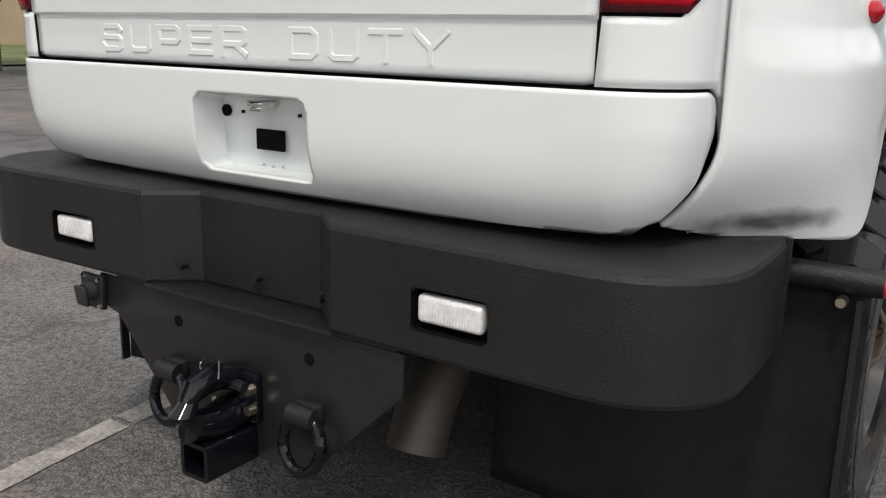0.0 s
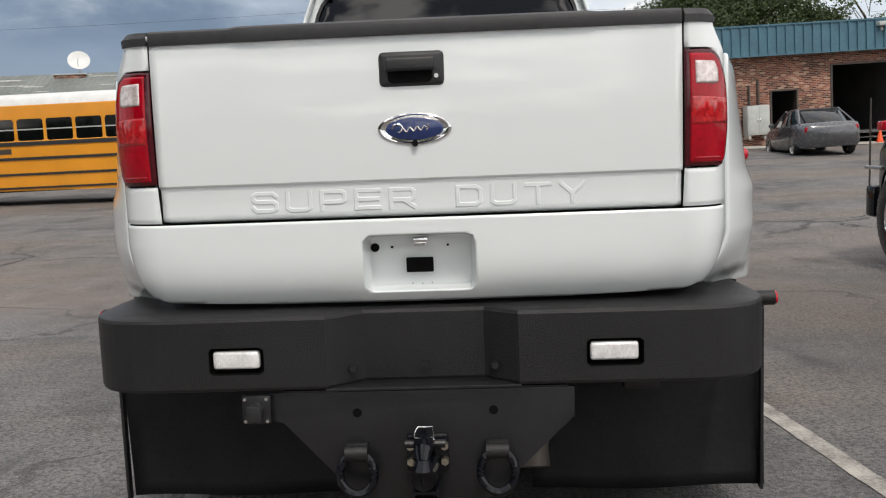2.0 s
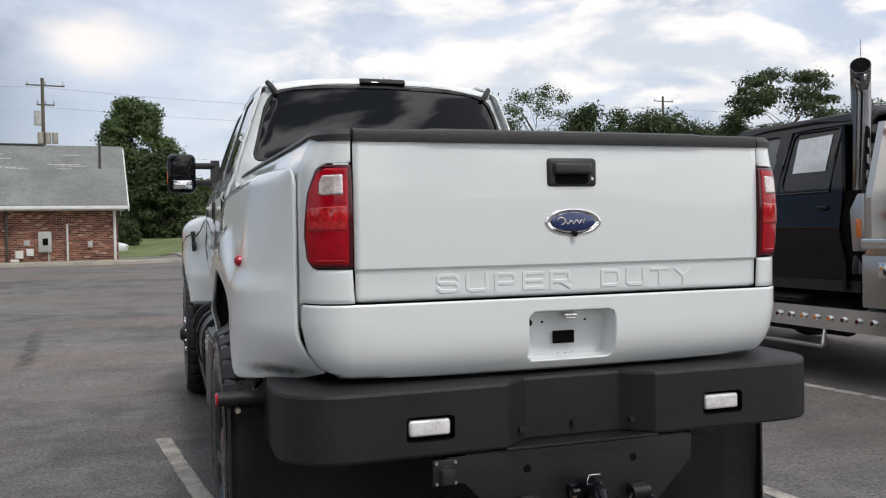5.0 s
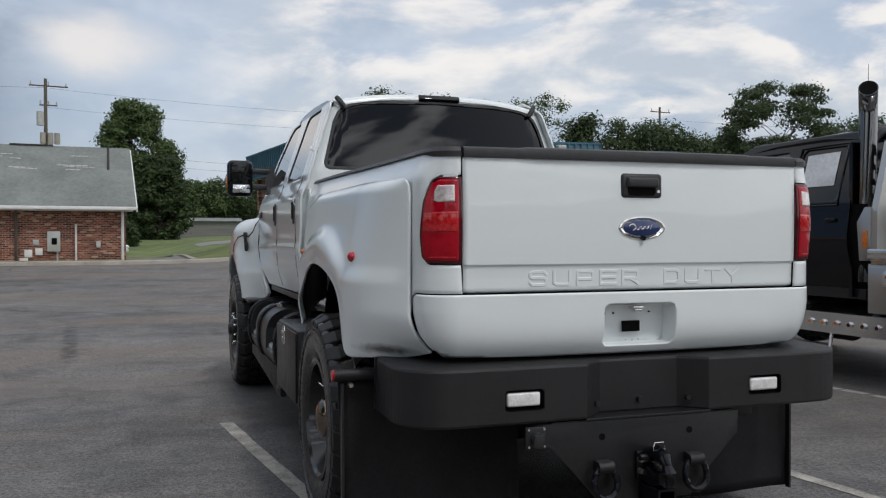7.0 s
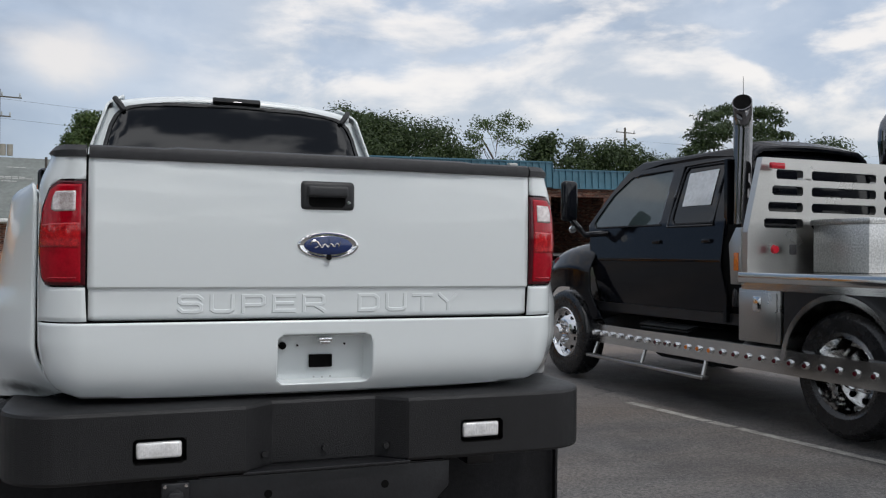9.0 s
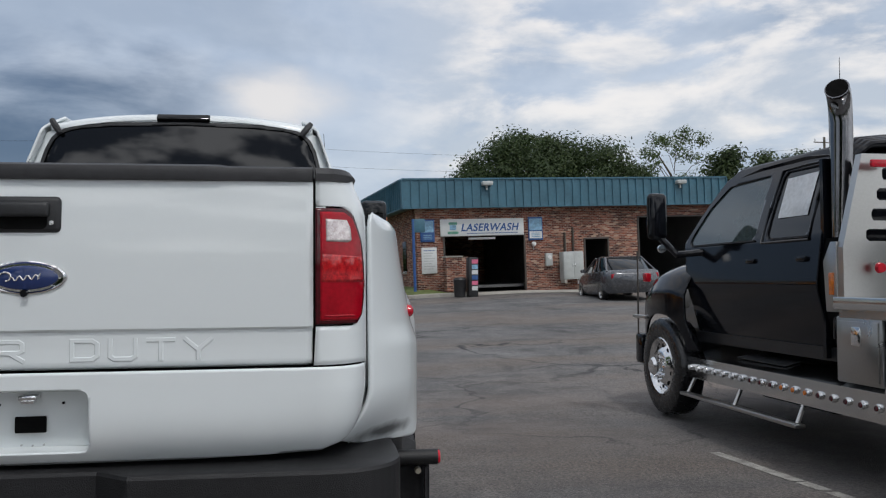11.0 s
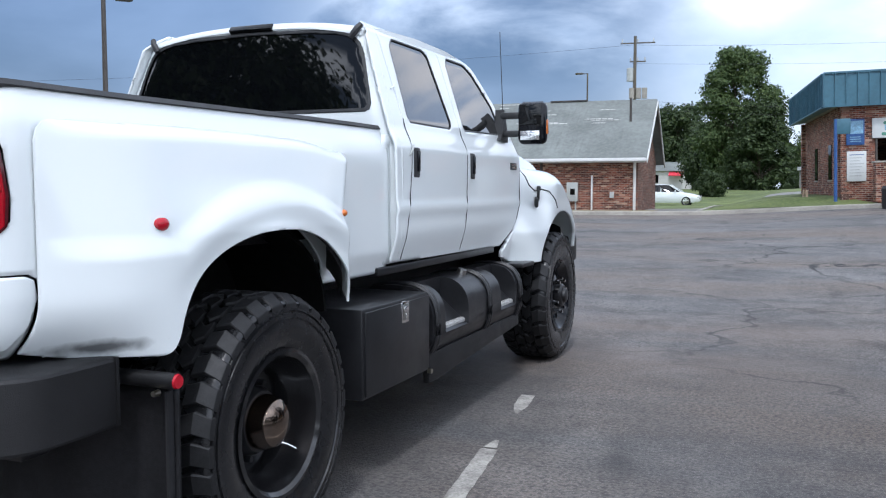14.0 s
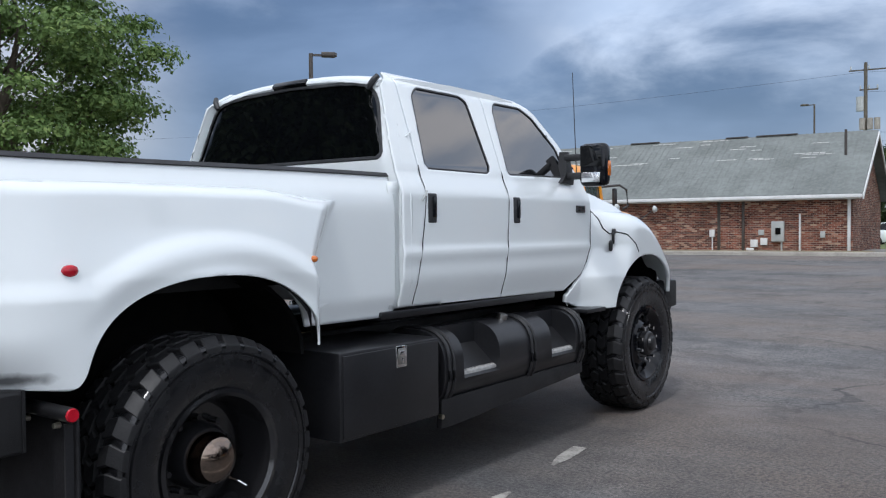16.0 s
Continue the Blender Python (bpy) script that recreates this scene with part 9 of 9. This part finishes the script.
tree(27.5, 51, 8.3, 3.2, 26, 0.20, 19550, mat="leaf_dark", clumps=50)
tree(31.2, 49.5, 7.9, 3.4, 27, 0.20, 19550, mat="leaf_dark", clumps=50)
tree(34.4, 50.5, 7.2, 3.2, 28, 0.20, 17250, mat="leaf_dark", clumps=50)
tree(42.8, 50, 11.7, 4.4, 31, 0.21, 23000, mat="leaf_dark", label=PINE, low=0.35, clumps=46, flat=0.5, size=0.24)
tree(39.3, 52, 7.6, 3.0, 32, 0.21, 13799, mat="leaf_dark", clumps=46)
tree(50.0, 50, 9.0, 3.8, 33, 0.22, 16099, mat="leaf_dark", clumps=46)
tree(21.4, 84, 15.0, 4.2, 34, 0.30, 16099, mat="leaf_dark")
tree(-21.6, 11.4, 10.8, 4.3, 41, 0.15, 84000, mat="leaf_light", label="light green shade tree with drooping branch ends", low=0.24, clumps=115, flat=0.42, size=0.25)
# unseen tree, added so the pickup's rear window has dark foliage to mirror
tree(-15.0, -13.0, 13.5, 7.0, 43, 0.34, 60000, mat="leaf_dark", label="broad dark green tree out of view, mirrored in the rear window", clumps=60)
tree(-3.8, 72, 2.0, 1.15, 51, 0.15, 10350, name="bush", label="clipped round dark green bush on the lawn", low=0.08, mat="leaf_dark", clumps=50, top=0.1)

# far woods that close the horizon
def woods():
    nr = np.random.RandomState(7)
    n = 26000
    a = nr.uniform(0, 2 * math.pi, n)
    R = nr.uniform(190, 235, n)
    hgt = 7 + 3.2 * np.sin(a * 9) + 2.1 * np.sin(a * 23 + 1) + 1.4 * np.sin(a * 51)
    zc = nr.uniform(0, 1, n) ** 0.9 * (hgt + 3.0) + 0.6
    p = np.stack([R * np.cos(a), R * np.sin(a), zc], 1)
    s = nr.uniform(0.9, 2.2, n)[:, None]
    t1 = nr.normal(size=(n, 3))
    t1 /= np.linalg.norm(t1, axis=1)[:, None]
    t2 = np.cross(t1, nr.normal(size=(n, 3)))
    t2 /= np.linalg.norm(t2, axis=1)[:, None]
    V = np.stack([p - t1 * s, p + t2 * s * 0.7, p + t1 * s, p - t2 * s * 0.7], 1).reshape(-1, 3)
    me = bpy.data.meshes.new("far_woods")
    me.from_pydata(V.tolist(), [], np.arange(n * 4).reshape(n, 4).tolist())
    tagged(link("far_woods", me, LEAVES["leaf_dark"]), "distant dark green woods round the lot", "woods", kind="stuff")


woods()


# tread blocks of the wide tyres
for ob, w, r, n in TYRES:
    add_tread(ob, w, r, n)
